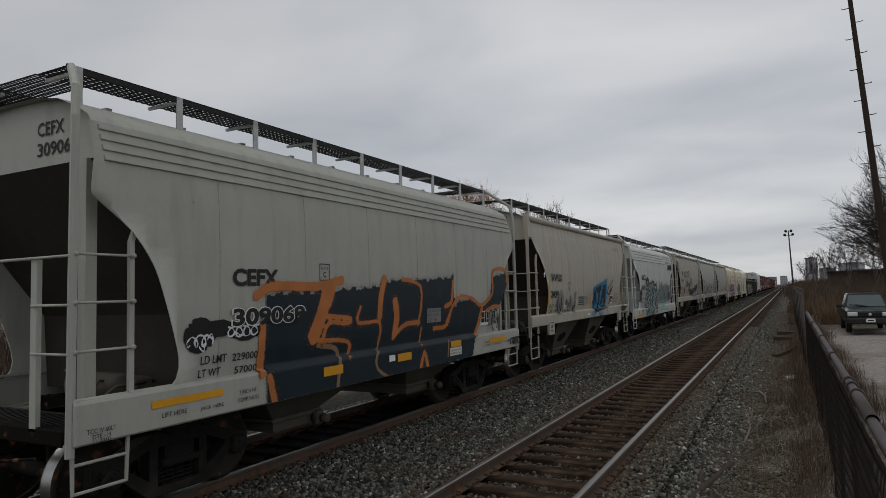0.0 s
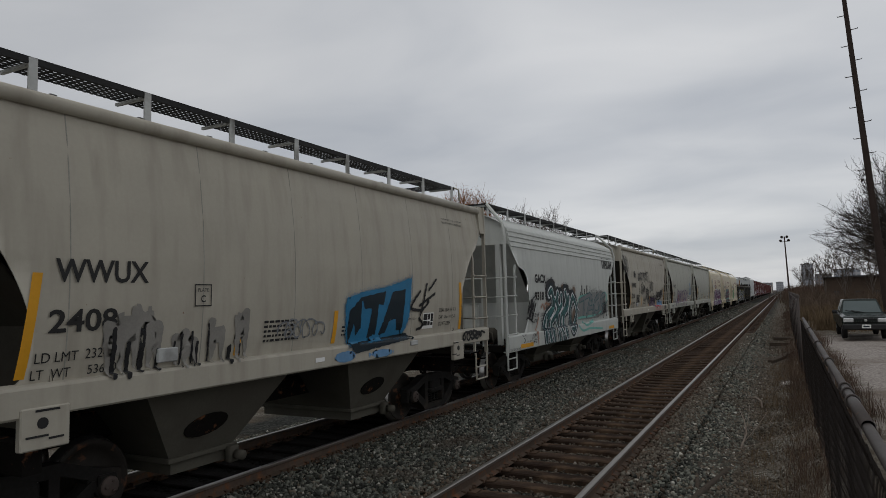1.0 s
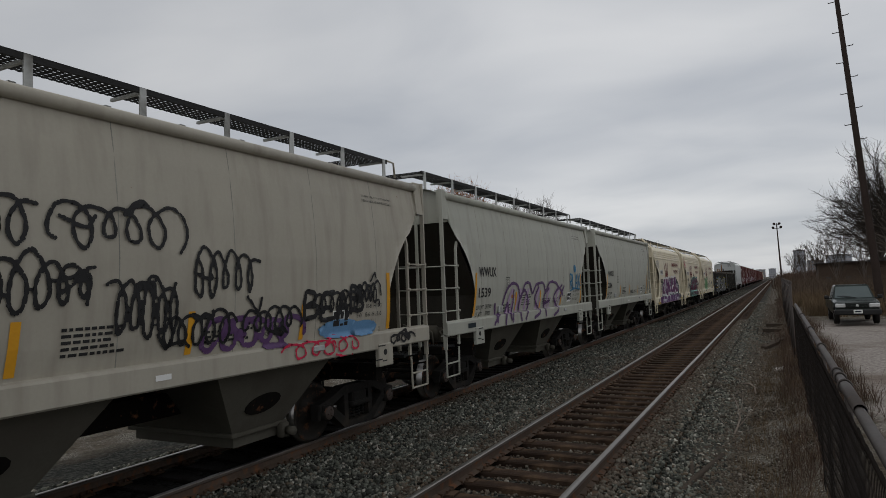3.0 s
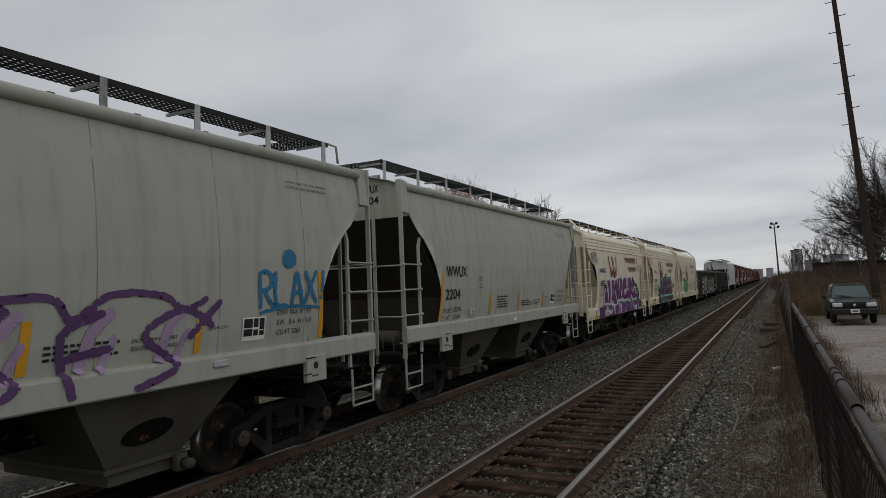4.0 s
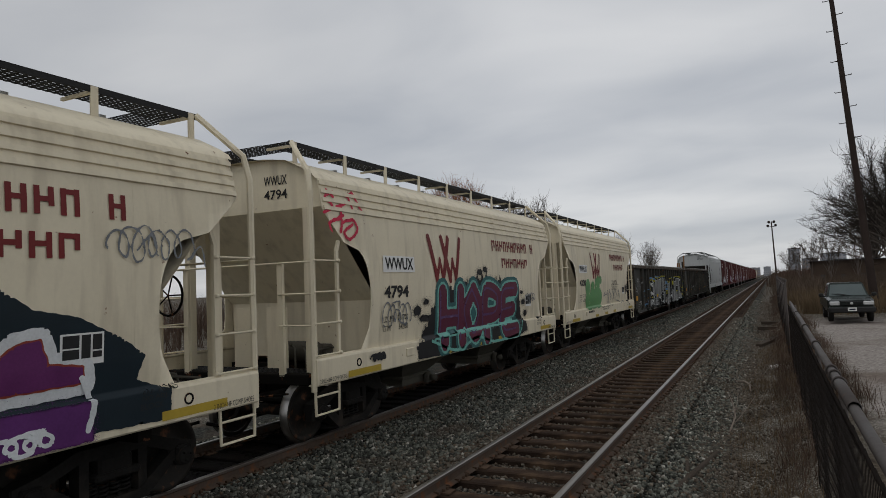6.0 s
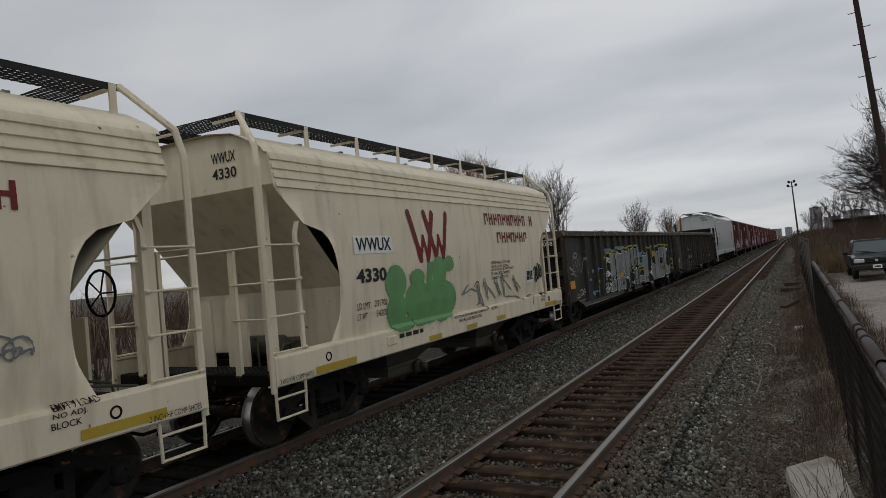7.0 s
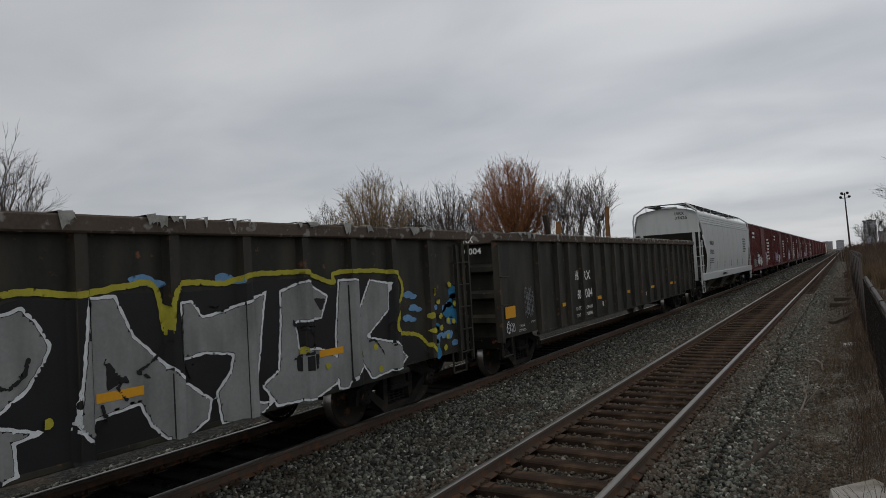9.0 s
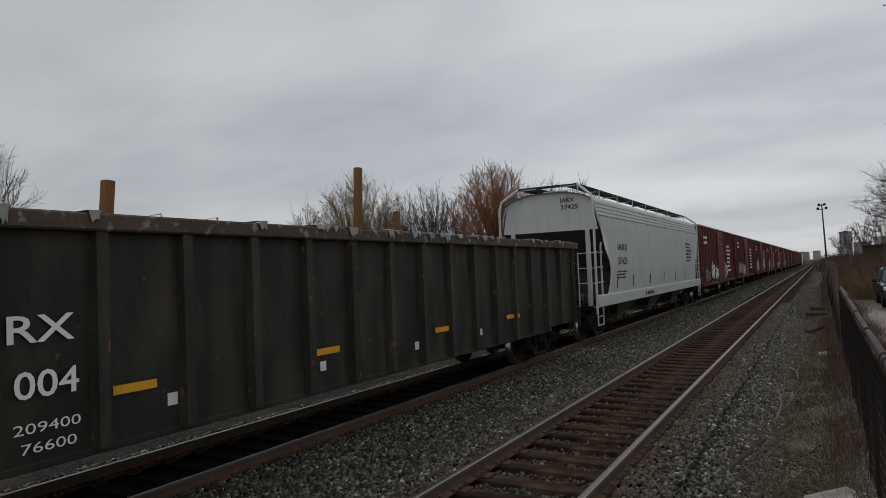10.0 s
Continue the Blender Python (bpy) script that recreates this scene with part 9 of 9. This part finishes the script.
far_block("apartment_tower", "far brown apartment tower beyond the scrub", 31, 640, 12, 12, 14, 5, 5, "far_brick")
far_block("apartment_tower", "far grey apartment block beyond the scrub", 47, 620, 18, 12, 17, 5, 6, "far_wall")
far_block("office_block", "far grey office block on the horizon", -3.5, 900, 8, 10, 11, 4, 4, "far_wall")
far_block("office_block", "far pale office block on the horizon", -38, 1000, 22, 12, 13, 4, 7, "far_wall")
far_block("office_block", "far low brown block on the horizon", -20, 960, 16, 10, 11, 3, 5, "far_brick")
far_block("shed", "low brown shed behind bare trees", 9.6, 100, 9.0, 6, 3.6, 1, 4, "shed_wall", 0.0, 0.12, "far_roof")
# ---------------------------------------------------------------- timber carried in the second gondola
LOADS = []
for u, x, top, tilt, w in ((6.80, 0.2, 3.58, -3, 0.062), (11.65, 0.2, 4.32, 0, 0.062), (4.1, 0.9, 3.62, 24, 0.06), (13.9, -0.5, 3.72, 6, 0.06)):
    ob = new("timber_post", Build().box(-w, w, -w, w, -top + 1.05, 0, bev=0.012).mesh("timber_post", M["post_wood"] if tilt < 20 else M["old_wood"]))
    tagged(ob, "brown salvaged timber post standing in the gondola", "timber post", "timber posts in the gondola")
    LOADS.append((ob, x, 136.85 + u, top, tilt, 2))
# ---------------------------------------------------------------- what moves
def motions():
    # small surges as the slack runs in and out of the couplers
    surge = ((0.0, 0.0), (2.0, 0.0), (4.0, 0.0), (6.0, 0.0), (7.5, 0.0), (8.0, 0.0), (8.5, -0.14), (9.0, 0.10), (9.5, -0.02), (10.0, 0.0))
    for car, y in TRAIN:
        walk(car, [(t, pose(FAR_X, y - SPEED * t - d, FAR_Z)) for t, d in surge])
    turn_rate = math.degrees(SPEED / WHEEL_R)
    for car, y in TRAIN:
        for ob in car.children:
            if ob.name.startswith("wheelset"):
                p = ob.location.copy()
                walk(ob, [(k / 30, pose(p.x, p.y, p.z, turn_rate * k / 30)) for k in range(301)])
    for ob, x, y, z, rx, ry in LOADS:
        walk(ob, [(t, pose(FAR_X + x, y - SPEED * t - d, FAR_Z + z, rx, ry)) for t, d in surge])


motions()
